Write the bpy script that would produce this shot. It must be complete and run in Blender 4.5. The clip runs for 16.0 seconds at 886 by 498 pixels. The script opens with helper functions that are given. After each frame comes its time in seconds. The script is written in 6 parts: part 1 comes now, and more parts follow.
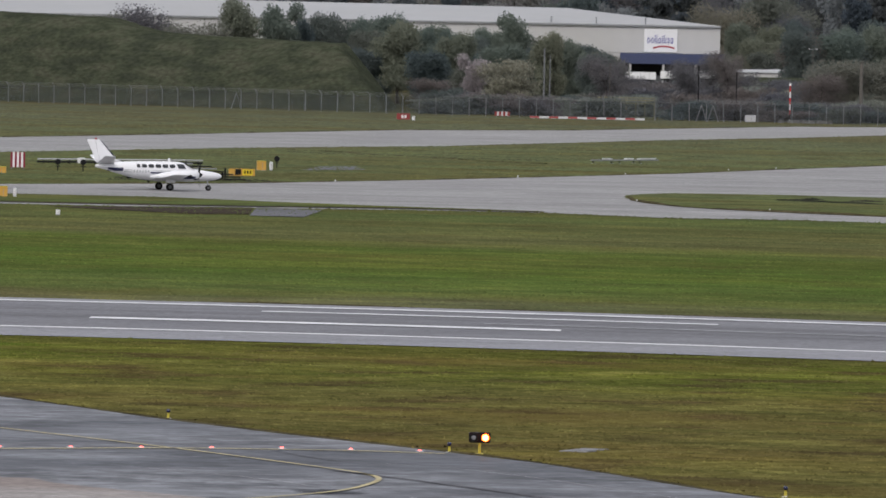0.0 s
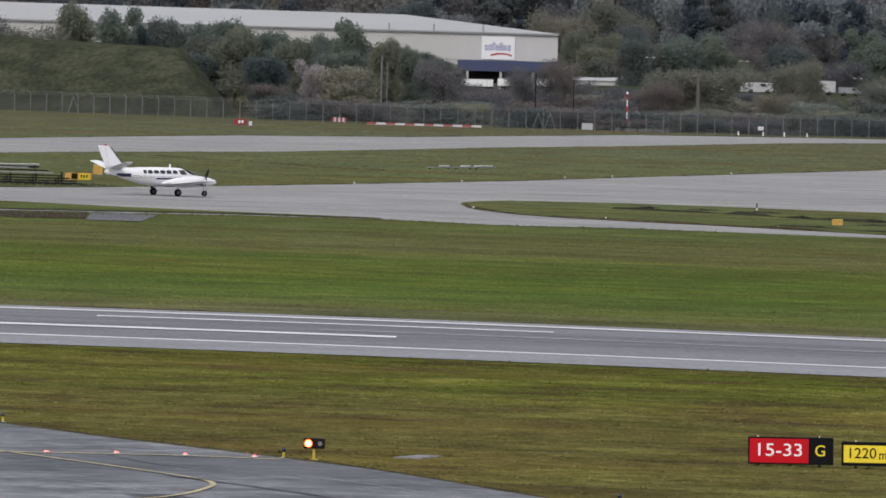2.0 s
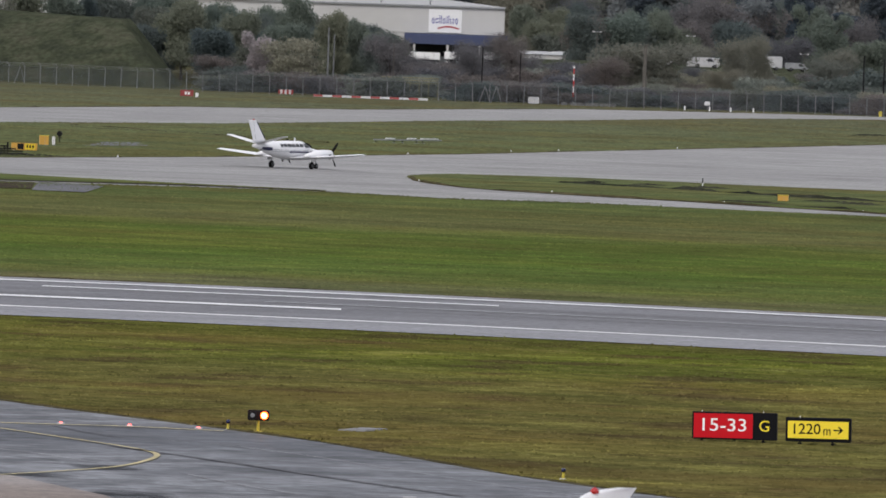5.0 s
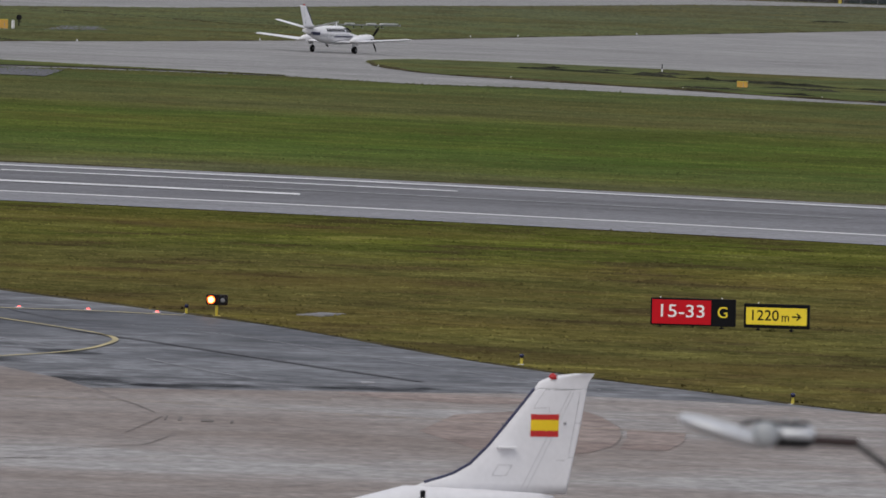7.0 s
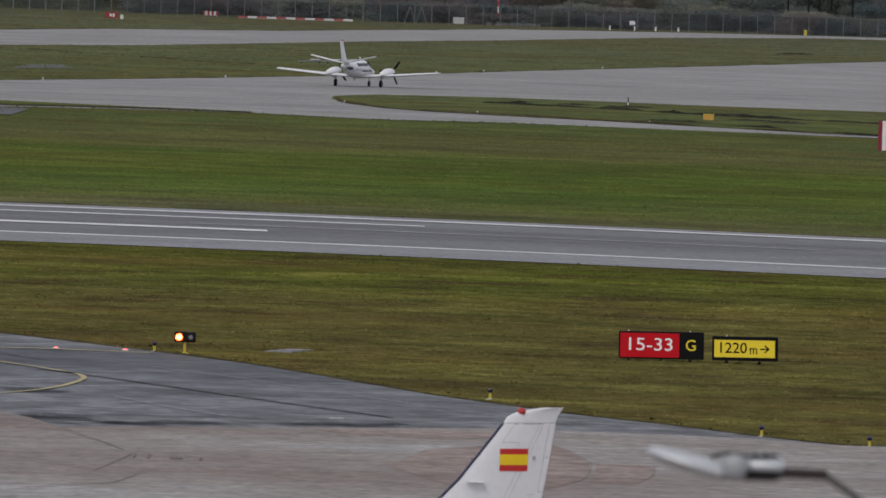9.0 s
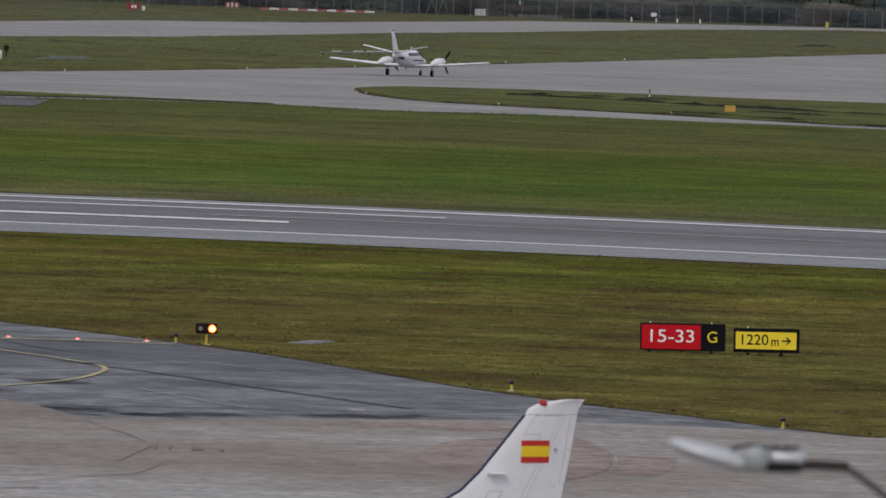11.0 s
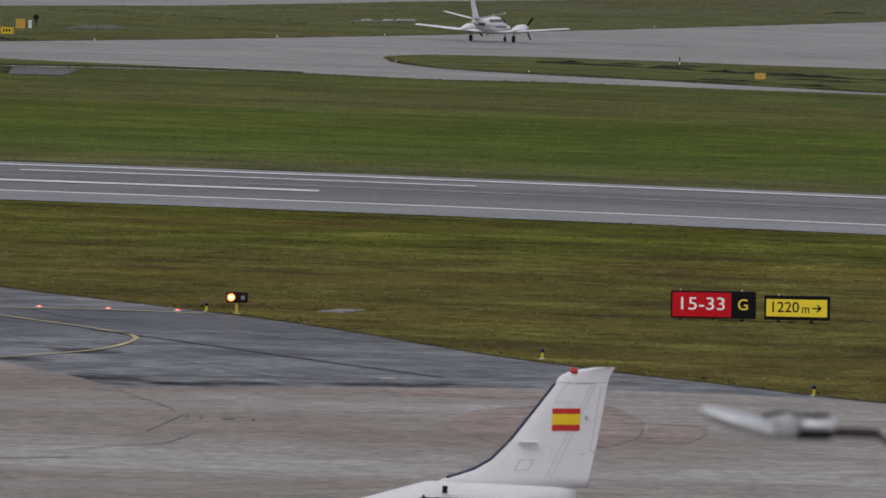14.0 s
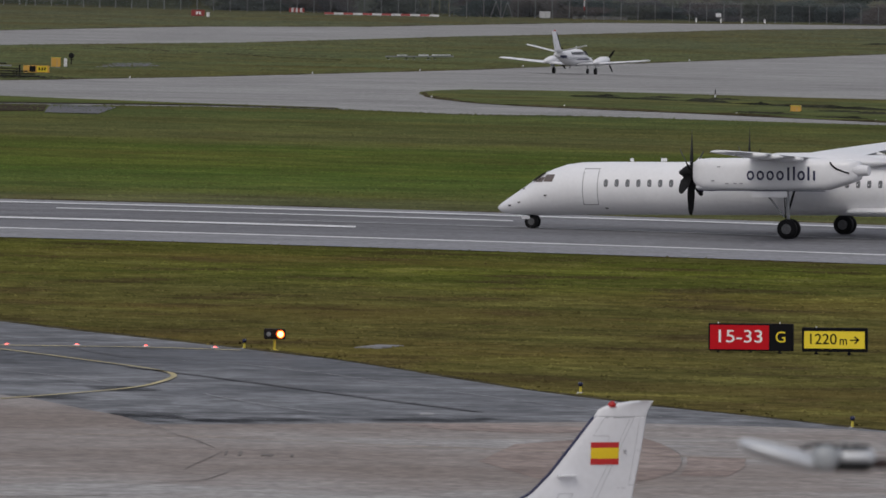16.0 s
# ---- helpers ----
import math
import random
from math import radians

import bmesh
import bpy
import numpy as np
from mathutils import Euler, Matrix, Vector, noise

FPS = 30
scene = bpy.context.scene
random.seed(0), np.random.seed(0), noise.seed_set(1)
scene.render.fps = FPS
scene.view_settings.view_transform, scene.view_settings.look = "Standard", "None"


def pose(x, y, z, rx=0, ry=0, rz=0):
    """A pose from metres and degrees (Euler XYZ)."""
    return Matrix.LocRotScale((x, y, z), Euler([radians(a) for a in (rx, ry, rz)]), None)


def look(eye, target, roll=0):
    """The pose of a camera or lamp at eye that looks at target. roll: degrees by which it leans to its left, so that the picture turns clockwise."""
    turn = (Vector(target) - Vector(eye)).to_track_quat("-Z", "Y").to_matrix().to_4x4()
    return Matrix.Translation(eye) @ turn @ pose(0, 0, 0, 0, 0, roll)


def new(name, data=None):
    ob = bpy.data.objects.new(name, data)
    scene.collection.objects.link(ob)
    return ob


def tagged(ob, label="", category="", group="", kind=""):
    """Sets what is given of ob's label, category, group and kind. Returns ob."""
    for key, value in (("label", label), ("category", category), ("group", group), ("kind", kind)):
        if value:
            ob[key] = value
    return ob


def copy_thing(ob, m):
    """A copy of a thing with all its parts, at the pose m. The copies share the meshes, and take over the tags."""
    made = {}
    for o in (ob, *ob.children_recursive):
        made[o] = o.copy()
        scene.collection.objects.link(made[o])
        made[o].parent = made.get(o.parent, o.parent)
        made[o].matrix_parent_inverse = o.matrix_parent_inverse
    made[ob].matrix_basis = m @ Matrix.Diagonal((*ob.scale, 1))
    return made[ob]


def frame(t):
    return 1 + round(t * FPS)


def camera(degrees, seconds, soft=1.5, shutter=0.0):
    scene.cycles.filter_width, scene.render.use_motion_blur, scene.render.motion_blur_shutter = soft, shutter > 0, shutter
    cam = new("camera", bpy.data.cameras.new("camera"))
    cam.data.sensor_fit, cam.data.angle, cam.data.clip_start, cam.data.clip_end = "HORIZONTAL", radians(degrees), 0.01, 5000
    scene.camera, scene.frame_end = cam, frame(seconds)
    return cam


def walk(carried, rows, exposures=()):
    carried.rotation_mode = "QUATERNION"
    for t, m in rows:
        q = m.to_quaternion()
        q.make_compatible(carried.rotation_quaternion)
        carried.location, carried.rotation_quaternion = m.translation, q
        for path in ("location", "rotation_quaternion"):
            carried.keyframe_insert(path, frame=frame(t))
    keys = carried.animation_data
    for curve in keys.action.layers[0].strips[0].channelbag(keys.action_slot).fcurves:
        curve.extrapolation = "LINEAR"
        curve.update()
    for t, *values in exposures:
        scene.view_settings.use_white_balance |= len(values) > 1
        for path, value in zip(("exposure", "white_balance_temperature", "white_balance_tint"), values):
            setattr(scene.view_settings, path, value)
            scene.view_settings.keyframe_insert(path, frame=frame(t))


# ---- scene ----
EYE = (0.0, 0.0, 15.3)
cam = camera(4.988, 16.0, soft=1.6)
# seconds, turn to the right, tilt, lean to the left, in degrees
TURNS = [
    (0.0, -1.2929, -1.3715, 1.142),
    (0.5, -0.9351, -1.3196, 1.306),
    (1.0, -0.7371, -1.2345, 1.240),
    (1.5, -0.5365, -1.2238, 1.354),
    (2.0, -0.3698, -1.3143, 1.596),
    (2.5, -0.0967, -1.5061, 1.869),
    (3.0, 0.1744, -1.3440, 2.137),
    (3.5, 0.0009, -1.3209, 1.961),
    (6.0, -0.0813, -1.7436, 2.027),
    (6.5, 0.0817, -1.9411, 2.090),
    (7.0, 0.1972, -2.0944, 2.217),
    (7.5, 0.2729, -2.1685, 2.228),
    (8.0, 0.3073, -2.2196, 2.332),
    (8.5, 0.3073, -2.1836, 2.284),
    (9.0, 0.3736, -1.8903, 1.734),
    (11.5, 0.1914, -1.9780, 1.769),
    (12.0, 0.0995, -2.0223, 1.734),
    (12.5, 0.1243, -2.0508, 1.790),
    (13.0, 0.1481, -2.0727, 1.890),
    (13.5, 0.1757, -2.0956, 1.693),
    (14.0, 0.0878, -2.1246, 1.601),
    (14.5, 0.0196, -2.1669, 1.589),
    (15.0, -0.0379, -2.1985, 1.621),
    (15.5, -0.0583, -2.0910, 1.314),
    (16.0, -0.1254, -1.9324, 1.105),
]


def aim(turn, tilt, lean):
    a, b = radians(turn), radians(tilt)
    way = Vector((math.sin(a) * math.cos(b), math.cos(a) * math.cos(b), math.sin(b)))
    return look(EYE, Vector(EYE) + 500 * way, lean)


walk(cam, [(t, aim(a, b, c)) for t, a, b, c in TURNS], exposures=[(0, 0.52), (3.5, 0.58), (6.0, 0.54), (6.5, 0.38), (7.0, 0.16), (8.0, 0.01), (12.0, -0.02), (16.0, -0.08)])
cam.data.dof.use_dof = True
cam.data.dof.focus_distance = 480
cam.data.dof.aperture_fstop = 6.5

# ---- light: overcast ----
world = bpy.data.worlds.new("overcast_sky")
scene.world = world
world.use_nodes = True
wn, wl = world.node_tree.nodes, world.node_tree.links
sky = wn.new("ShaderNodeTexSky")
sky.sky_type = "NISHITA"
sky.sun_disc = False
sky.sun_elevation, sky.sun_rotation = radians(48), radians(200)
sky.dust_density, sky.air_density = 4.0, 1.0
mixer = wn.new("ShaderNodeMix")
mixer.data_type = "RGBA"
mixer.inputs[0].default_value = 0.75
mixer.inputs[7].default_value = (5.47, 5.5, 5.98, 1)
wl.new(sky.outputs[0], mixer.inputs[6])
wl.new(mixer.outputs[2], wn["Background"].inputs[0])
wn["Background"].inputs[1].default_value = 0.11
sun = new("sun", bpy.data.lights.new("sun", "SUN"))
sun.data.energy, sun.data.angle, sun.data.color = 0.9, radians(25), (1, 0.97, 0.92)
sun.matrix_world = look((0, 0, 300), (80, 220, 60))


# ---- materials ----
def node_mat(name, rough=0.7, metal=0.0):
    m = bpy.data.materials.new(name)
    m.use_nodes = True
    n, l = m.node_tree.nodes, m.node_tree.links
    b = n["Principled BSDF"]
    b.inputs["Roughness"].default_value, b.inputs["Metallic"].default_value = rough, metal
    return m, n, l, b


def noise_node(n, l, coord, scale, detail=4.0, stretch=(1, 1, 1)):
    mp = n.new("ShaderNodeMapping")
    mp.inputs["Scale"].default_value = stretch
    l.new(coord, mp.inputs[0])
    t = n.new("ShaderNodeTexNoise")
    t.inputs["Scale"].default_value, t.inputs["Detail"].default_value = scale, detail
    l.new(mp.outputs[0], t.inputs["Vector"])
    return t.outputs[0]


def ramp(n, l, fac, stops):
    r = n.new("ShaderNodeValToRGB")
    e = r.color_ramp.elements
    while len(e) < len(stops):
        e.new(0.5)
    for k, (p, c) in zip(e, stops):
        k.position, k.color = p, (*c, 1)
    l.new(fac, r.inputs[0])
    return r.outputs[0]


def mixed(n, l, fac, a, b, mode="MIX"):
    m = n.new("ShaderNodeMix")
    m.data_type, m.blend_type = "RGBA", mode
    for value, slot in ((fac, 0), (a, 6), (b, 7)):
        if hasattr(value, "links"):
            l.new(value, m.inputs[slot])
        elif slot == 0:
            m.inputs[0].default_value = value
        else:
            m.inputs[slot].default_value = (*value, 1)
    return m.outputs[2]


def maths(n, l, op, a, b):
    m = n.new("ShaderNodeMath")
    m.operation = op
    for i, v in enumerate((a, b)):
        if hasattr(v, "links"):
            l.new(v, m.inputs[i])
        else:
            m.inputs[i].default_value = v
    return m.outputs[0]


def bumped(n, l, b, height, strength, distance=0.02):
    k = n.new("ShaderNodeBump")
    k.inputs["Strength"].default_value, k.inputs["Distance"].default_value = strength, distance
    l.new(height, k.inputs["Height"])
    l.new(k.outputs[0], b.inputs["Normal"])


def plain(name, c, rough=0.5, metal=0.0, wear=0.15, scale=2.0, bump=0.0, fine=9.0):
    """Paint, metal or plastic: one colour with dirt at two scales."""
    m, n, l, b = node_mat(name, rough, metal)
    o = n.new("ShaderNodeTexCoord").outputs["Object"]
    f = mixed(n, l, 0.4, noise_node(n, l, o, scale), noise_node(n, l, o, scale * fine))
    dark = tuple(v * (1 - wear * 2.2) for v in c)
    col = ramp(n, l, f, [(0.3, dark), (0.62, c)])
    l.new(col, b.inputs["Base Color"])
    if bump:
        bumped(n, l, b, f, bump)
    return m


def glow(name, c, strength):
    m, n, l, b = node_mat(name, 0.3)
    b.inputs["Base Color"].default_value = (*c, 1)
    b.inputs["Emission Color"].default_value = (*c, 1)
    b.inputs["Emission Strength"].default_value = strength
    return m


def lit(m, c, strength):
    """A sign face lit from within."""
    b = m.node_tree.nodes["Principled BSDF"]
    b.inputs["Emission Color"].default_value, b.inputs["Emission Strength"].default_value = (*c, 1), strength
    return m


def ground_mat(name="mown_grass", tufts=False):
    m, n, l, b = node_mat(name, 1.0)
    b.inputs["Specular IOR Level"].default_value = 0.0
    o = n.new("ShaderNodeTexCoord").outputs["Object"]
    sx = n.new("ShaderNodeSeparateXYZ")
    l.new(o, sx.inputs[0])
    # distance across the field, square to the runway, with ragged borders
    s = maths(n, l, "ADD", sx.outputs[1], maths(n, l, "MULTIPLY", sx.outputs[0], 0.36))
    s = maths(n, l, "ADD", s, maths(n, l, "MULTIPLY", maths(n, l, "SUBTRACT", noise_node(n, l, o, 0.045), 0.5), 46))
    f = maths(n, l, "DIVIDE", maths(n, l, "SUBTRACT", s, 250), 1250)

    def at(y):
        return (y - 250) / 1250

    band = ramp(n, l, f, [
        (at(300), (0.100, 0.090, 0.033)), (at(395), (0.096, 0.091, 0.030)), (at(428), (0.082, 0.096, 0.020)),
        (at(444), (0.064, 0.098, 0.014)), (at(508), (0.104, 0.106, 0.058)), (at(526), (0.084, 0.106, 0.036)),
        (at(575), (0.072, 0.110, 0.025)), (at(632), (0.076, 0.108, 0.027)), (at(656), (0.100, 0.104, 0.044)),
        (at(735), (0.078, 0.100, 0.038)), (at(800), (0.092, 0.110, 0.050)), (at(1000), (0.104, 0.122, 0.062)),
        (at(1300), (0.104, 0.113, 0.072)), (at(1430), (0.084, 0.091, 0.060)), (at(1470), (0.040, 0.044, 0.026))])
    big = noise_node(n, l, o, 0.035, 6, (0.7, 1, 1))
    mid = noise_node(n, l, o, 0.16, 7)
    low = noise_node(n, l, o, 0.7, 6)
    fine = noise_node(n, l, o, 1.8, 5)
    # the verge before the runway is rough and patchy, the field behind it evenly mown
    rough = ramp(n, l, f, [(at(452), (1, 1, 1)), (at(520), (0.42, 0.42, 0.42)), (at(740), (0.46, 0.46, 0.46)), (at(800), (0.7, 0.7, 0.7)), (at(1400), (0.7, 0.7, 0.7))])
    dry = ramp(n, l, big, [(0.47, (0, 0, 0)), (0.60, (1, 1, 1))])
    col = mixed(n, l, maths(n, l, "MULTIPLY", maths(n, l, "MULTIPLY", dry, 0.50), rough), band, (0.100, 0.074, 0.028))
    bare = ramp(n, l, mid, [(0.52, (0, 0, 0)), (0.64, (1, 1, 1))])
    col = mixed(n, l, maths(n, l, "MULTIPLY", maths(n, l, "MULTIPLY", bare, 0.7), rough), col, (0.062, 0.046, 0.024))
    pale = ramp(n, l, mid, [(0.34, (1, 1, 1)), (0.46, (0, 0, 0))])
    col = mixed(n, l, maths(n, l, "MULTIPLY", maths(n, l, "MULTIPLY", pale, 0.5), rough), col, (0.168, 0.160, 0.050))
    tone = ramp(n, l, low, [(0.36, (0.66, 0.68, 0.62)), (0.64, (1.34, 1.32, 1.3))])
    col = mixed(n, l, maths(n, l, "MULTIPLY", rough, 0.6), col, mixed(n, l, 1.0, col, tone, "MULTIPLY"))
    tone = ramp(n, l, fine, [(0.38, (0.82, 0.82, 0.82)), (0.62, (1.18, 1.18, 1.18))])
    col = mixed(n, l, rough, col, mixed(n, l, 1.0, col, tone, "MULTIPLY"))
    if tufts:
        # each clump has a tone of its own, and a few are straw
        isl = n.new("ShaderNodeNewGeometry").outputs["Random Per Island"]
        straw = ramp(n, l, isl, [(0.90, (0, 0, 0)), (0.93, (1, 1, 1))])
        col = mixed(n, l, maths(n, l, "MULTIPLY", maths(n, l, "MULTIPLY", straw, 0.22), rough), col, (0.17, 0.150, 0.070))
        even = ramp(n, l, f, [(at(520), (1, 1, 1)), (at(780), (0.45, 0.45, 0.45))])
        col = mixed(n, l, even, col, ramp(n, l, isl, [(0.0, (0.84, 0.84, 0.84)), (0.88, (1.22, 1.22, 1.22)), (0.9, (1.04, 1.04, 1.04))]), "MULTIPLY")
    # long mowing streaks beside the runway, and patches a few metres wide
    turn = n.new("ShaderNodeMapping")
    turn.inputs["Rotation"].default_value = (0, 0, radians(20))
    l.new(o, turn.inputs[0])
    # strongest on the verge, faint on the far strips
    strong = ramp(n, l, f, [(at(430), (1, 1, 1)), (at(470), (0.75, 0.75, 0.75)), (at(760), (0.7, 0.7, 0.7)), (at(830), (0.3, 0.3, 0.3))])
    swath = noise_node(n, l, turn.outputs[0], 0.075, 6, (0.5, 1, 1))
    col = mixed(n, l, strong, col, ramp(n, l, swath, [(0.34, (0.80, 0.82, 0.84)), (0.5, (1.04, 1.04, 1.04)), (0.66, (1.28, 1.24, 1.12))]), "MULTIPLY")
    patch = noise_node(n, l, turn.outputs[0], 0.30, 6, (0.6, 1, 1))
    col = mixed(n, l, strong, col, ramp(n, l, patch, [(0.34, (0.82, 0.84, 0.84)), (0.5, (1.02, 1.02, 1.02)), (0.68, (1.22, 1.2, 1.12))]), "MULTIPLY")
    ochre = ramp(n, l, noise_node(n, l, turn.outputs[0], 0.05, 6, (0.4, 1, 1)), [(0.54, (0, 0, 0)), (0.66, (1, 1, 1))])
    col = mixed(n, l, maths(n, l, "MULTIPLY", maths(n, l, "MULTIPLY", ochre, 0.4), rough), col, (0.118, 0.078, 0.030))
    l.new(col, b.inputs["Base Color"])
    bumped(n, l, b, fine, 0.6, 0.08)
    return m


def paving(name, stops, rough=0.75, stain=(0.03, 0.03, 0.032), amount=0.4, big=0.05, bump=0.15, wet=0.0, each=0.0, stretch=(0.35, 1, 1), shine=0.3, patchy=0.1):
    """Asphalt or concrete: broad tone, streaks along the way of traffic, fine grain."""
    m, n, l, b = node_mat(name, rough)
    b.inputs["Specular IOR Level"].default_value = shine
    o = n.new("ShaderNodeNewGeometry").outputs["Position"]
    col = ramp(n, l, noise_node(n, l, o, big, 5, stretch), stops)
    streak = noise_node(n, l, o, big * 5, 4, stretch)
    k = ramp(n, l, streak, [(0.47, (0, 0, 0)), (0.60, (1, 1, 1))])
    col = mixed(n, l, maths(n, l, "MULTIPLY", k, amount), col, stain)
    worn = noise_node(n, l, o, 0.9, 6)
    col = mixed(n, l, 1.0, col, ramp(n, l, worn, [(0.36, (1 - patchy, 1 - patchy, 1 - patchy)), (0.5, (1, 1, 1)), (0.64, (1 + patchy, 1 + patchy, 1 + patchy))]), "MULTIPLY")
    grain = noise_node(n, l, o, 3.0, 4)
    col = mixed(n, l, 1.0, col, ramp(n, l, grain, [(0.38, (0.8, 0.8, 0.8)), (0.62, (1.18, 1.18, 1.18))]), "MULTIPLY")
    if each:
        r = n.new("ShaderNodeObjectInfo").outputs["Random"]
        col = mixed(n, l, 1.0, col, ramp(n, l, r, [(0.0, (1 - each,) * 3), (1.0, (1 + each,) * 3)]), "MULTIPLY")
    l.new(col, b.inputs["Base Color"])
    if wet:
        rr = n.new("ShaderNodeMapRange")
        rr.inputs[1].default_value, rr.inputs[2].default_value = 0.4, 0.65
        rr.inputs[3].default_value, rr.inputs[4].default_value = rough, wet
        l.new(noise_node(n, l, o, big * 1.7, 4, stretch), rr.inputs[0])
        l.new(rr.outputs[0], b.inputs["Roughness"])
    bumped(n, l, b, grain, bump)
    return m


def damp_mat():
    """Damp asphalt: opaque in the middle, with a ragged noise border."""
    m, n, l, b = node_mat("dark_damp_stain", 0.8)
    b.inputs["Specular IOR Level"].default_value = 0.05
    t = n.new("ShaderNodeTexCoord")
    o = n.new("ShaderNodeNewGeometry").outputs["Position"]
    l.new(ramp(n, l, noise_node(n, l, o, 0.9, 5), [(0.35, (0.020, 0.021, 0.025)), (0.65, (0.050, 0.053, 0.060))]), b.inputs["Base Color"])
    mp = n.new("ShaderNodeMapping")
    mp.inputs["Location"].default_value, mp.inputs["Scale"].default_value = (-1, -1, 0), (2, 2, 0)
    l.new(t.outputs["Generated"], mp.inputs[0])
    ln = n.new("ShaderNodeVectorMath")
    ln.operation = "LENGTH"
    l.new(mp.outputs[0], ln.inputs[0])
    rag = maths(n, l, "ADD", maths(n, l, "MULTIPLY", noise_node(n, l, o, 0.55, 6), 2.6), maths(n, l, "MULTIPLY", ln.outputs["Value"], -1.05))
    l.new(ramp(n, l, rag, [(0.36, (0, 0, 0)), (1.0, (0.62, 0.62, 0.62))]), b.inputs["Alpha"])
    return m


def leaf_mat(name, c, spread=0.08):
    m, n, l, b = node_mat(name, 0.75)
    b.inputs["Specular IOR Level"].default_value = 0.0
    isl = n.new("ShaderNodeNewGeometry").outputs["Random Per Island"]
    obr = n.new("ShaderNodeObjectInfo").outputs["Random"]
    warm = (min(1, c[0] * 1.14), c[1] * 1.03, c[2] * 0.92)
    cool = (c[0] * 0.82, c[1] * 0.88, c[2] * 0.95)
    col = ramp(n, l, obr, [(0.0, cool), (0.5, c), (1.0, warm)])
    col = mixed(n, l, 1.0, col, ramp(n, l, isl, [(0, (1 - spread,) * 3), (1, (1 + spread,) * 3)]), "MULTIPLY")
    l.new(col, b.inputs["Base Color"])
    tr = n.new("ShaderNodeBsdfTranslucent")
    l.new(col, tr.inputs[0])
    mx = n.new("ShaderNodeMixShader")
    mx.inputs[0].default_value = 0.4
    l.new(b.outputs[0], mx.inputs[1])
    l.new(tr.outputs[0], mx.inputs[2])
    l.new(mx.outputs[0], n["Material Output"].inputs[0])
    return m


def mesh_mat(name, c, cover):
    """Woven wire seen from afar: thin wires and the gaps between them."""
    m, n, l, b = node_mat(name, 0.5, 0.6)
    b.inputs["Base Color"].default_value = (*c, 1)
    b.inputs["Alpha"].default_value = cover
    return m


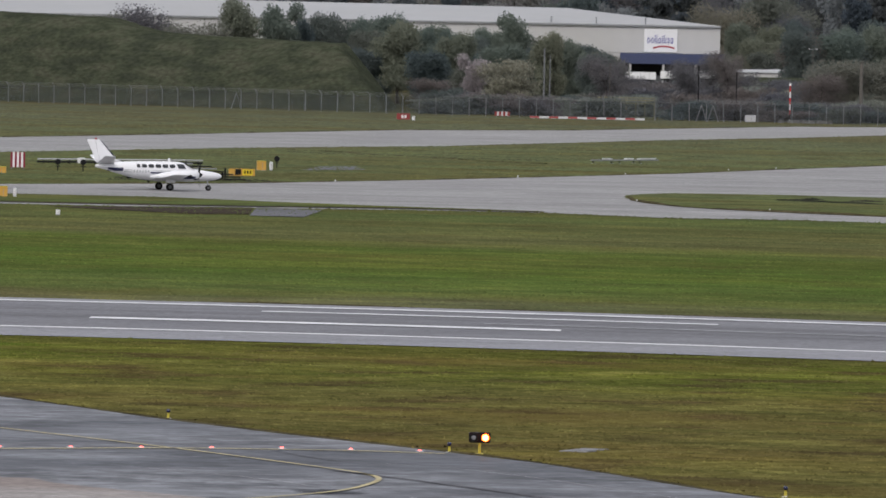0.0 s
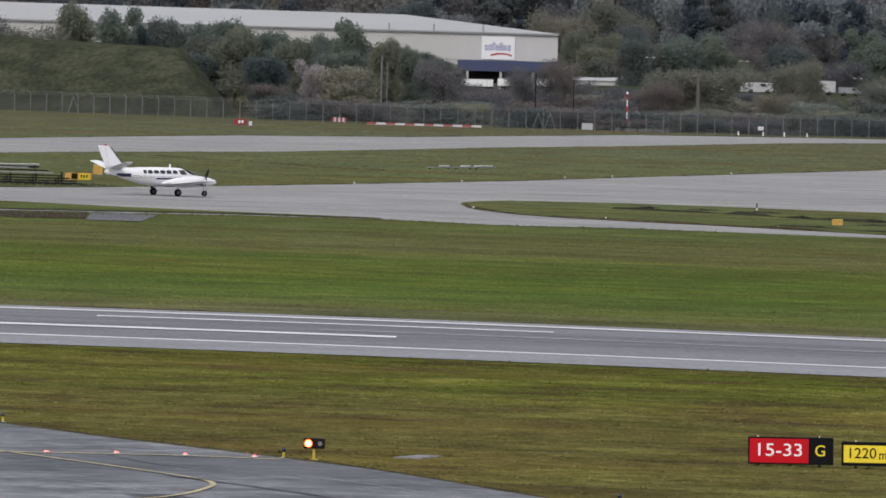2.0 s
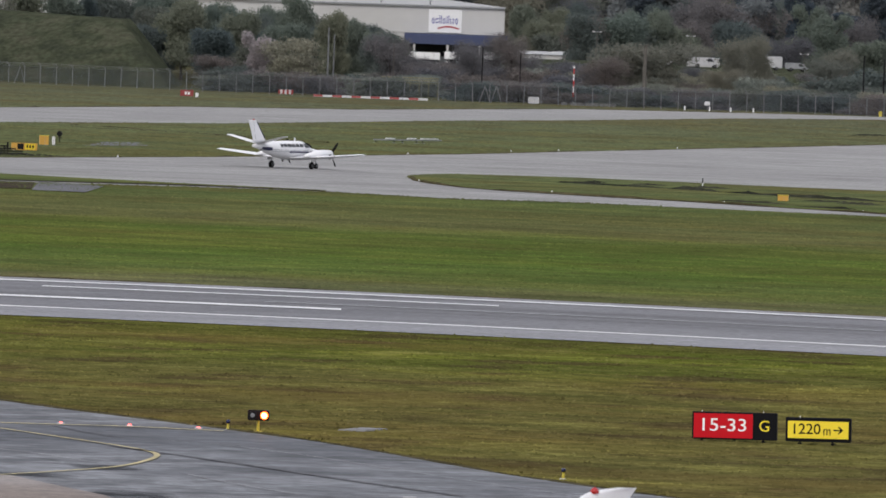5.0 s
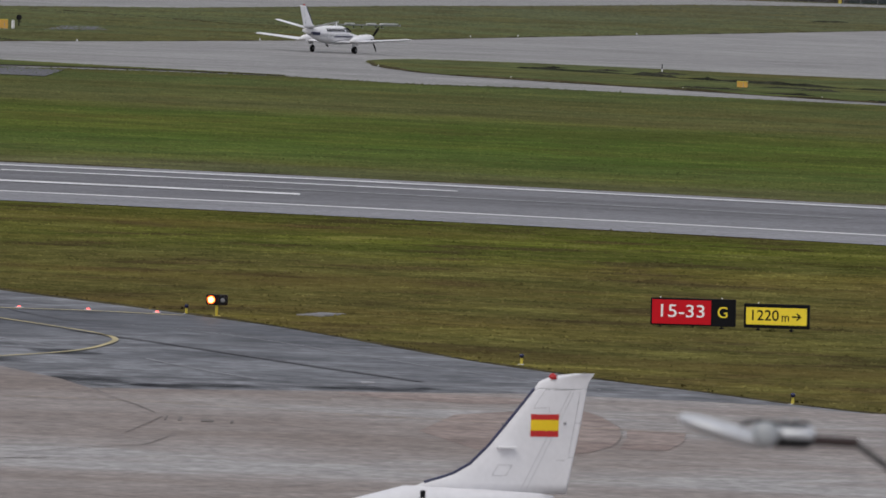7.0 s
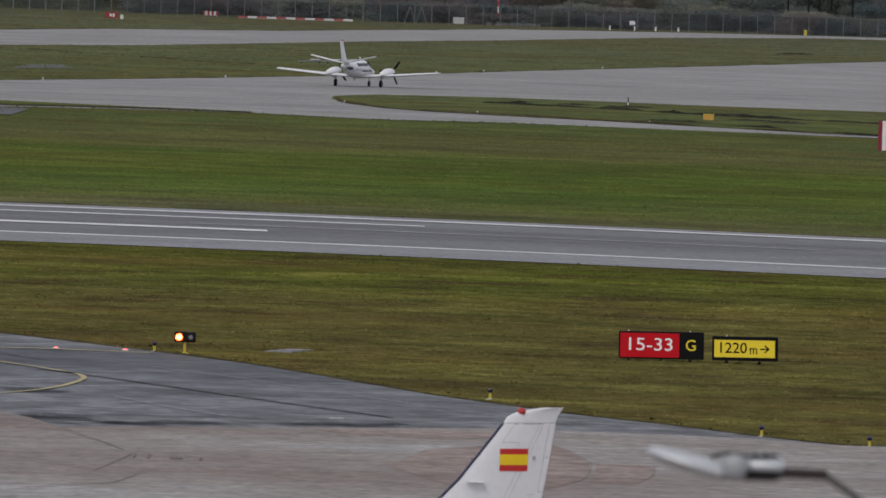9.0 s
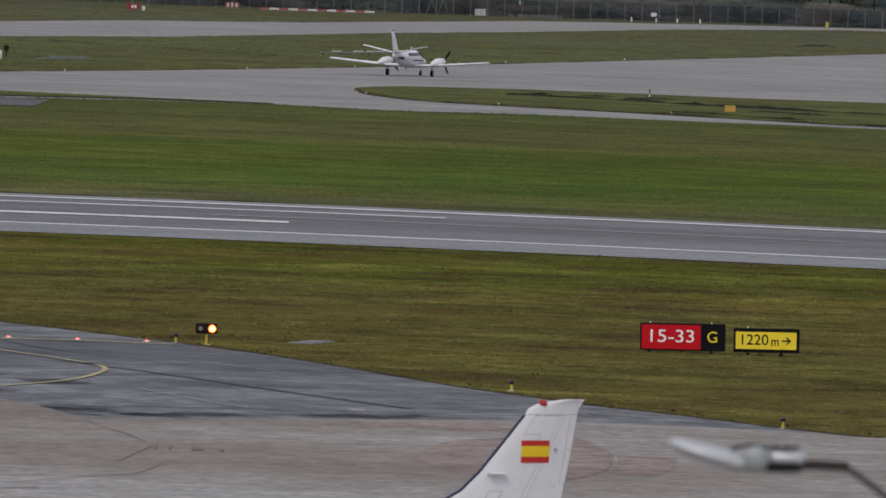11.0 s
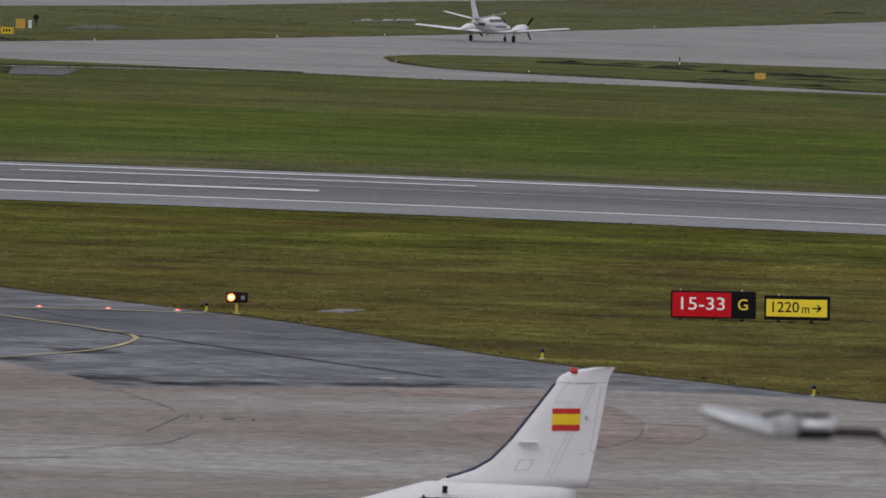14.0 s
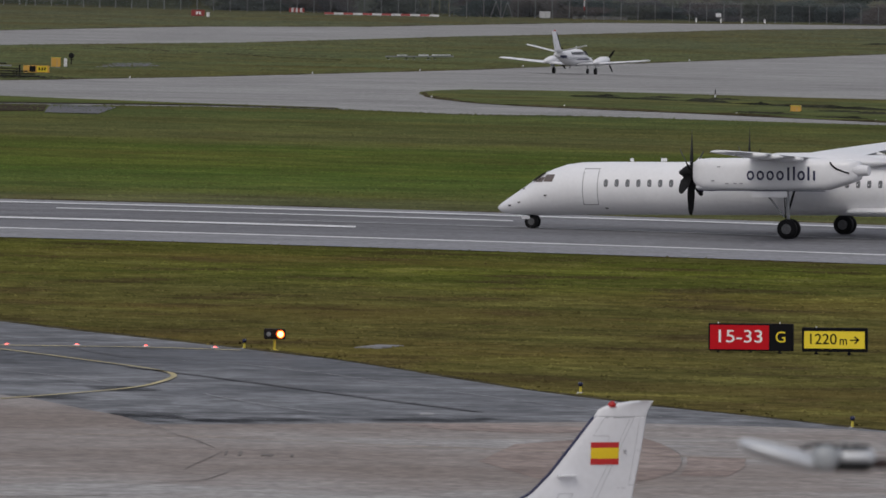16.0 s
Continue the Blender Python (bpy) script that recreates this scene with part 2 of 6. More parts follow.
M = dict(
    grass=ground_mat(),
    tuft=ground_mat("short_grass_tufts", True),
    damp=damp_mat(),
    window=plain("grey_cabin_window", (0.16, 0.165, 0.175), 0.15, 0, 0.1),
    hub=plain("dusty_wheel_hub", (0.12, 0.12, 0.125), 0.5, 0.3, 0.2, 6),
    faint_letter=plain("faded_grey_lettering", (0.45, 0.46, 0.48), 0.4),
    runway=paving("runway_asphalt", [(0.3, (0.135, 0.135, 0.145)), (0.7, (0.185, 0.185, 0.198))], 0.8, (0.10, 0.10, 0.108), 0.45, 0.03),
    shoulder=paving("shoulder_asphalt", [(0.3, (0.20, 0.20, 0.215)), (0.7, (0.25, 0.25, 0.265))], 0.8, (0.15, 0.15, 0.16), 0.3),
    rubber=paving("tyre_marked_asphalt", [(0.3, (0.10, 0.10, 0.108)), (0.7, (0.13, 0.13, 0.14))], 0.8, (0.08, 0.08, 0.085), 0.3, 0.03, shine=0.1),
    tyre=paving("lightly_tyre_marked_asphalt", [(0.3, (0.122, 0.122, 0.130)), (0.7, (0.160, 0.160, 0.170))], 0.8, (0.10, 0.10, 0.105), 0.4, 0.03, shine=0.2),
    far_concrete=paving("old_taxiway_concrete", [(0.3, (0.225, 0.221, 0.216)), (0.7, (0.29, 0.285, 0.28))], 0.85, (0.14, 0.137, 0.135), 0.55, 0.045),
    asphalt=paving("damp_taxiway_asphalt", [(0.41, (0.072, 0.076, 0.087)), (0.59, (0.172, 0.177, 0.190))], 0.7, (0.045, 0.047, 0.053), 0.6, 0.07, 0.15, 0.45, 0, (0.7, 1, 1), 0.14, 0.34),
    concrete=paving("stained_apron_concrete", [(0.36, (0.190, 0.155, 0.135)), (0.50, (0.250, 0.220, 0.202)), (0.64, (0.300, 0.288, 0.280))], 0.7, (0.185, 0.150, 0.130), 0.5, 0.06, 0.15, 0.6, 0.03, (0.6, 1, 1), 0.2, 0.15),
    dark_ground=paving("bare_damp_soil", [(0.4, (0.045, 0.036, 0.028)), (0.6, (0.075, 0.063, 0.05))], 1.0, shine=0.0),
    crack=plain("crack_sealant", (0.15, 0.13, 0.118), 0.8, 0, 0.2, 0.5),
    lamp_grey=plain("pale_lamp_casing", (0.60, 0.62, 0.65), 0.35, 0.35, 0.1, 3),
    bowl=plain("frosted_grey_bowl", (0.34, 0.36, 0.38), 0.35, 0, 0.1, 3),
    arm_grey=plain("dark_grey_arm", (0.10, 0.095, 0.095), 0.6, 0.2, 0.2, 4),
    arm=plain("rusty_dark_arm", (0.030, 0.016, 0.015), 0.6, 0.2, 0.2, 4),
    spoil=paving("dark_spoil", [(0.4, (0.022, 0.024, 0.018)), (0.6, (0.045, 0.046, 0.034))], 1.0, (0.02, 0.02, 0.016), 0.4, 0.2, shine=0.0),
    turf_soil=paving("brown_turf_edge", [(0.4, (0.052, 0.046, 0.026)), (0.6, (0.092, 0.080, 0.046))], 1.0, (0.03, 0.028, 0.018), 0.4, 0.2, shine=0.0),
    line=plain("worn_white_marking", (0.72, 0.72, 0.73), 0.7, 0, 0.14, 0.25),
    faint=plain("faded_white_marking", (0.34, 0.34, 0.35), 0.8, 0, 0.2, 0.2),
    old_yellow=plain("faded_yellow_paint", (0.34, 0.27, 0.17), 0.8, 0, 0.3, 0.5),
    yellow_line=plain("worn_yellow_marking", (0.52, 0.44, 0.22), 0.7, 0, 0.25, 0.3),
    white=plain("white_aircraft_paint", (0.78, 0.78, 0.80), 0.3, 0, 0.04, 0.7),
    dull_white=plain("weathered_white_paint", (0.72, 0.72, 0.745), 0.4, 0, 0.05, 0.9),
    navy=plain("navy_paint", (0.018, 0.022, 0.07), 0.35, 0, 0.1),
    black=plain("black_rubber", (0.010, 0.010, 0.011), 0.75, 0, 0.2),
    matt_black=plain("matt_black_paint", (0.009, 0.009, 0.010), 0.5, 0, 0.1),
    glass=plain("dark_cabin_glass", (0.02, 0.022, 0.027), 0.4, 0, 0.1),
    screen=plain("tinted_windscreen", (0.15, 0.12, 0.11), 0.12, 0, 0.2),
    steel=plain("brushed_steel", (0.45, 0.46, 0.48), 0.35, 0.8, 0.1),
    grey=plain("grey_paint", (0.28, 0.29, 0.30), 0.5, 0, 0.12),
    seam=plain("panel_seam", (0.33, 0.33, 0.35), 0.5),
    soft_seam=plain("faint_panel_seam", (0.44, 0.44, 0.46), 0.5),
    red=plain("red_sign_face", (0.55, 0.018, 0.016), 0.4, 0, 0.05),
    yellow=plain("yellow_sign_face", (0.72, 0.55, 0.02), 0.4, 0, 0.05),
    orange=plain("orange_yellow_paint", (0.60, 0.34, 0.06), 0.5, 0, 0.1),
    lemon=plain("lemon_paint", (0.56, 0.46, 0.05), 0.5, 0, 0.1),
    sign_black=plain("matt_sign_black", (0.006, 0.006, 0.008), 0.8, 0, 0.1),
    barrier_red=plain("faded_red_plastic", (0.26, 0.035, 0.035), 0.6, 0, 0.1),
    barrier_white=plain("dusty_white_plastic", (0.48, 0.48, 0.49), 0.6, 0, 0.1),
    maroon=plain("dark_red_board", (0.22, 0.01, 0.03), 0.5, 0, 0.08),
    red_face=lit(plain("lit_red_sign_face", (0.50, 0.006, 0.014), 0.6, 0, 0.04), (0.7, 0.004, 0.012), 0.04),
    yellow_face=lit(plain("lit_yellow_sign_face", (0.80, 0.62, 0.03), 0.4, 0, 0.04), (0.9, 0.66, 0.03), 0.06),
    white_face=lit(plain("lit_white_lettering", (0.8, 0.8, 0.8), 0.4, 0, 0.03), (0.9, 0.85, 0.85), 0.05),
    text=plain("white_lettering", (0.78, 0.78, 0.78), 0.5, 0, 0.03),
    blue_lens=plain("blue_lens", (0.01, 0.012, 0.05), 0.2),
    amber=glow("lit_amber_lamp", (1.0, 0.12, 0.01), 2.2),
    bulb=glow("lit_lamp_core", (1.0, 0.50, 0.16), 5.0),
    red_lamp=glow("lit_red_lamp", (1.0, 0.10, 0.08), 3.0),
    mock_lens=plain("grey_mock_lens", (0.20, 0.20, 0.21), 0.25),
    beacon=plain("red_beacon_lens", (0.45, 0.02, 0.02), 0.2),
    flag_red=plain("flag_red", (0.50, 0.02, 0.02), 0.4, 0, 0.05),
    flag_yellow=plain("flag_yellow", (0.80, 0.55, 0.01), 0.4, 0, 0.05),
    wall=plain("pale_grey_cladding", (0.50, 0.495, 0.485), 0.55, 0, 0.04, 0.05),
    roof=plain("pale_roof_sheet", (0.34, 0.34, 0.335), 0.5, 0, 0.05, 0.05),
    blue=plain("blue_cladding", (0.05, 0.065, 0.14), 0.5, 0, 0.1),
    dark=plain("opening_shade", (0.02, 0.02, 0.022), 0.8),
    banner_blue=plain("banner_blue", (0.035, 0.035, 0.30), 0.5),
    banner_red=plain("banner_red", (0.40, 0.02, 0.03), 0.5),
    bark=plain("bark", (0.07, 0.058, 0.045), 0.9, 0, 0.25, 3.0, 0.3),
    wood=plain("grey_weathered_timber", (0.13, 0.12, 0.105), 0.9, 0, 0.2),
    rail=plain("faded_yellow_rail", (0.28, 0.26, 0.14), 0.7),
    mesh=mesh_mat("chain_link_mesh", (0.07, 0.078, 0.09), 0.36),
    post=plain("galvanised_post", (0.20, 0.205, 0.21), 0.6, 0.3),
    # distance haze is put into the tree colours as added grey and blue
    leaf_dark=leaf_mat("dark_leaves", (0.128, 0.150, 0.142)),
    leaf_mid=leaf_mat("spring_leaves", (0.170, 0.198, 0.166)),
    leaf_olive=leaf_mat("olive_young_leaves", (0.208, 0.205, 0.168)),
    leaf_pine=leaf_mat("conifer_needles", (0.090, 0.107, 0.122)),
    twig=leaf_mat("bare_twigs", (0.158, 0.152, 0.158)),
    leaf_may=leaf_mat("blossom_flecked_leaves", (0.235, 0.25, 0.215), 0.25),
    blossom=leaf_mat("pale_blossom", (0.36, 0.335, 0.35)),
    # strongest for the far woods: paler, bluer leaves carry the haze
    hazed_leaf=leaf_mat("hazed_distant_leaves", (0.225, 0.238, 0.240)),
    bank=None,
    pink=paving("reddish_old_concrete", [(0.4, (0.205, 0.155, 0.135)), (0.6, (0.285, 0.23, 0.205))], 0.8, (0.18, 0.135, 0.118), 0.3, 0.1, patchy=0.2),
)

for key in ("sign_black", "black", "matt_black", "red_face"):
    M[key].node_tree.nodes["Principled BSDF"].inputs["Specular IOR Level"].default_value = 0.15


def bank_mat():
    m, n, l, b = node_mat("rough_bank_grass", 0.95)
    b.inputs["Specular IOR Level"].default_value = 0.0
    o = n.new("ShaderNodeTexCoord").outputs["Object"]
    a, c = noise_node(n, l, o, 0.3, 6, (0.5, 0.5, 2.2)), noise_node(n, l, o, 1.3, 5, (0.6, 1, 2))
    col = ramp(n, l, a, [(0.36, (0.038, 0.043, 0.030)), (0.5, (0.049, 0.056, 0.036)), (0.64, (0.064, 0.067, 0.046))])
    col = mixed(n, l, 1.0, col, ramp(n, l, c, [(0.3, (0.7, 0.7, 0.7)), (0.7, (1.3, 1.3, 1.3))]), "MULTIPLY")
    l.new(col, b.inputs["Base Color"])
    bumped(n, l, b, c, 0.8, 0.25)
    return m


M["bank"] = bank_mat()


# ---- mesh helpers ----
def mesh_ob(name, bm, material, smooth=False):
    me = bpy.data.meshes.new(name)
    bmesh.ops.recalc_face_normals(bm, faces=bm.faces)
    bm.to_mesh(me)
    bm.free()
    if smooth:
        for p in me.polygons:
            p.use_smooth = True
    me.materials.append(material)
    return new(name, me)


def part(name, bm, material, parent, label="", smooth=False):
    ob = mesh_ob(name, bm, material, smooth)
    ob.parent = parent
    return tagged(ob, label)


def thing(name, m, label, category, group="", kind=""):
    ob = new(name)
    ob.matrix_basis = m
    ob.empty_display_size = 0.3
    return tagged(ob, label, category, group, kind)


def box(c, s, bm=None, bevel=0.0, turn=None):
    bm = bm or bmesh.new()
    m = Matrix.Translation(c) @ (turn or Matrix()) @ Matrix.Diagonal((*s, 1))
    vs = bmesh.ops.create_cube(bm, size=1, matrix=m)["verts"]
    if bevel:
        es = list({e for v in vs for e in v.link_edges})
        bmesh.ops.bevel(bm, geom=es, offset=bevel, segments=2, affect="EDGES")
    return bm


def rod(a, b, r0, r1=None, n=10, bm=None):
    bm = bm or bmesh.new()
    a, b = Vector(a), Vector(b)
    d = b - a
    m = Matrix.Translation((a + b) / 2) @ d.to_track_quat("Z", "Y").to_matrix().to_4x4()
    bmesh.ops.create_cone(bm, cap_ends=True, segments=n, radius1=r0, radius2=r0 if r1 is None else r1, depth=d.length, matrix=m)
    return bm


def loft(rings, bm=None, cap=True, close=True):
    bm = bm or bmesh.new()
    vs = [[bm.verts.new(p) for p in r] for r in rings]
    k = len(rings[0])
    for a, b in zip(vs, vs[1:]):
        for i in range(k if close else k - 1):
            bm.faces.new((a[i], a[(i + 1) % k], b[(i + 1) % k], b[i]))
    if cap:
        bm.faces.new(vs[0])
        bm.faces.new(vs[-1])
    return bm


def oval(x, top, bottom, half, n=28):
    c, h = (top + bottom) / 2, (top - bottom) / 2
    return [(x, half * math.cos(a), c + h * math.sin(a)) for a in (2 * math.pi * i / n for i in range(n))]


def foil(lead, chord, thick, axis="y"):
    """An aerofoil ring: lead is the front point; x runs backwards; thickness along z, or along y for a fin."""
    shape = [(0, 0), (0.03, 0.35), (0.12, 0.75), (0.3, 1), (0.55, 0.8), (0.8, 0.36), (0.985, 0.07), (1, 0.04), (1, -0.04), (0.985, -0.065), (0.8, -0.3), (0.55, -0.6), (0.3, -0.8), (0.12, -0.62), (0.03, -0.3)]
    out = []
    for u, w in shape:
        p = Vector(lead) + Vector((-u * chord, 0, 0))
        p += Vector((0, 0, w * thick * chord / 2)) if axis == "y" else Vector((0, w * thick * chord / 2, 0))
        out.append(p)
    return out


def lathe(profile, axis="x", n=20, bm=None, at=(0, 0, 0)):
    """Turned form: profile of (along, radius)."""
    rings = []
    for u, r in profile:
        ring = []
        for i in range(n):
            a = 2 * math.pi * i / n
            p = (u, r * math.cos(a), r * math.sin(a)) if axis == "x" else (r * math.cos(a), u, r * math.sin(a)) if axis == "y" else (r * math.cos(a), r * math.sin(a), u)
            ring.append(Vector(p) + Vector(at))
        rings.append(ring)
    return loft(rings, bm)


def sheet(points, z, name, material, label, thick=0.0):
    """A flat piece of ground: a polygon of plan points."""
    bm = bmesh.new()
    bm.faces.new([bm.verts.new((x, y, z)) for x, y in points])
    bmesh.ops.triangulate(bm, faces=bm.faces)
    ob = mesh_ob(name, bm, material)
    if ob.data.polygons[0].normal.z < 0:
        ob.data.flip_normals()
    return tagged(ob, label, kind="structure")


def ribbon(name, curve, xs, lo, hi, z, material, label="", parent=None):
    """A strip of paving or paint between two offsets from a curve y = curve(x)."""
    bm = bmesh.new()
    prev = None
    for x in xs:
        pair = bm.verts.new((x, curve(x) + lo, z)), bm.verts.new((x, curve(x) + hi, z))
        if prev:
            bm.faces.new((prev[0], pair[0], pair[1], prev[1]))
        prev = pair
    ob = mesh_ob(name, bm, material)
    if ob.data.polygons[0].normal.z < 0:
        ob.data.flip_normals()
    if parent:
        ob.parent = parent
        return tagged(ob, label)
    return tagged(ob, label, kind="structure")


def steps(a, b, k):
    return [a + (b - a) * i / k for i in range(k + 1)]


def words(body, height, material, name, parent, m, label, extrude=0.004, bold=0.002):
    cu = bpy.data.curves.new(name, "FONT")
    cu.body, cu.size, cu.extrude = body, height / 0.70, extrude
    cu.offset = bold
    cu.align_x, cu.align_y = "CENTER", "CENTER"
    tmp = new(name + "_outline", cu)
    dg = bpy.context.evaluated_depsgraph_get()
    me = bpy.data.meshes.new_from_object(tmp.evaluated_get(dg))
    bpy.data.objects.remove(tmp)
    me.materials.clear()
    me.materials.append(material)
    ob = new(name, me)
    ob.parent = parent
    ob.matrix_basis = m
    return tagged(ob, label)


# ---- ground and paving ----
def runway_edge(x):
    """The near side line of the runway, in plan."""
    if x > 22:
        return runway_edge(22) - 0.40 * (x - 22)
    if x < -40:
        return runway_edge(-40) - 0.12 * (x + 40)
    return 463.8 - 0.36 * x - 0.004 * x * x


bm = bmesh.new()
bm.faces.new([bm.verts.new(p) for p in ((-4000, -600, 0), (4000, -600, 0), (4000, 4900, 0), (-4000, 4900, 0))])
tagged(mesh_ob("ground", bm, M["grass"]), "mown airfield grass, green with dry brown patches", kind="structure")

LONG = [-400, -200, -90] + steps(-60, 60, 40) + [90, 200, 420, 700]
road = ribbon("runway", runway_edge, LONG, -12.2, 45, 0.02, M["runway"], "grey asphalt runway with white side lines and stripes")
ribbon("shoulder", runway_edge, LONG, -12.2, -0.6, 0.03, M["shoulder"], "paler asphalt shoulder", road)
ribbon("shoulder", runway_edge, LONG, 41.2, 45, 0.03, M["shoulder"], "paler asphalt shoulder", road)
ribbon("tyre_marks", runway_edge, LONG, 16, 21, 0.03, M["tyre"], "dark tyre-marked band", road)
ribbon("tyre_marks", runway_edge, LONG, 26.5, 30, 0.03, M["tyre"], "dark tyre-marked band", road)
ribbon("side_line", runway_edge, LONG, -0.7, 0.7, 0.05, M["line"], "white side line", road)
ribbon("side_line", runway_edge, LONG, 39.2, 40.9, 0.05, M["line"], "white side line", road)
ribbon("touchdown_stripe", runway_edge, steps(-27.8, -5.2, 12), 14.2, 16.6, 0.05, M["line"], "broad white stripe", road)
ribbon("touchdown_stripe", runway_edge, steps(-20.2, 2.3, 12), 31.2, 32.6, 0.05, M["line"], "white stripe", road)
ribbon("centre_line", runway_edge, steps(-9, 20.8, 14), 21.9, 22.7, 0.05, M["faint"], "faded centre line", road)

taxiway_far = sheet([(-150, 752), (-90, 752), (-37, 750), (-20, 757), (-9.5, 757), (0, 747), (9, 749), (32, 736.5), (60, 722), (140, 690),
                     (300, 1900), (270, 1900), (49, 1124), (24, 1036), (12, 994), (0, 950), (-11.6, 917), (-22, 888), (-37, 853), (-55, 829), (-90, 815), (-150, 800)],
                    0.02, "taxiway_1", M["far_concrete"], "pale worn concrete taxiway with a fork")
taxiway_back = sheet([(-150, 700), (-66, 1001), (-46, 1060), (-25, 1106), (0, 1197), (14.5, 1240), (37, 1320), (59, 1366), (110, 1372), (300, 1372),
                      (300, 1393), (110, 1391), (60, 1396), (39, 1385), (16, 1362), (0, 1312), (-13, 1270), (-34, 1238), (-57, 1158), (-73, 1106), (-160, 830)],
                     0.02, "taxiway_2", M["far_concrete"], "pale concrete taxiway before the perimeter fence")
islands = [sheet([(-150, 792), (-52, 788), (-40, 787), (-31, 777), (-21, 768), (-9.6, 760.5), (-9.8, 758), (-20, 762), (-37, 757), (-52, 757), (-150, 757)],
      0.06, "grass_strip", M["grass"], "narrow strip of mown grass between pavings")]
sheet([(-150, 757.5), (-52, 757.5), (-37, 757.5), (-20, 762.4), (-9.6, 758.8), (-9.5, 757.6), (-20, 760), (-37, 755), (-150, 755)],
      0.07, "drain_edge", M["dark_ground"], "dark soil edge of a drain")
islands.append(sheet([(-4.0, 826), (-3.9, 833), (-2.4, 841), (-0.2, 847), (10, 849.6), (19.4, 845), (28.5, 839), (60, 832), (160, 820), (160, 700), (60, 727),
       (32, 744), (17.6, 765), (9, 775), (3.5, 783), (0.6, 790), (-2.0, 802), (-3.2, 812)],
      0.06, "grass_island", M["grass"], "tongue of mown grass in the taxiway fork"))
sheet([(-31.0, 756), (-25.8, 748), (-26.3, 724), (-30.2, 725)], 0.05, "paved_pad", M["rubber"], "small grey paved pad by the drain")
sheet([(-46, 744), (-37, 752), (-31.2, 754), (-30.4, 730), (-34.5, 727)], 0.04, "bare_soil", M["dark_ground"], "patch of bare brown soil")
sheet([(-34, 926), (-28.4, 937), (-30, 955), (-33, 950)], 0.04, "wet_patch", M["rubber"], "grey patch of standing wet paving")

near_taxi = sheet([(-140, 560), (-40, 421), (-25.6, 388.5), (-18.3, 370), (-13.7, 359.8), (-7.8, 348.3), (-4.3, 340.8), (-1.5, 332.8), (1.8, 322.6), (3.75, 318.0), (6.1, 312.6),
                   (9.0, 307.6), (11.5, 302.4), (13.2, 299.5), (15.1, 297.2), (24, 290), (60, 268), (160, 215), (160, -300), (-140, -300)],
                  0.02, "taxiway_3", M["asphalt"], "damp dark asphalt taxiway with yellow lines")


def paint_line(name, points, width, material, parent, label, z=0.05):
    """A painted line along plan points, smoothed."""
    pts = [Vector((*p, 0)) for p in points]
    fine = []
    for i in range(len(pts) - 1):
        p0, p1, p2, p3 = pts[max(i - 1, 0)], pts[i], pts[i + 1], pts[min(i + 2, len(pts) - 1)]
        for k in range(8):
            u = k / 8
            fine.append(0.5 * ((2 * p1) + (p2 - p0) * u + (2 * p0 - 5 * p1 + 4 * p2 - p3) * u * u + (3 * p1 - p0 - 3 * p2 + p3) * u ** 3))
    fine.append(pts[-1])
    bm = bmesh.new()
    prev = None
    for i, p in enumerate(fine):
        d = (fine[min(i + 1, len(fine) - 1)] - fine[max(i - 1, 0)]).normalized()
        s = Vector((-d.y, d.x, 0)) * width / 2
        pair = bm.verts.new(p - s + Vector((0, 0, z))), bm.verts.new(p + s + Vector((0, 0, z)))
        if prev:
            bm.faces.new((prev[0], pair[0], pair[1], prev[1]))
        prev = pair
    return part(name, bm, material, parent, label)


paint_line("guide_line", [(-40, 391), (-23.7, 359.6), (-16.8, 346), (-11.6, 334.6), (-9.9, 330.2), (-9.3, 327), (-9.5, 323), (-10.3, 318.2), (-12.1, 313.6), (-16, 305.5)],
           0.20, M["yellow_line"], near_taxi, "worn yellow guide line")
paint_line("holding_line", [(-40, 336), (-27, 341), (-22.4, 343), (-18, 345.6), (-15.8, 346.4), (-13, 346.8), (-10.8, 347), (-7.6, 346.1)], 0.4, M["yellow_line"], near_taxi, "worn yellow holding line")
paint_line("seam", [(-9.4, 337.6), (-7.48, 335.9), (-6.14, 333.4), (-4.33, 329.8), (-2.34, 324.7), (2.2, 313.6), (6, 306)], 0.07, M["faint"], near_taxi, "pale sealed seam")
paint_line("seam", [(-8.0, 314.9), (-6.2, 309.3), (-4.33, 304.8)], 0.08, M["faint"], near_taxi, "pale sealed seam")
paint_line("seam", [(-17, 331), (-13.9, 326.6), (-12.65, 324.3), (-11.39, 321.3)], 0.08, M["faint"], near_taxi, "pale sealed seam")
paint_line("dark_strip", [(-11, 332.4), (-9.35, 328.9), (-7.1, 324.0), (-5.12, 319.5), (-2.24, 313.0), (0.6, 307)], 0.22, M["rubber"], near_taxi, "dark sealed strip")
paint_line("dark_strip", [(-13.5, 346), (-11, 339), (-8, 336.5), (-5, 334)], 0.12, M["rubber"], near_taxi, "thin dark crack")
part("repair", box((-1.05, 305.5, 0.03), (0.42, 1.0, 0.02)), M["faint"], near_taxi, "small pale repair")


def damp_patch(x, y, w, d, turn=0.0):
    """A damp stain on the asphalt that thins out to a ragged border."""
    bm = bmesh.new()
    bm.faces.new([bm.verts.new(q) for q in ((-w / 2, -d / 2, 0), (w / 2, -d / 2, 0), (w / 2, d / 2, 0), (-w / 2, d / 2, 0))])
    ob = mesh_ob("damp_patch", bm, M["damp"])
    ob.matrix_basis = pose(x, y, 0.026, 0, 0, turn)
    tagged(ob, "dark damp patch on the asphalt", kind="structure")


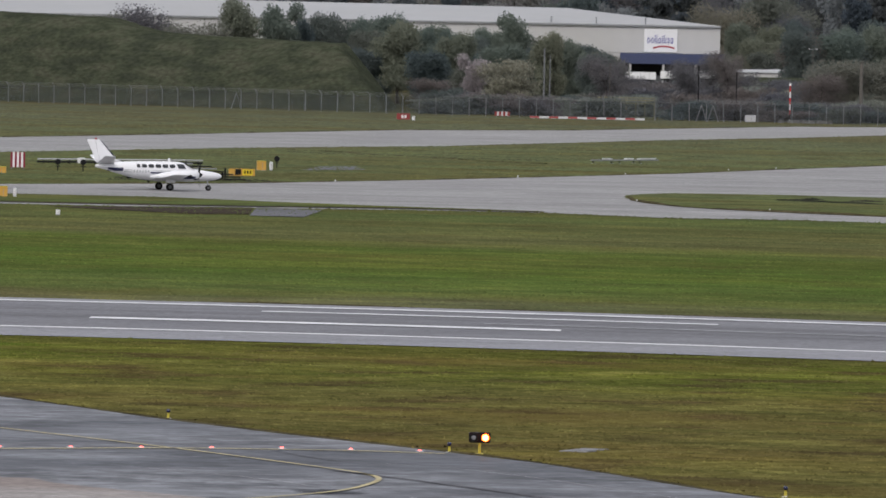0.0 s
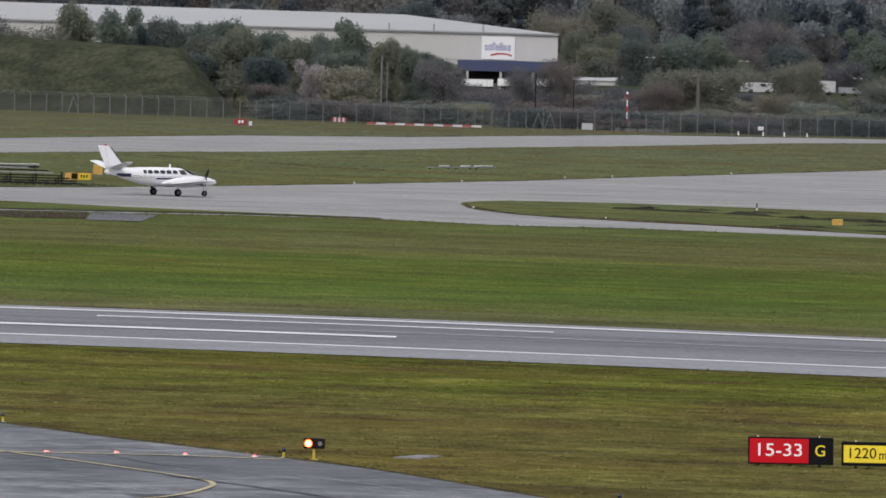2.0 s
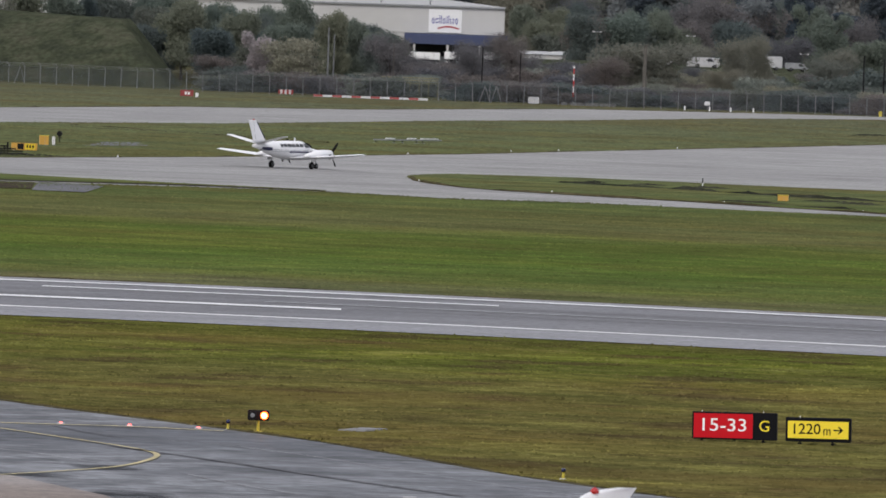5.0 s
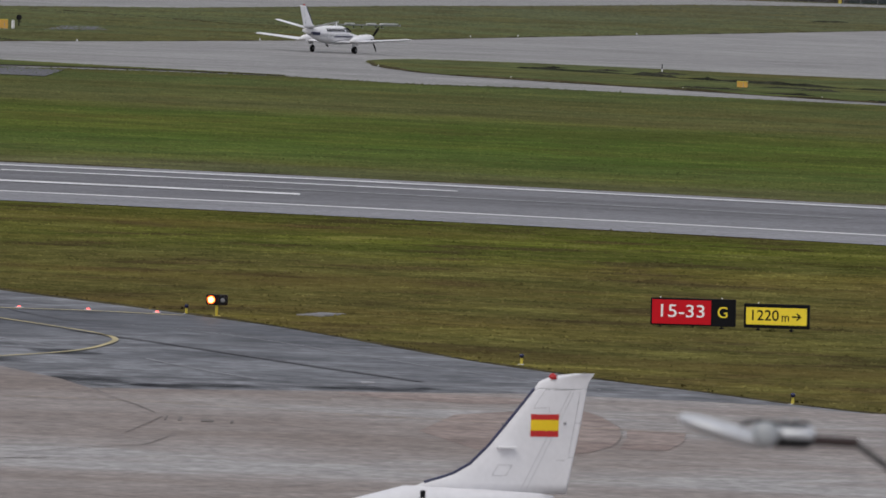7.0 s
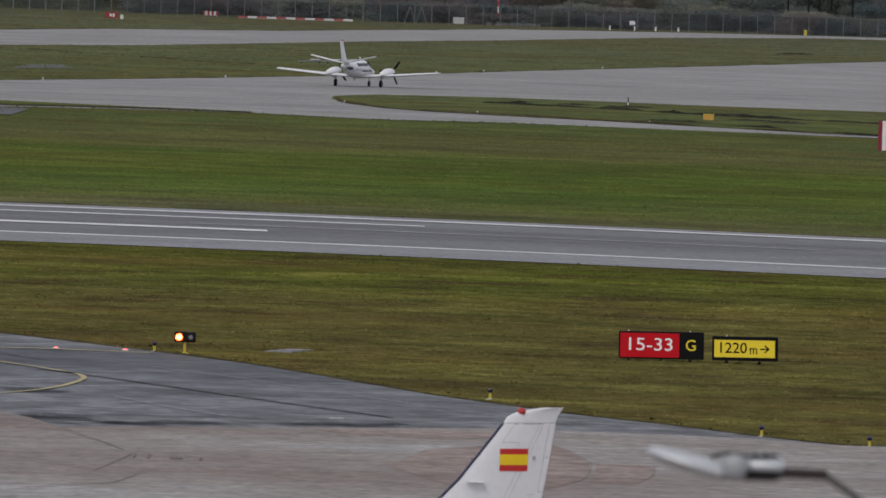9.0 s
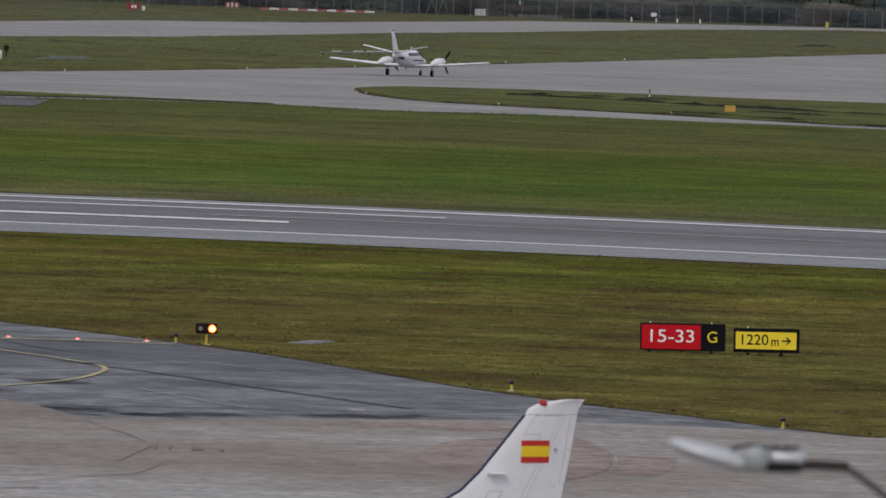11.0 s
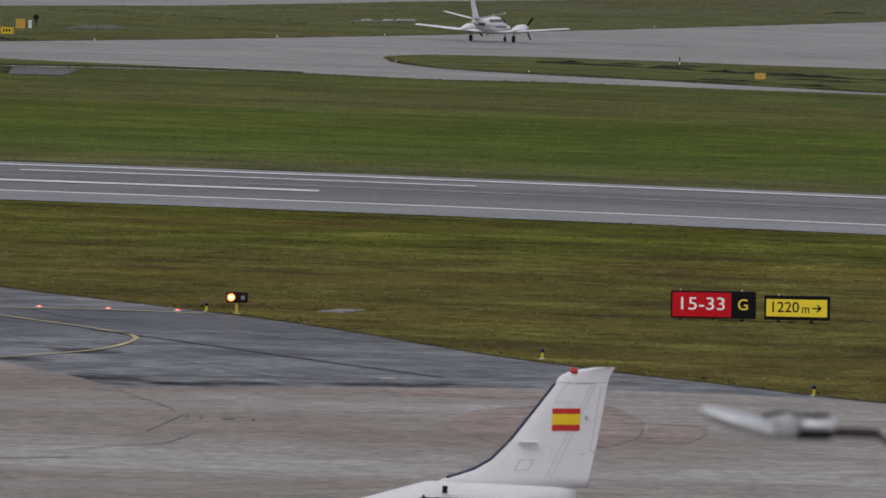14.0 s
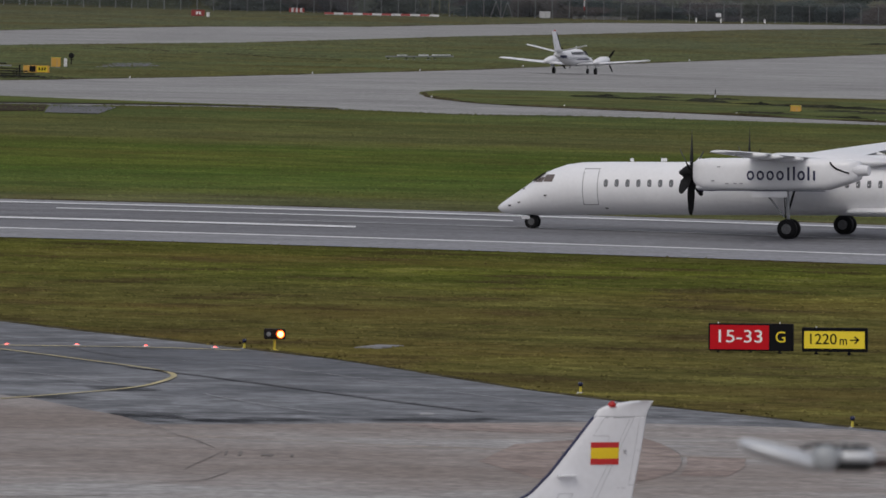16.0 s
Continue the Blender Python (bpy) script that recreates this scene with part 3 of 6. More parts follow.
for row in ((-9.6, 300.9, 5.0, 7.5, -8), (-6.4, 299.4, 7.0, 4.0, 20), (-1.0, 302.0, 6.5, 3.4, 14), (-10.6, 317.5, 3.4, 4.0, 0), (-13.0, 311.5, 4.0, 3.0, -40)):
    damp_patch(*row)


# ---- perimeter: fence, bank ----
def fence_line(x):
    if x < -40:
        return 1426 - (x + 40) * 0.95
    if x < 0:
        return 1402 - x * 0.6
    return 1402 - x * 0.04


def bank_height(x, y):
    """Height of the grass bank: a long flat-topped mound that ends at x = -40."""
    front = fence_line(min(x, -40)) + 22
    top = 9.5 + 0.035 * max(0, -x - 50)
    if x < -75:
        top += 1.8 * min(1, (-x - 75) / 9) ** 1.5
    rise = min(1, max(0, (y - front) / 12))
    rise = math.sin(rise * math.pi / 2)
    end = min(1, max(0, (-41.3 - x) / 7.4)) ** 0.95
    rise = min(rise, end)
    back = min(1, max(0, (front + 62 - y) / 14))
    r = min(rise, back)
    return top * r + 0.25 * noise.noise(Vector((x * 0.35, y * 0.35, 0))) * r


bm = bmesh.new()
grid = {}
XS, YS = steps(-190, -37, 130), steps(1440, 1660, 90)
for i, x in enumerate(XS):
    for j, y in enumerate(YS):
        grid[i, j] = bm.verts.new((x, y, bank_height(x, y) - 0.12))
for i in range(len(XS) - 1):
    for j in range(len(YS) - 1):
        bm.faces.new((grid[i, j], grid[i + 1, j], grid[i + 1, j + 1], grid[i, j + 1]))
tagged(mesh_ob("grass_bank", bm, M["bank"], True), "tall grass-covered earth bank with a flat top", kind="structure")


def build_fence():
    fence = thing("fence", pose(0, 0, 0), "galvanised chain-link security fence with cranked posts", "fence")
    bm = rod((0, 0, 0), (0, 0, 2.55), 0.06, n=6)
    rod((0, 0, 2.5), (-0.36, -0.1, 2.98), 0.05, n=6, bm=bm)
    first = part("post", bm, M["post"], fence)
    x = -168.0
    k = 0
    while x < 120:
        if k == 0:
            p = first
        else:
            p = new("post", first.data)
            p.parent = fence
        p.matrix_basis = pose(x, fence_line(x), 0, random.uniform(-1, 1), random.uniform(-1, 1), random.uniform(-8, 8))
        x += 2.36
        k += 1
    xs = [-168.0] + steps(-160, 120, 70)
    bm = bmesh.new()
    prev = None
    for x in xs:
        pair = bm.verts.new((x, fence_line(x), 0.05)), bm.verts.new((x, fence_line(x), 2.5))
        if prev:
            bm.faces.new((prev[0], pair[0], pair[1], prev[1]))
        prev = pair
    part("wire_mesh", bm, M["mesh"], fence, "dark chain-link wire mesh")
    for h, back in ((2.45, 0.0), (2.65, 0.05), (2.8, 0.09), (2.92, 0.12)):
        bm = bmesh.new()
        for a, b in zip(xs, xs[1:]):
            rod((a - back * 2, fence_line(a) - back, h), (b - back * 2, fence_line(b) - back, h), 0.012, n=4, bm=bm)
        part("barbed_strand", bm, M["post"], fence)
    for x in (-150, -62.5, 3.6, 5.2):
        bm = rod((x - 0.75, fence_line(x), 0), (x, fence_line(x), 2.3), 0.05, n=6)
        rod((x + 0.75, fence_line(x), 0), (x, fence_line(x), 2.3), 0.05, n=6, bm=bm)
        part("brace", bm, M["post"], fence)
    return fence


build_fence()


# ---- warehouse ----
def build_warehouse():
    w = thing("warehouse", pose(0, 1900, 0), "long pale grey warehouse with a blue loading canopy", "warehouse")
    x0, x1, eave, base = -140.0, 8.1, 12.2, 7.2
    part("wall", box(((x0 + x1) / 2, 0.3, (eave + base) / 2), (x1 - x0, 0.6, eave - base)), M["wall"], w, "pale ribbed cladding")
    part("side_wall", loft([[(x1 - 0.4, 0.6, 0), (x1 - 0.4, 0.6, eave), (x1 - 29, 36, eave), (x1 - 29, 36, 0)],
                            [(x1, 0.6, 0), (x1, 0.6, eave), (x1 - 28.6, 36, eave), (x1 - 28.6, 36, 0)]]), M["wall"], w)
    part("lower_wall", box(((x0 - 10.5) / 2, 0.35, base / 2), (-10.5 - x0, 0.5, base - 0.01)), M["wall"], w)
    part("roof", loft([[(x1 + 0.15, -0.2, eave), (x1 + 0.15, -0.2, eave + 0.25), (x1 - 29, 35, 15.3), (x1 - 58, 70, eave + 0.2), (x1 - 58, 70, eave)],
                       [(x0, -0.2, eave), (x0, -0.2, eave + 0.25), (x0 - 29, 35, 15.9), (x0 - 58, 70, eave + 0.2), (x0 - 58, 70, eave)]]), M["roof"], w, "shallow pale metal roof")
    part("gutter", box(((x0 + x1) / 2, -0.32, eave + 0.05), (x1 - x0, 0.2, 0.28)), M["grey"], w, "grey eaves gutter")
    for x in (-23.5, -15.1, -5.9):
        part("flue", rod((x, 0.9, eave + 0.2), (x, 0.9, eave + 1.5), 0.16), M["grey"], w, "small roof flue")
    part("canopy", box((-0.9, -3.0, 6.15), (19.2, 6.0, 2.0), bevel=0.05), M["blue"], w, "dark blue loading canopy")
    # shade inside the bay is put in as a near-black solid block
    part("loading_bay", box((-1.2, 1.2, 3.9), (18.4, 1.2, 4.4)), M["dark"], w, "near-black block for the shade in the loading bay")
    part("dock_wall", box((-1.2, -0.6, 1.5), (18.4, 1.2, 2.9)), M["grey"], w, "grey dock wall")
    for x in (-8.6, -2.4, 3.6):
        part("pillar", box((x, -5.6, 2.6), (0.4, 0.45, 5.2)), M["wall"], w, "white canopy pillar")
    x = x0 + 1.0
    while x < x1 - 0.5:
        part("cladding_rib", box((x, -0.03, (eave + base) / 2), (0.14, 0.06, eave - base - 0.1)), M["wall"], w)
        x += 3.1
    sign = thing("banner", pose(-3.0, 1899.86, 9.55), "white sign panel with blue lettering bars and a red arc", "sign")
    part("panel", box((0, 0, 0), (6.2, 0.12, 4.3)), M["text"], sign)
    x = -2.5
    for wd, top, bot in ((0.50, 0.55, -0.55), (0.50, 0.55, -0.55), (0.13, 1.05, -0.55), (0.13, 1.05, -0.55), (0.50, 0.55, -0.55), (0.13, 0.9, -0.55), (0.13, 1.05, -0.55), (0.13, 0.6, -0.55), (0.40, 0.55, -0.55), (0.50, 0.55, -0.55)):
        if wd > 0.2:
            mid, tall = (top + bot) / 2, (top - bot) / 2
            bar = loft([[(x + wd / 2 + r * wd / 2 * math.cos(q), y, mid + r * tall * math.sin(q)) for r, y in ((1, -0.06), (1, -0.1), (0.55, -0.1), (0.55, -0.06))] for q in steps(0, 2 * math.pi, 14)], cap=False)
        else:
            bar = box((x + wd / 2, -0.08, (top + bot) / 2), (wd, 0.05, top - bot))
        part("lettering_bar", bar, M["banner_blue"], sign, "blue lettering bar")
        x += wd + 0.20
    bm = bmesh.new()
    for i in range(10):
        a, b = i / 10, (i + 1) / 10
        za, zb = -1.75 + 0.7 * math.sin(math.pi * (0.15 + a * 0.7)), -1.75 + 0.7 * math.sin(math.pi * (0.15 + b * 0.7))
        loft([[(-1.4 + 4 * a, -0.11, za - 0.14), (-1.4 + 4 * a, -0.07, za - 0.14), (-1.4 + 4 * a, -0.07, za + 0.14), (-1.4 + 4 * a, -0.11, za + 0.14)],
              [(-1.4 + 4 * b, -0.11, zb - 0.14), (-1.4 + 4 * b, -0.07, zb - 0.14), (-1.4 + 4 * b, -0.07, zb + 0.14), (-1.4 + 4 * b, -0.11, zb + 0.14)]], bm)
    part("arc", bm, M["banner_red"], sign, "red curved stroke")


build_warehouse()


def build_shed(name, m, w, d, h, label):
    s = thing(name, m, label, "building")
    part("wall", box((0, 0, h / 2), (w, d, h)), M["wall"], s)
    part("roof", loft([[(-w / 2 - 0.3, -d / 2 - 0.3, h), (-w / 2 - 0.3, 0, h + w * 0.03), (-w / 2 - 0.3, d / 2 + 0.3, h)],
                       [(w / 2 + 0.3, -d / 2 - 0.3, h), (w / 2 + 0.3, 0, h + w * 0.03), (w / 2 + 0.3, d / 2 + 0.3, h)]]), M["roof"], s)
    part("door", box((w * 0.2, -d / 2 - 0.03, h * 0.35), (w * 0.3, 0.08, h * 0.7)), M["grey"], s)


build_shed("storage_shed", pose(17.5, 1830, 0), 17, 12, 4.4, "low white-roofed shed behind scrub")
build_shed("storage_shed", pose(41, 1720, 0, 0, 0, 4), 5, 5, 5.3, "white flat-sided store behind the trees")
build_shed("storage_shed", pose(83.5, 1690, 0, 0, 0, -8), 16, 10, 5.6, "pale blue-white shed by the perimeter")
build_shed("distant_warehouse", pose(90, 2420, 0, 0, 0, 6), 46, 30, 19.5, "distant white warehouse among trees")


# ---- trees ----
def leaf_cloud(blobs, count, size, seed):
    """Many small leaf clusters in a lumpy crown; blobs are (centre, radii)."""
    rnd = random.Random(seed)
    vol = [b[1][0] * b[1][1] * b[1][2] for b in blobs]
    verts, faces = [], []
    for _ in range(count):
        c, r = rnd.choices(blobs, vol)[0]
        d = Vector((rnd.gauss(0, 1), rnd.gauss(0, 1), rnd.gauss(0, 1))).normalized()
        u = rnd.random() ** 0.5 * rnd.choice((1, 1, 1.08, 1.25))
        p = Vector(c) + Vector((d.x * r[0], d.y * r[1], d.z * r[2])) * u
        s = size * rnd.uniform(0.55, 1.3)
        e = Euler((rnd.uniform(0, 6.3), rnd.uniform(0, 6.3), rnd.uniform(0, 6.3))).to_matrix()
        k = len(verts)
        for q in ((-0.62, -0.42, 0.0), (0.66, -0.16, 0.1), (-0.12, 0.66, -0.06)):
            verts.append(p + e @ (Vector(q) * s))
        faces.append((k, k + 1, k + 2))
    return verts, faces


def tree_blobs(rnd, h, w, low, n, cone=0.0):
    out = []
    for i in range(n):
        u = rnd.random()
        z = h * (low + (0.93 - low) * u)
        span = (1 - cone * u) * math.sin(math.pi * min(1, 0.18 + 0.72 * (1 - abs(2 * u - 0.9) * 0.6)))
        a, d = rnd.uniform(0, 6.28), rnd.random() ** 0.5 * w * 0.36 * span
        r = w * rnd.uniform(0.13, 0.24) * (1 - cone * u * 0.75)
        out.append(((math.cos(a) * d, math.sin(a) * d, z), (r, r, r * rnd.uniform(0.65, 1.0))))
    return out


def build_tree(name, label, h, w, low, n, count, size, material, seed, cone=0.0, limbs=7):
    rnd = random.Random(seed)
    t = thing(name, pose(0, 0, 0), label, "tree" if h > 4.5 else "shrub")
    bm = rod((0, 0, 0), (0, 0, h * 0.45), h * 0.028, h * 0.017, 8)
    rod((0, 0, h * 0.44), (w * 0.02, 0, h * 0.86), h * 0.017, h * 0.004, 6, bm)
    part("trunk", bm, M["bark"], t)
    blobs = tree_blobs(rnd, h, w, low, n, cone)
    bm = bmesh.new()
    for c, r in blobs[:limbs]:
        rod((0, 0, max(h * 0.12, c[2] - h * 0.22)), c, h * 0.009, h * 0.003, 5, bm)
    part("limbs", bm, M["bark"], t)
    v, f = leaf_cloud(blobs, int(count * 1.8), size * 0.76, seed)
    me = bpy.data.meshes.new("crown")
    me.from_pydata(v, [], f)
    me.materials.append(material)
    crown = new("crown", me)
    crown.parent = t
    return t


PROTO = dict(
    oak=build_tree("broadleaf_tree", "broad tree in fresh green leaf", 10, 9, 0.28, 40, 13000, 0.34, M["leaf_mid"], 1),
    dark=build_tree("broadleaf_tree", "dense dark-green broad tree", 10, 9, 0.22, 42, 13000, 0.34, M["leaf_dark"], 2),
    birch=build_tree("birch_tree", "tall airy young-leaved tree", 11, 7, 0.25, 34, 9000, 0.28, M["leaf_mid"], 3),
    olive=build_tree("willow_tree", "rounded olive-brown budding tree", 9, 10, 0.2, 42, 13000, 0.26, M["leaf_olive"], 4),
    bare=build_tree("bare_tree", "brown tree with hardly any leaves", 9, 8, 0.2, 34, 6500, 0.2, M["twig"], 5, limbs=16),
    pine=build_tree("conifer_tree", "dark tall conifer in the woods", 14, 8, 0.12, 44, 9500, 0.42, M["leaf_pine"], 6, cone=0.55),
    hawthorn=build_tree("hawthorn_shrub", "hawthorn shrub flecked with blossom", 5, 6, 0.12, 26, 8000, 0.20, M["leaf_may"], 7),
    blossom=build_tree("blossom_tree", "shrub covered in pale pink blossom", 5, 4.4, 0.2, 20, 4500, 0.21, M["blossom"], 8),
    bush=build_tree("scrub_bush", "low dark scrub bush", 3, 5, 0.1, 26, 5000, 0.22, M["leaf_dark"], 9),
    brush=build_tree("scrub_bush", "low brown leafless scrub", 3, 5, 0.1, 26, 5000, 0.18, M["twig"], 10),
    far=build_tree("woodland_tree", "far woodland tree, haze in its grey-green leaf colour", 16, 13, 0.1, 34, 4500, 0.66, M["hazed_leaf"], 11),
    fardark=build_tree("woodland_tree", "far dark woodland tree", 16, 13, 0.1, 34, 4500, 0.66, M["leaf_pine"], 12),
)
USED = set()


def plant(kind, x, y, h, w, turn=None, z=0.0):
    """A tree of that kind at a place, of that height and width."""
    proto = PROTO[kind]
    me = [o for o in proto.children if o.name.startswith("crown")][0].data
    size = [max(v.co[i] for v in me.vertices) - min(v.co[i] for v in me.vertices) for i in range(3)] if kind not in SIZES else SIZES[kind]
    SIZES[kind] = size
    m = pose(x, y, z, 0, 0, random.uniform(0, 360) if turn is None else turn) @ Matrix.Diagonal((w / size[0], w / size[0], h / (size[2] * 1.06), 1))
    if kind in USED:
        t = copy_thing(proto, m)
        t.matrix_basis = m
    else:
        USED.add(kind)
        t = proto
        t.matrix_basis = m
    return t


SIZES = {}
# the belt right behind the fence
for row in (
    ("bush", -33, 1475, 4.4, 9), ("dark", -37, 1520, 8.6, 9), ("oak", -34, 1545, 11, 8), ("oak", -43, 1570, 12.5, 10), ("dark", -29, 1500, 6.8, 10),
    ("oak", -27, 1540, 9.4, 9), ("birch", -25.5, 1560, 14.2, 8), ("blossom", -29.3, 1480, 8.2, 6.4), ("hawthorn", -24.0, 1472, 9.6, 10.5),
    ("oak", -19.5, 1530, 11.4, 7), ("oak", -15.5, 1540, 10.3, 6), ("dark", -12.5, 1520, 8.6, 6), ("bare", -10.0, 1470, 9.0, 9.5), ("oak", -46, 1600, 13.5, 9),
):
    plant(*row)
for row in (
    ("dark", -55, 1610, 14.0, 8), ("birch", -62, 1600, 15.2, 8), ("oak", -69, 1605, 15.5, 9), ("olive", -76, 1600, 14.4, 13), ("bare", -84, 1605, 15.2, 14), ("olive", -92, 1604, 15.4, 13), ("dark", -58.5, 1606, 13, 5),
    ("olive", 27.0, 1510, 10.4, 16.5), ("bare", 21.5, 1500, 6.8, 9), ("bare", 7.6, 1474, 10.0, 7), ("bare", 2.0, 1472, 8.0, 6), ("brush", -3, 1470, 5.4, 8), ("brush", 5, 1478, 5.8, 9), ("brush", 11, 1468, 6.0, 9), ("brush", 1.5, 1460, 4.6, 10), ("brush", 14, 1450, 5.2, 8),
):
    plant(*row)
for row in (
    ("olive", 38.5, 1500, 6.2, 7), ("hawthorn", 44, 1480, 5.0, 9), ("olive", 44.5, 1620, 11.0, 8.5), ("bush", 54, 1470, 6.6, 12), ("bush", 61, 1462, 4.6, 9), ("olive", 57, 1560, 8.2, 9),
    ("bush", 72, 1480, 5.4, 9), ("bush", 79, 1475, 5.0, 9), ("oak", 68, 1560, 7.4, 9), ("bush", 87, 1478, 5.6, 10), ("dark", 95, 1500, 8, 10), ("bush", 103, 1480, 6, 10),
):
    plant(*row)
for row in (
    ("oak", 11.5, 1930, 13.0, 8), ("oak", 17.5, 1950, 12.6, 8), ("dark", 24, 1960, 14, 9), ("oak", 30, 1880, 12.6, 8), ("oak", 36, 1850, 13.0, 8), ("pine", 36, 2040, 23, 11), ("pine", 41, 2050, 24, 12),
    ("birch", 63.5, 1850, 15, 8), ("pine", 67, 2010, 22, 11), ("pine", 60, 2020, 21, 9), ("pine", 80, 1960, 23, 12), ("pine", 86, 1950, 24, 12), ("bare", 49, 1900, 17, 14), ("bare", 73, 1880, 14, 11),
):
    plant(*row)
for row in (("oak", -40, 1620, 12.0, 9), ("dark", -33, 1610, 10.8, 9), ("oak", -30, 1640, 11.6, 8), ("dark", -21, 1600, 9.6, 8), ("birch", -37, 1580, 11.8, 6), ("dark", -48, 1590, 11.4, 8), ("oak", -51, 1612, 12.8, 7)):
    plant(*row)
for row in (("bare", -13.5, 1600, 6.2, 9), ("bare", -6.5, 1604, 5.2, 8), ("brush", -1.5, 1600, 5.0, 9), ("brush", 4.5, 1602, 5.3, 9), ("bare", 10.5, 1596, 6.4, 9), ("brush", 16, 1600, 5.8, 9), ("bare", 1.0, 1560, 8.2, 6), ("bare", 5.6, 1556, 9.4, 6),
            ("olive", 29, 1508, 9.6, 13), ("olive", 23.5, 1520, 8.6, 10), ("olive", 47.5, 1600, 12.0, 7), ("birch", 62.0, 1700, 13.5, 8), ("olive", 62.5, 1640, 9.6, 9), ("bush", 66, 1560, 7.2, 12), ("bush", 74, 1556, 7.4, 12), ("bush", 84, 1560, 7.2, 12)):
    plant(*row)
rnd = random.Random(21)
# low scrub along the fence and on the waste ground
for i in range(120):
    x = rnd.uniform(-36, 108)
    plant(rnd.choice(("bush", "brush", "brush", "bush", "hawthorn")), x, fence_line(x) + rnd.uniform(10, 80), rnd.uniform(2.2, 4.2), rnd.uniform(6, 11))
for i in range(90):
    x = rnd.uniform(-36, 108)
    plant(rnd.choice(("bush", "brush", "bare", "hawthorn")), x, rnd.uniform(1500, 1640), rnd.uniform(3.2, 5.2), rnd.uniform(7, 12))
for i in range(26):
    x = rnd.uniform(-50, -9)
    plant(rnd.choice(("oak", "dark", "dark", "birch")), x, rnd.uniform(1560, 1700), rnd.uniform(7.5, 10.5), rnd.uniform(7, 10))
for i in range(30):
    x = rnd.uniform(12, 115)
    plant(rnd.choice(("olive", "dark", "bare", "oak")), x, rnd.uniform(1780, 1900), rnd.uniform(7.5, 12.5), rnd.uniform(9, 13))
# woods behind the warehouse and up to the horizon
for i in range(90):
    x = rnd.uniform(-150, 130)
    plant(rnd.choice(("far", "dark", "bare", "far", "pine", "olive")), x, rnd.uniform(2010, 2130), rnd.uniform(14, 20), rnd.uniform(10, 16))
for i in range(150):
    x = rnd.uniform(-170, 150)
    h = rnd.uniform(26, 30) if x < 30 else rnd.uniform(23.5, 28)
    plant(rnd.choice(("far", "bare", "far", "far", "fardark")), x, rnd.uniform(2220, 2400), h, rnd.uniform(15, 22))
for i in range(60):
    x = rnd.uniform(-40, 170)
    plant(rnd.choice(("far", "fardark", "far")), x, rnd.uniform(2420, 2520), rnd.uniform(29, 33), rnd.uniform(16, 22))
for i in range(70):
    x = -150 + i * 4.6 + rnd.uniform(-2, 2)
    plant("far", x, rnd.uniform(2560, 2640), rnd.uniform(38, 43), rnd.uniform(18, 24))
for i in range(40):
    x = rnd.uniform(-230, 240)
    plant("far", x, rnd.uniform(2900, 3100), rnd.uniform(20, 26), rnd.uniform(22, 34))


# ---- aircraft ----
def skin(rings):
    """Interpolates a body: at x and height z, the half width there."""
    def half(x, z):
        rs = sorted(rings)
        for a, b in zip(rs, rs[1:]):
            if a[0] <= x <= b[0]:
                u = (x - a[0]) / (b[0] - a[0])
                top, bot, hw = (a[i] + (b[i] - a[i]) * u for i in (1, 2, 3))
                c, h = (top + bot) / 2, (top - bot) / 2
                q = min(0.999, abs((z - c) / h))
                return hw * math.sqrt(1 - q * q)
        return 0.0
    return half


def side_patch(half, x0, x1, z0, z1, side, proud=0.012, nx=4, nz=4, skew=0.0):
    """A panel that lies on a body's side."""
    rows = []
    for j in range(nz + 1):
        z = z0 + (z1 - z0) * j / nz
        rows.append([(x0 + (x1 - x0) * i / nx + skew * (z - z0), side * (half(x0 + (x1 - x0) * i / nx + skew * (z - z0), z) + proud), z) for i in range(nx + 1)])
    bm = bmesh.new()
    vs = [[bm.verts.new(p) for p in r] for r in rows]
    for a, b in zip(vs, vs[1:]):
        for i in range(nx):
            bm.faces.new((a[i], a[i + 1], b[i + 1], b[i]))
    ext = bmesh.ops.extrude_face_region(bm, geom=list(bm.faces))["geom"]
    bmesh.ops.translate(bm, vec=(0, -side * (proud + 0.02), 0), verts=[g for g in ext if isinstance(g, bmesh.types.BMVert)])
    return bm


def oval_patch(half, x, z, w, h, side, proud=0.01, n=14):
    """A rounded window that lies on a body's side."""
    rings = []
    for k in (proud, -0.02):
        ring = []
        for i in range(n):
            a = 2 * math.pi * i / n
            c, s = math.cos(a), math.sin(a)
            px, pz = x + w / 2 * math.copysign(abs(c) ** 0.6, c), z + h / 2 * math.copysign(abs(s) ** 0.6, s)
            ring.append((px, side * (half(px, pz) + k), pz))
        rings.append(ring)
    return loft(rings)


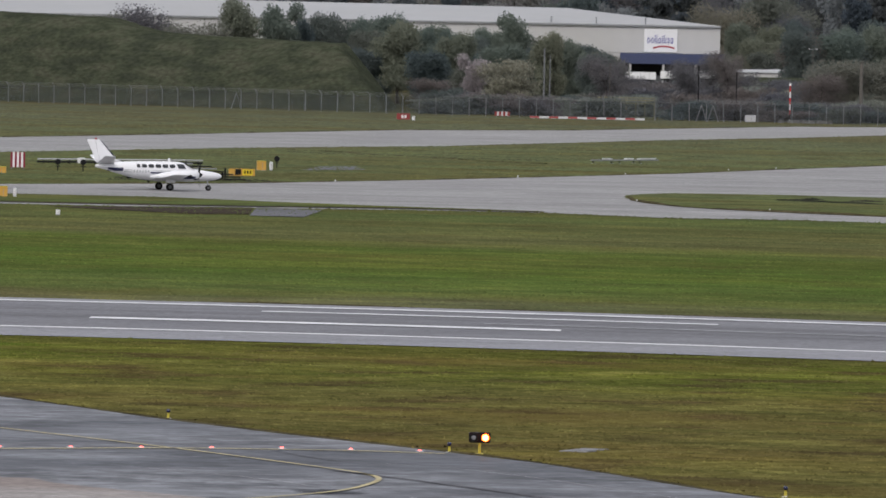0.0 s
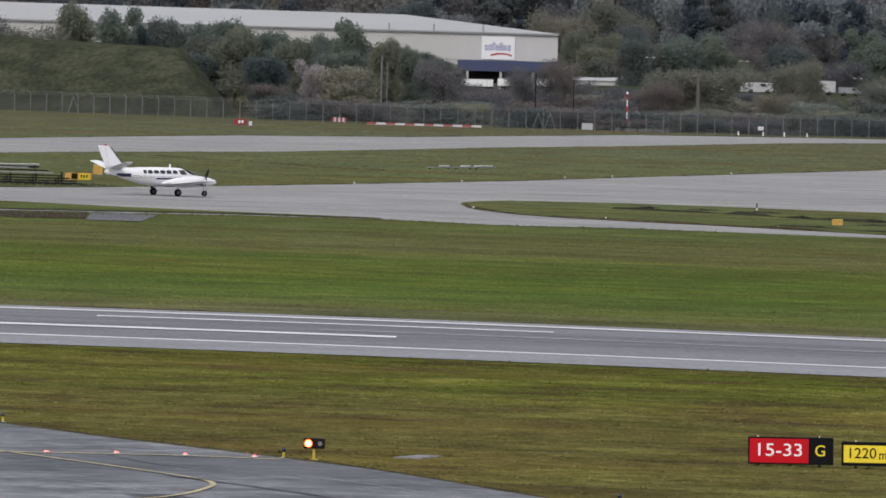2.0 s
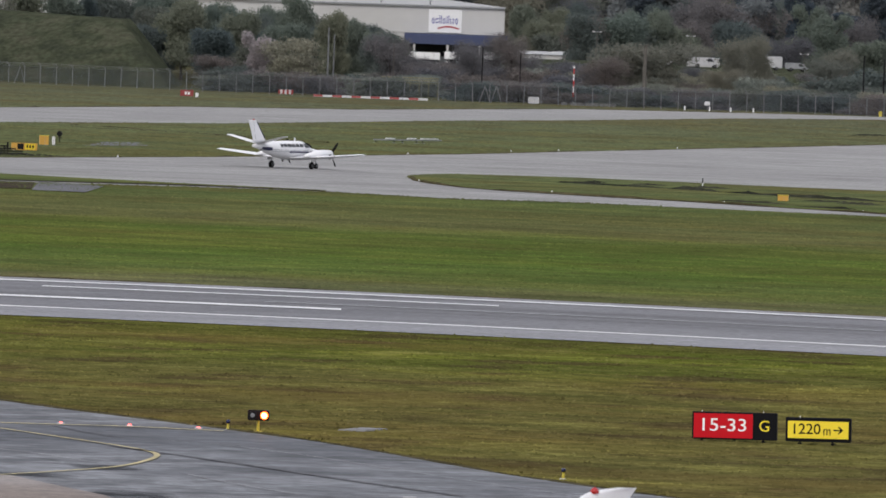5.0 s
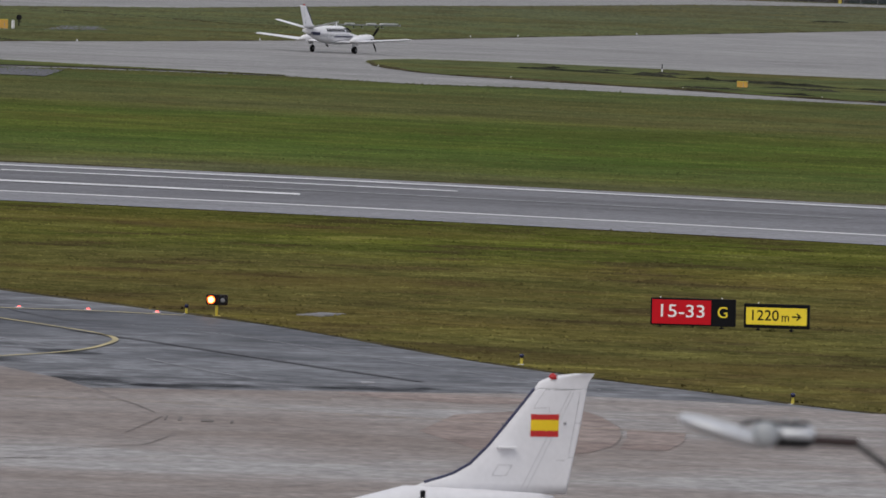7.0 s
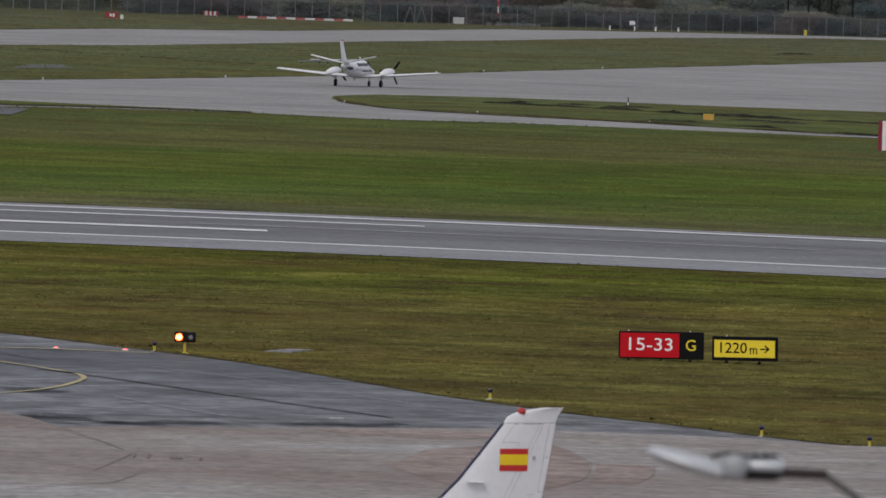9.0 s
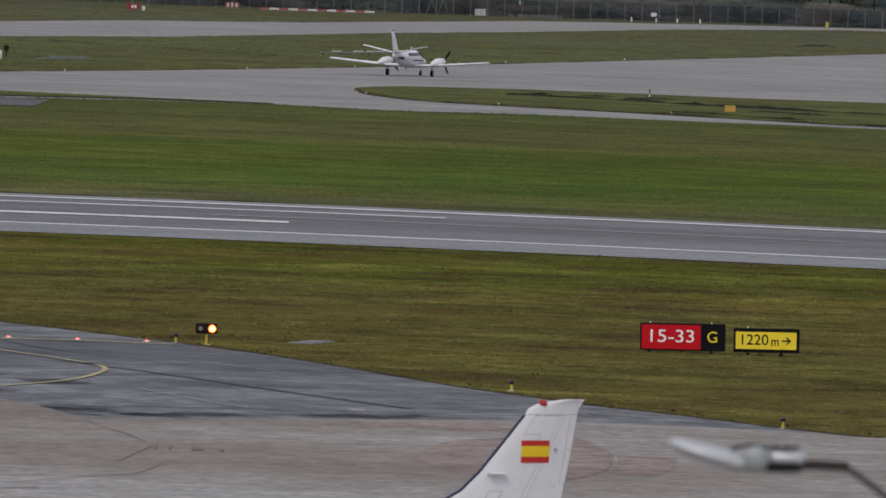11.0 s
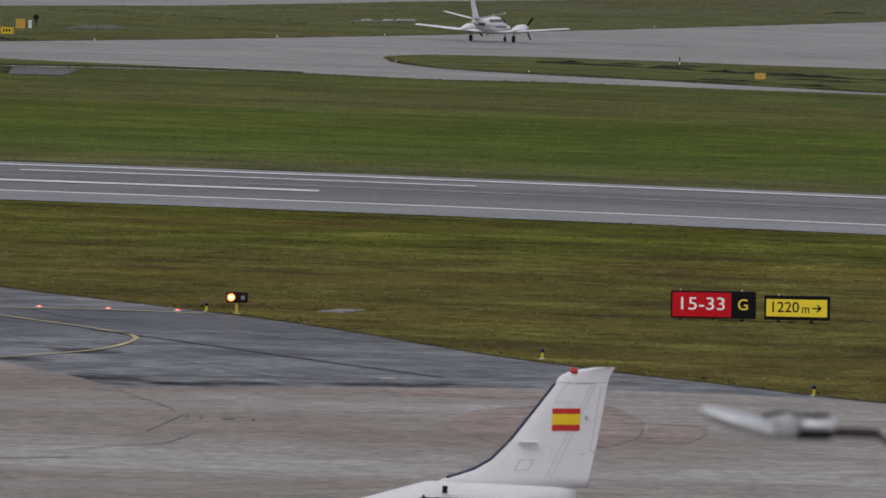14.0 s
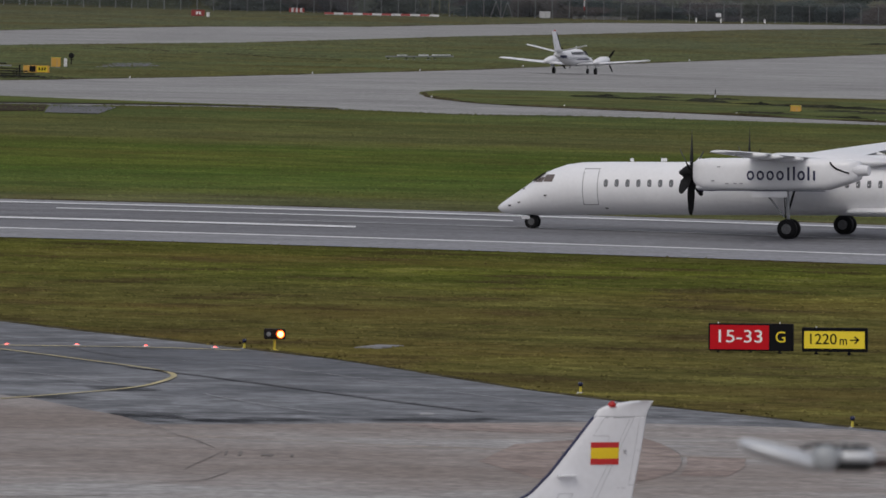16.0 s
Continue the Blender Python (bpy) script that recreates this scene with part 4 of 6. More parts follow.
def wheel(parent, name, at, r, w, twin=0.0):
    """A wheel (or pair) that turns about y; tyre and rim are parts of it."""
    hub = new(name)
    hub.parent = parent
    hub.matrix_basis = pose(*at)
    tyre, rim = bmesh.new(), bmesh.new()
    for s in ((-twin, twin) if twin else (0,)):
        lathe([(s - w * 0.5, r * 0.55), (s - w * 0.5, r * 0.86), (s - w * 0.32, r * 0.98), (s + w * 0.32, r * 0.98), (s + w * 0.5, r * 0.86), (s + w * 0.5, r * 0.55)], "y", 24, tyre)
        lathe([(s - w * 0.52, r * 0.15), (s - w * 0.51, r * 0.5), (s + w * 0.51, r * 0.5), (s + w * 0.52, r * 0.15)], "y", 16, rim)
        for k in range(5):
            a = k * 2 * math.pi / 5
            for f in (-1, 1):
                box((math.cos(a) * r * 0.32, s + f * w * 0.53, math.sin(a) * r * 0.32), (0.06 * r * 3, 0.02, 0.06 * r * 3), rim)
    part("tyre", tyre, M["black"], hub, "black tyre", True)
    part("rim", rim, M["hub"], hub, "dusty grey rim")
    return hub


def propeller(parent, at, radius, count, chord, tips):
    hub = new("propeller")
    hub.parent = parent
    hub.matrix_basis = pose(*at)
    part("spinner", lathe([(-0.18, radius * 0.18), (0.1, radius * 0.18), (0.3 * radius * 0.5, radius * 0.14), (0.3 * radius, radius * 0.03)], "x", 18), M["matt_black"], hub, "dark spinner", True)
    for k in range(count):
        m = pose(0, 0, 0, 360 * k / count)
        rings = []
        for u, c, tw in ((0.12, 0.45, 60), (0.3, 0.8, 45), (0.55, 1.0, 33), (0.85, 0.85, 24), (0.97, 0.5, 20), (1.0, 0.15, 20)):
            ring = []
            for a in range(8):
                p = Vector((math.sin(a * math.pi / 4) * 0.028 * (1.2 - u), math.cos(a * math.pi / 4) * chord * c / 2, 0))
                p = Matrix.Rotation(radians(tw), 3, "Z") @ p
                ring.append(m @ (p + Vector((0, 0, u * radius))))
            rings.append(ring)
        part("blade", loft(rings), M["matt_black"], hub, "black blade" if not tips else "")
    return hub


def wing_pair(name, parent, sections, thick, material, label=""):
    """Left and right wings from sections of (y, lead x, chord, z)."""
    out = []
    for s in (1, -1):
        out.append(part(name, loft([foil((x, s * y, z), c, thick) for y, x, c, z in sections]), material, parent, label, True))
    return out


def build_twin():
    """A small low-wing twin turboprop; origin under the main wheels, nose along +x."""
    p = thing("light_aircraft", pose(-41.2, 822, 0, 0, 0, 13), "small white twin-propeller aircraft with a navy side stripe, taxiing", "aircraft")
    rings = [(4.7, 1.22, 1.12, 0.04), (4.5, 1.38, 0.98, 0.22), (4.0, 1.52, 0.86, 0.38), (3.2, 1.64, 0.78, 0.52), (2.45, 1.73, 0.74, 0.62), (2.1, 1.88, 0.73, 0.65), (1.6, 2.16, 0.72, 0.69), (1.2, 2.29, 0.72, 0.70),
             (0.4, 2.32, 0.72, 0.71), (-1.2, 2.32, 0.76, 0.71), (-2.6, 2.29, 0.95, 0.62), (-3.8, 2.23, 1.28, 0.44), (-4.9, 2.12, 1.60, 0.24), (-5.7, 2.0, 1.78, 0.08)]
    half = skin([(x, t, b, w) for x, t, b, w in rings])
    body = part("fuselage", loft([oval(*r) for r in rings]), M["white"], p, "glossy white fuselage", True)
    for s in (1, -1):
        for x0, wd in ((0.74, 0.47), (0.16, 0.47), (-0.42, 0.47), (-1.0, 0.47), (-1.58, 0.44), (-2.12, 0.30)):
            part("cabin_window", oval_patch(half, x0 - wd / 2, 1.95, wd, 0.29, s, 0.03), M["glass"], body)
        part("cockpit_window", side_patch(half, 1.02, 1.62, 1.76, 2.12, s, 0.03, skew=-0.42), M["glass"], body)
        part("stripe", side_patch(half, -4.7, -3.5, 1.50, 1.78, s, 0.006, 6), M["navy"], body, "navy stripe")
        part("stripe", side_patch(half, -3.45, -2.75, 1.56, 1.63, s, 0.006, 4), M["faint_letter"], body, "thin grey stripe")
        part("stripe", side_patch(half, -3.45, -2.75, 1.42, 1.49, s, 0.006, 4), M["faint_letter"], body, "thin grey stripe")
        part("stripe", side_patch(half, -1.3, 2.3, 1.53, 1.59, s, 0.006, 8), M["faint_letter"], body, "thin grey stripe")
        part("stripe", side_patch(half, -1.3, 2.3, 1.33, 1.47, s, 0.006, 8), M["navy"], body, "thin navy stripe")
        for k in range(6):
            part("registration_bar", side_patch(half, -2.68 + k * 0.23, -2.56 + k * 0.23, 1.40, 1.62, s, 0.006, 2), M["faint_letter"], body, "grey lettering bar")
        part("door_seam", side_patch(half, -2.36, -2.34, 1.0, 2.16, s, 0.006, 1, 6), M["seam"], body, "grey door outline")
    bm = bmesh.new()
    for a, b in ((-0.5, -0.04), (0.04, 0.5)):
        vs = [bm.verts.new(q) for q in ((2.38, a, 1.79), (2.38, b, 1.79), (1.66, b * 0.9, 2.15), (1.66, a * 0.9, 2.15))]
        bm.faces.new(vs)
    bmesh.ops.solidify(bm, geom=list(bm.faces), thickness=0.03)
    part("windscreen", bm, M["glass"], body)
    part("antenna", box((0.35, 0, 2.42), (0.20, 0.05, 0.34), bevel=0.02), M["white"], body)
    part("antenna", box((-1.3, 0, 0.72), (0.2, 0.03, 0.24)), M["matt_black"], body)
    wing_pair("wing", p, [(0.3, 1.05, 2.25, 0.90), (2.4, 0.95, 2.0, 1.00), (4.6, 0.72, 1.62, 1.17), (7.05, 0.48, 1.2, 1.38), (7.28, 0.28, 0.85, 1.40)], 0.15, M["white"], "white tapered wing")
    wing_pair("tailplane", p, [(0.06, -4.2, 1.35, 2.10), (1.5, -4.42, 1.15, 2.42), (2.75, -4.65, 0.92, 2.70), (2.87, -4.76, 0.7, 2.72)], 0.10, M["white"], "white upswept tailplane")
    fin = part("fin", loft([foil((-3.3, 0, 2.16), 2.3, 0.03, "z"), foil((-4.0, 0, 2.42), 1.72, 0.08, "z"), foil((-5.28, 0, 3.88), 1.10, 0.08, "z"), foil((-5.42, 0, 4.0), 0.96, 0.05, "z")]), M["white"], p, "tall swept white fin", True)
    for z in (2.6, 3.2, 3.7):
        part("rudder_seam", box((-5.42 - 0.24 * (z - 2.6), 0, z), (0.02, 0.075, 0.4), turn=pose(0, 0, 0, 0, -14)), M["seam"], fin, "grey rudder seam")
    part("beacon", lathe([(4.0, 0.09), (4.08, 0.08), (4.14, 0.03)], "z", 10, at=(-5.7, 0, 0)), M["beacon"], fin, "red beacon lens")
    bm = box((-4.65, 0, 3.2), (0.05, 0.10, 1.75), turn=pose(0, 0, 0, 0, -41.5))
    part("boot", bm, M["navy"], fin, "dark leading-edge boot")
    for s in (1, -1):
        nac = part("nacelle", loft([[(x, s * 2.42 + w * math.cos(a), z + h * math.sin(a)) for a in (i * math.pi / 10 for i in range(20))]
                                    for x, z, w, h in ((2.3, 1.32, 0.20, 0.20), (2.05, 1.29, 0.33, 0.35), (1.4, 1.27, 0.39, 0.40), (0.3, 1.26, 0.39, 0.38), (-0.9, 1.18, 0.30, 0.24), (-1.7, 1.08, 0.06, 0.06))]),
                   M["white"], p, "white engine nacelle", True)
        for f in (1, -1):
            band = [[(x, s * 2.42 + f * (w * math.cos(a) + 0.008), z + h * math.sin(a)) for a in steps(-0.85, -0.25, 4)] for x, z, w, h in ((1.95, 1.285, 0.35, 0.37), (1.4, 1.27, 0.39, 0.40), (0.95, 1.265, 0.39, 0.39))]
            part("stripe", loft(band, None, False, False), M["navy"], nac, "navy lower stripe")
        part("exhaust", rod((1.6, s * 2.42 + 0.38 * s, 1.20), (1.3, s * 2.42 + 0.52 * s, 1.16), 0.1, n=10), M["matt_black"], nac, "dark exhaust stub")
        part("intake", box((2.0, s * 2.42, 0.97), (0.3, 0.36, 0.14), bevel=0.03), M["matt_black"], nac)
        part("gear_leg", rod((0.05, s * 2.04, 1.15), (0.0, s * 2.04, 0.36), 0.07), M["steel"], p)
        part("gear_door", box((0.0, s * 2.22, 0.88), (0.75, 0.03, 0.42)), M["white"], p)
    part("gear_leg", rod((3.5, 0, 1.0), (3.6, 0, 0.3), 0.055), M["steel"], p)
    wheels = [wheel(p, "main_wheel", (0, 2.04, 0.31), 0.31, 0.2), wheel(p, "main_wheel", (0, -2.04, 0.31), 0.31, 0.2), wheel(p, "nose_wheel", (3.62, 0, 0.24), 0.24, 0.15)]
    props = [propeller(p, (2.24, 2.42, 1.32), 1.18, 3, 0.22, False), propeller(p, (2.24, -2.42, 1.32), 1.18, 3, 0.22, False)]
    return p, wheels, props


def build_airliner():
    """A high-wing turboprop airliner; origin under the main wheels, nose along +x."""
    p = thing("airliner", pose(16.4, 480.2, 0, 0, 0, 160.5), "white high-wing turboprop airliner rolling along the runway", "aircraft")
    rings = [(15.74, 1.16, 1.06, 0.04), (15.56, 1.33, 0.90, 0.24), (15.0, 1.70, 0.80, 0.56), (14.3, 2.14, 0.76, 0.85), (13.85, 2.45, 0.75, 0.98), (13.3, 2.80, 0.75, 1.10), (12.75, 3.02, 0.76, 1.19),
             (12.2, 3.19, 0.77, 1.25), (11.4, 3.29, 0.78, 1.28), (10, 3.32, 0.80, 1.28), (-5.5, 3.34, 0.84, 1.28), (-8, 3.34, 0.96, 1.26), (-11, 3.34, 1.45, 1.05), (-14, 3.34, 2.1, 0.7), (-16.9, 3.3, 2.85, 0.15)]
    half = skin(rings)
    body = part("fuselage", loft([oval(*r, n=40) for r in rings]), M["white"], p, "long glossy white fuselage", True)
    for s in (1, -1):
        for k in range(31):
            x = 9.9 - 0.545 * k
            if -6.6 < x:
                part("cabin_window", oval_patch(half, x, 2.33, 0.21, 0.36, s), M["window"], body)
        part("cockpit_window", side_patch(half, 12.65, 13.15, 2.38, 2.72, s, 0.012, 3, 3, -0.25), M["screen"], body, "brownish cockpit glass")
        part("cockpit_window", side_patch(half, 13.2, 13.72, 2.36, 2.60, s, 0.012, 3, 3, -0.45), M["screen"], body, "brownish cockpit glass")
        for a, b, c, d in ((11.04, 11.08, 1.28, 3.02), (10.30, 10.34, 1.28, 3.02), (10.30, 11.08, 2.98, 3.02), (10.30, 11.08, 1.28, 1.32)):
            part("door_seam", side_patch(half, a, b, c, d, s, 0.008, 2, 8), M["seam"], body, "grey door outline")
        for x, z in ((14.2, 2.0), (14.35, 1.35), (14.9, 1.2), (12.9, 1.7), (9.9, 1.1)):
            part("probe", side_patch(half, x, x + 0.14, z, z + 0.06, s, 0.03, 2, 2), M["matt_black"], body)
    bm = bmesh.new()
    for a, b in ((-0.72, -0.04), (0.04, 0.72)):
        bm.faces.new([bm.verts.new(q) for q in ((13.82, a, 2.42), (13.82, b, 2.42), (13.2, b * 0.9, 2.80), (13.2, a * 0.9, 2.80))])
    bmesh.ops.solidify(bm, geom=list(bm.faces), thickness=0.03)
    part("windscreen", bm, M["screen"], body)
    part("belly_fairing", loft([[(x, w * math.cos(a), 1.02 + h * math.sin(a)) for a in (i * math.pi / 8 for i in range(16))] for x, w, h in ((-1.9, 0.9, 0.10), (-2.2, 1.42, 0.24), (-6, 1.42, 0.26), (-8, 0.6, 0.1))]), M["white"], p, "", True)
    part("wing_box", loft([[(x, 1.25 * math.cos(a), 3.35 + h * math.sin(a)) for a in (i * math.pi / 8 for i in range(16))] for x, h in ((3.4, 0.06), (1.8, 0.42), (-1.6, 0.46), (-4.4, 0.08))]), M["white"], p, "", True)
    for x, z, w in ((7.4, 3.42, 0.3), (5.6, 3.42, 0.22), (9.0, 3.41, 0.18), (4.9, 3.44, 0.34)):
        part("antenna", box((x, 0, z), (w, 0.05, 0.16), bevel=0.015), M["white"], body)
    wings = wing_pair("wing", p, [(0.5, 1.7, 3.1, 3.46), (4.4, 1.6, 2.9, 3.62), (9, 1.05, 2.15, 3.84), (13.9, 0.55, 1.4, 4.05), (14.2, 0.35, 1.0, 4.06)], 0.125, M["white"], "long slender white wing")
    for s, wg in zip((1, -1), wings):
        for y in (6.4, 9.6, 12.0):
            part("flap_fairing", lathe([(-0.75, 0.03), (-0.4, 0.12), (0.3, 0.13), (0.8, 0.03)], "x", 12, at=(-0.85, s * y, 3.50 + (y - 4.4) * 0.048)), M["white"], wg, "", True)
        part("flap_gap", box((-0.55, s * 8.2, 3.70), (0.03, 6.6, 0.012), turn=pose(0, 0, 0, 2.7 * s)), M["seam"], wg, "dark flap gap")
        nac = part("nacelle", loft([[(x, s * 4.4 + w * math.copysign(abs(math.cos(a)) ** 0.55, math.cos(a)), z + h * math.copysign(abs(math.sin(a)) ** 0.62, math.sin(a))) for a in (i * math.pi / 14 for i in range(28))]
                                    for x, z, w, h in ((4.36, 2.92, 0.46, 0.50), (4.2, 2.89, 0.56, 0.64), (3.8, 2.84, 0.64, 0.74), (3.0, 2.83, 0.70, 0.77), (0, 2.83, 0.70, 0.78), (-2.2, 2.86, 0.68, 0.74), (-3.2, 2.98, 0.60, 0.58), (-3.7, 3.02, 0.46, 0.44))]),
                   M["white"], p, "large white engine nacelle", True)
        part("keel_line", box((0.9, s * 4.4 + s * 0.62, 2.085), (6.2, 0.06, 0.035)), M["navy"], nac, "dark lower seam")
        part("intake", loft([[(x, s * 4.4 + w * math.cos(a), 2.24 + h * math.sin(a)) for a in (i * math.pi / 8 for i in range(16))] for x, w, h in ((4.22, 0.42, 0.15), (3.6, 0.5, 0.22), (2.4, 0.4, 0.1))]), M["dull_white"], nac, "", True)
        bm = bmesh.new()
        bend = [(-2.45, 3.44), (-2.52, 3.30), (-2.72, 3.14), (-3.0, 3.02), (-3.35, 2.90)]
        for (xa, za), (xb, zb) in zip(bend, bend[1:]):
            rod((xa, s * 5.07 - s * 0.12 * (-2.45 - xa), za), (xb, s * 5.07 - s * 0.12 * (-2.45 - xb), zb), 0.045, n=6, bm=bm)
        part("exhaust_edge", bm, M["matt_black"], nac, "black curved exhaust edge")
        part("exhaust_pipe", rod((-3.3, s * 4.62, 3.06), (-4.25, s * 4.72, 3.04), 0.30, 0.24, 16), M["dull_white"], nac, "pale exhaust pipe")
        for x, z in ((3.3, 2.55), (2.6, 2.42), (2.2, 2.42), (1.9, 2.42), (3.0, 3.2)):
            part("vent", box((x, s * 5.10, z), (0.16, 0.02, 0.05)), M["seam"], nac, "small grey vent")
        x = 1.62
        for wd, top in ((0.36, 0), (0.36, 0), (0.36, 0), (0.36, 0), (0.20, 0.16), (0.10, 0.2), (0.36, 0), (0.10, 0.2), (0.20, 0)):
            if wd > 0.25:
                bm = loft([[(x - wd * 0.5 + r * 0.5 * wd * math.cos(q), s * y, 2.80 + r * 0.225 * math.sin(q)) for r, y in ((1, 5.09), (1, 5.13), (0.58, 5.13), (0.58, 5.09))] for q in steps(0, 2 * math.pi, 16)], cap=False)
            else:
                bm = box((x - wd / 2, s * 5.11, 2.80 + top / 2), (min(wd, 0.10), 0.04, 0.45 + top), bevel=0.012)
            part("lettering_bar", bm, M["navy"], nac, "navy lettering bar")
            x -= wd + 0.125
        part("gear_leg", rod((-0.12, s * 4.4, 2.15), (-0.22, s * 4.4, 0.30), 0.10, 0.08), M["grey"], p, "grey main leg")
        part("gear_strut", rod((1.0, s * 4.4, 2.1), (0.0, s * 4.4, 0.85), 0.05), M["grey"], p)
        part("gear_strut", rod((-0.45, s * 4.25, 2.1), (-0.2, s * 4.3, 1.2), 0.05), M["matt_black"], p)
        part("brake_line", rod((-0.02, s * 4.5, 1.9), (-0.12, s * 4.5, 0.5), 0.025, n=6), M["matt_black"], p)
        part("gear_door", box((0.55, s * 5.0, 1.93), (1.75, 0.04, 0.32), bevel=0.015), M["white"], p)
    part("gear_leg", rod((13.9, 0, 0.95), (14.0, 0, 0.42), 0.08), M["steel"], p)
    part("gear_door", box((14.25, 0.3, 0.66), (0.4, 0.03, 0.16)), M["white"], p)
    part("taxi_lamp", lathe([(0, 0.09), (0.08, 0.08)], "x", 10, at=(14.1, 0, 0.72)), M["text"], p)
    part("fin", loft([foil((-10.2, 0, 3.2), 5.2, 0.05, "z"), foil((-12.2, 0, 4.4), 3.6, 0.11, "z"), foil((-13.4, 0, 8.0), 2.7, 0.10, "z"), foil((-13.5, 0, 8.3), 2.5, 0.08, "z")]), M["white"], p, "", True)
    wing_pair("tailplane", p, [(0.0, -13.6, 2.3, 8.25), (4.6, -14.3, 1.2, 8.3)], 0.11, M["white"])
    wheels = [wheel(p, "main_wheel", (-0.22, 4.4, 0.29), 0.48, 0.32, 0.26), wheel(p, "main_wheel", (-0.22, -4.4, 0.29), 0.48, 0.32, 0.26), wheel(p, "nose_wheel", (14.0, 0, 0.46), 0.34, 0.2, 0.16)]
    props = [propeller(p, (4.58, 4.4, 2.92), 2.02, 6, 0.46, True), propeller(p, (4.58, -4.4, 2.92), 2.02, 6, 0.34, True)]
    return p, wheels, props


twin, twin_wheels, twin_props = build_twin()
liner, liner_wheels, liner_props = build_airliner()


def build_parked():
    """A parked commuter aircraft, of which the tail rises into view; origin on the ground under the fin's foot, nose along +x."""
    p = thing("parked_aircraft", pose(0.5, 216, 0, 0, 0, 205), "parked white commuter aircraft with a flag on its fin", "aircraft")
    rings = [(13.6, 0.96, 0.88, 0.03), (13, 1.2, 0.7, 0.3), (11.6, 1.42, 0.4, 0.62), (10.6, 1.58, 0.26, 0.76), (9, 1.62, 0.2, 0.80), (4.5, 1.62, 0.2, 0.80), (3.4, 1.66, 0.3, 0.78), (2.2, 1.92, 0.55, 0.66),
             (0.4, 2.36, 1.05, 0.46), (-1.4, 2.3, 1.4, 0.28), (-2.7, 2.22, 1.6, 0.16), (-3.1, 2.16, 1.75, 0.05)]
    half = skin(rings)
    body = part("fuselage", loft([oval(*r, n=32) for r in rings]), M["dull_white"], p, "long white fuselage", True)
    edge = [(2.20, 0.6, -3.40), (2.43, -0.04, -3.44), (2.52, -0.38, -3.46), (2.62, -0.70, -3.48), (2.83, -1.09, -3.52), (3.24, -1.53, -3.60), (3.85, -2.05, -3.71), (4.43, -2.533, -3.797), (4.45, -2.55, -3.80)]
    fin = part("fin", loft([foil((a, 0, z), a - b, 0.15 / (a - b), "z") for z, a, b in edge]), M["dull_white"], p, "tall swept white fin with panel seams", True)
    part("fin_cap", loft([foil((a, 0, z), a - b, 0.15 / (a - b), "z") for z, a, b in ((4.455, -2.55, -3.80), (4.475, -2.563, -3.803), (4.6, -2.65, -3.84), (4.69, -2.85, -3.90), (4.75, -3.15, -3.94), (4.79, -3.5, -3.97))]), M["dull_white"], fin, "white fin cap", True)
    bm = bmesh.new()
    for (z, a, b), (z2, a2, b2) in zip(edge[1:], edge[2:]):
        rod((a, 0, z), (a2, 0, z2), 0.032, n=8, bm=bm)
    part("boot", bm, M["navy"], fin, "dark leading-edge boot")
    part("beacon", lathe([(4.66, 0.10), (4.74, 0.09), (4.79, 0.03)], "z", 12, at=(-2.98, 0, 0)), M["beacon"], fin, "red beacon lens", True)

    def fin_half(x, z):
        """Half the fin's thickness there."""
        for (z0, a0, b0), (z1, a1, b1) in zip(edge, edge[1:]):
            if z0 <= z <= z1:
                k = (z - z0) / (z1 - z0)
                lead, trail = a0 + (a1 - a0) * k, b0 + (b1 - b0) * k
                u = min(1, max(0, (lead - x) / (lead - trail)))
                return 0.075 * float(np.interp(u, (0, 0.03, 0.12, 0.3, 0.55, 0.8, 1), (0, 0.35, 0.75, 1, 0.8, 0.36, 0.04)))
        return 0.02

    def on_fin(name, x0, x1, z0, z1, material, label, proud=0.010, slope=0.0):
        bm = bmesh.new()
        for s in (1, -1):
            rows = []
            for j in range(7):
                z = z0 + (z1 - z0) * j / 6
                row = []
                for i in range(4):
                    x = x0 + (x1 - x0) * i / 3 - slope * (z - z0)
                    row.append((x, s * (fin_half(x, z) + proud), z))
                rows.append(row)
            loft(rows, bm, False, False)
        return part(name, bm, material, fin, label)

    flag = ((3.43, 3.56, "flag_red"), (3.56, 3.79, "flag_yellow"), (3.79, 3.91, "flag_red"))
    for z0, z1, k in flag:
        on_fin("flag_stripe", -3.14, -2.46, z0, z1, M[k], "red flag band" if k == "flag_red" else "yellow flag band")
    for x0, x1, z0, z1, sl in ((-2.30, -2.290, 2.3, 4.4, 0.52), (-2.44, -2.43, 2.3, 4.4, 0.5), (-3.5, -2.5, 4.43, 4.445, 0), (-3.42, -3.41, 3.0, 4.4, 0.16), (-2.88, -2.51, 4.04, 4.05, 0), (-2.52, -2.51, 4.04, 4.41, 0.68), (-2.90, -2.89, 3.92, 4.04, 0), (-3.62, -3.40, 2.98, 2.99, 0), (-3.72, -3.52, 3.72, 3.73, 0),
                               (-1.60, -1.585, 2.58, 2.82, 0.6), (-1.92, -1.905, 2.58, 2.82, 0.6), (-1.92, -1.6, 2.58, 2.59, 0), (-2.06, -1.74, 2.81, 2.82, 0), (-3.35, -3.12, 2.92, 2.93, 0)):
        on_fin("panel_seam", x0, x1, z0, z1, M["soft_seam"], "grey panel seam", 0.006, sl)
    part("vortex_blade", box((-1.88, 0.16, 3.20), (0.42, 0.16, 0.035), bevel=0.01), M["white"], fin)
    part("rudder_lug", box((-3.28, 0.07, 3.72), (0.04, 0.05, 0.06)), M["seam"], fin)
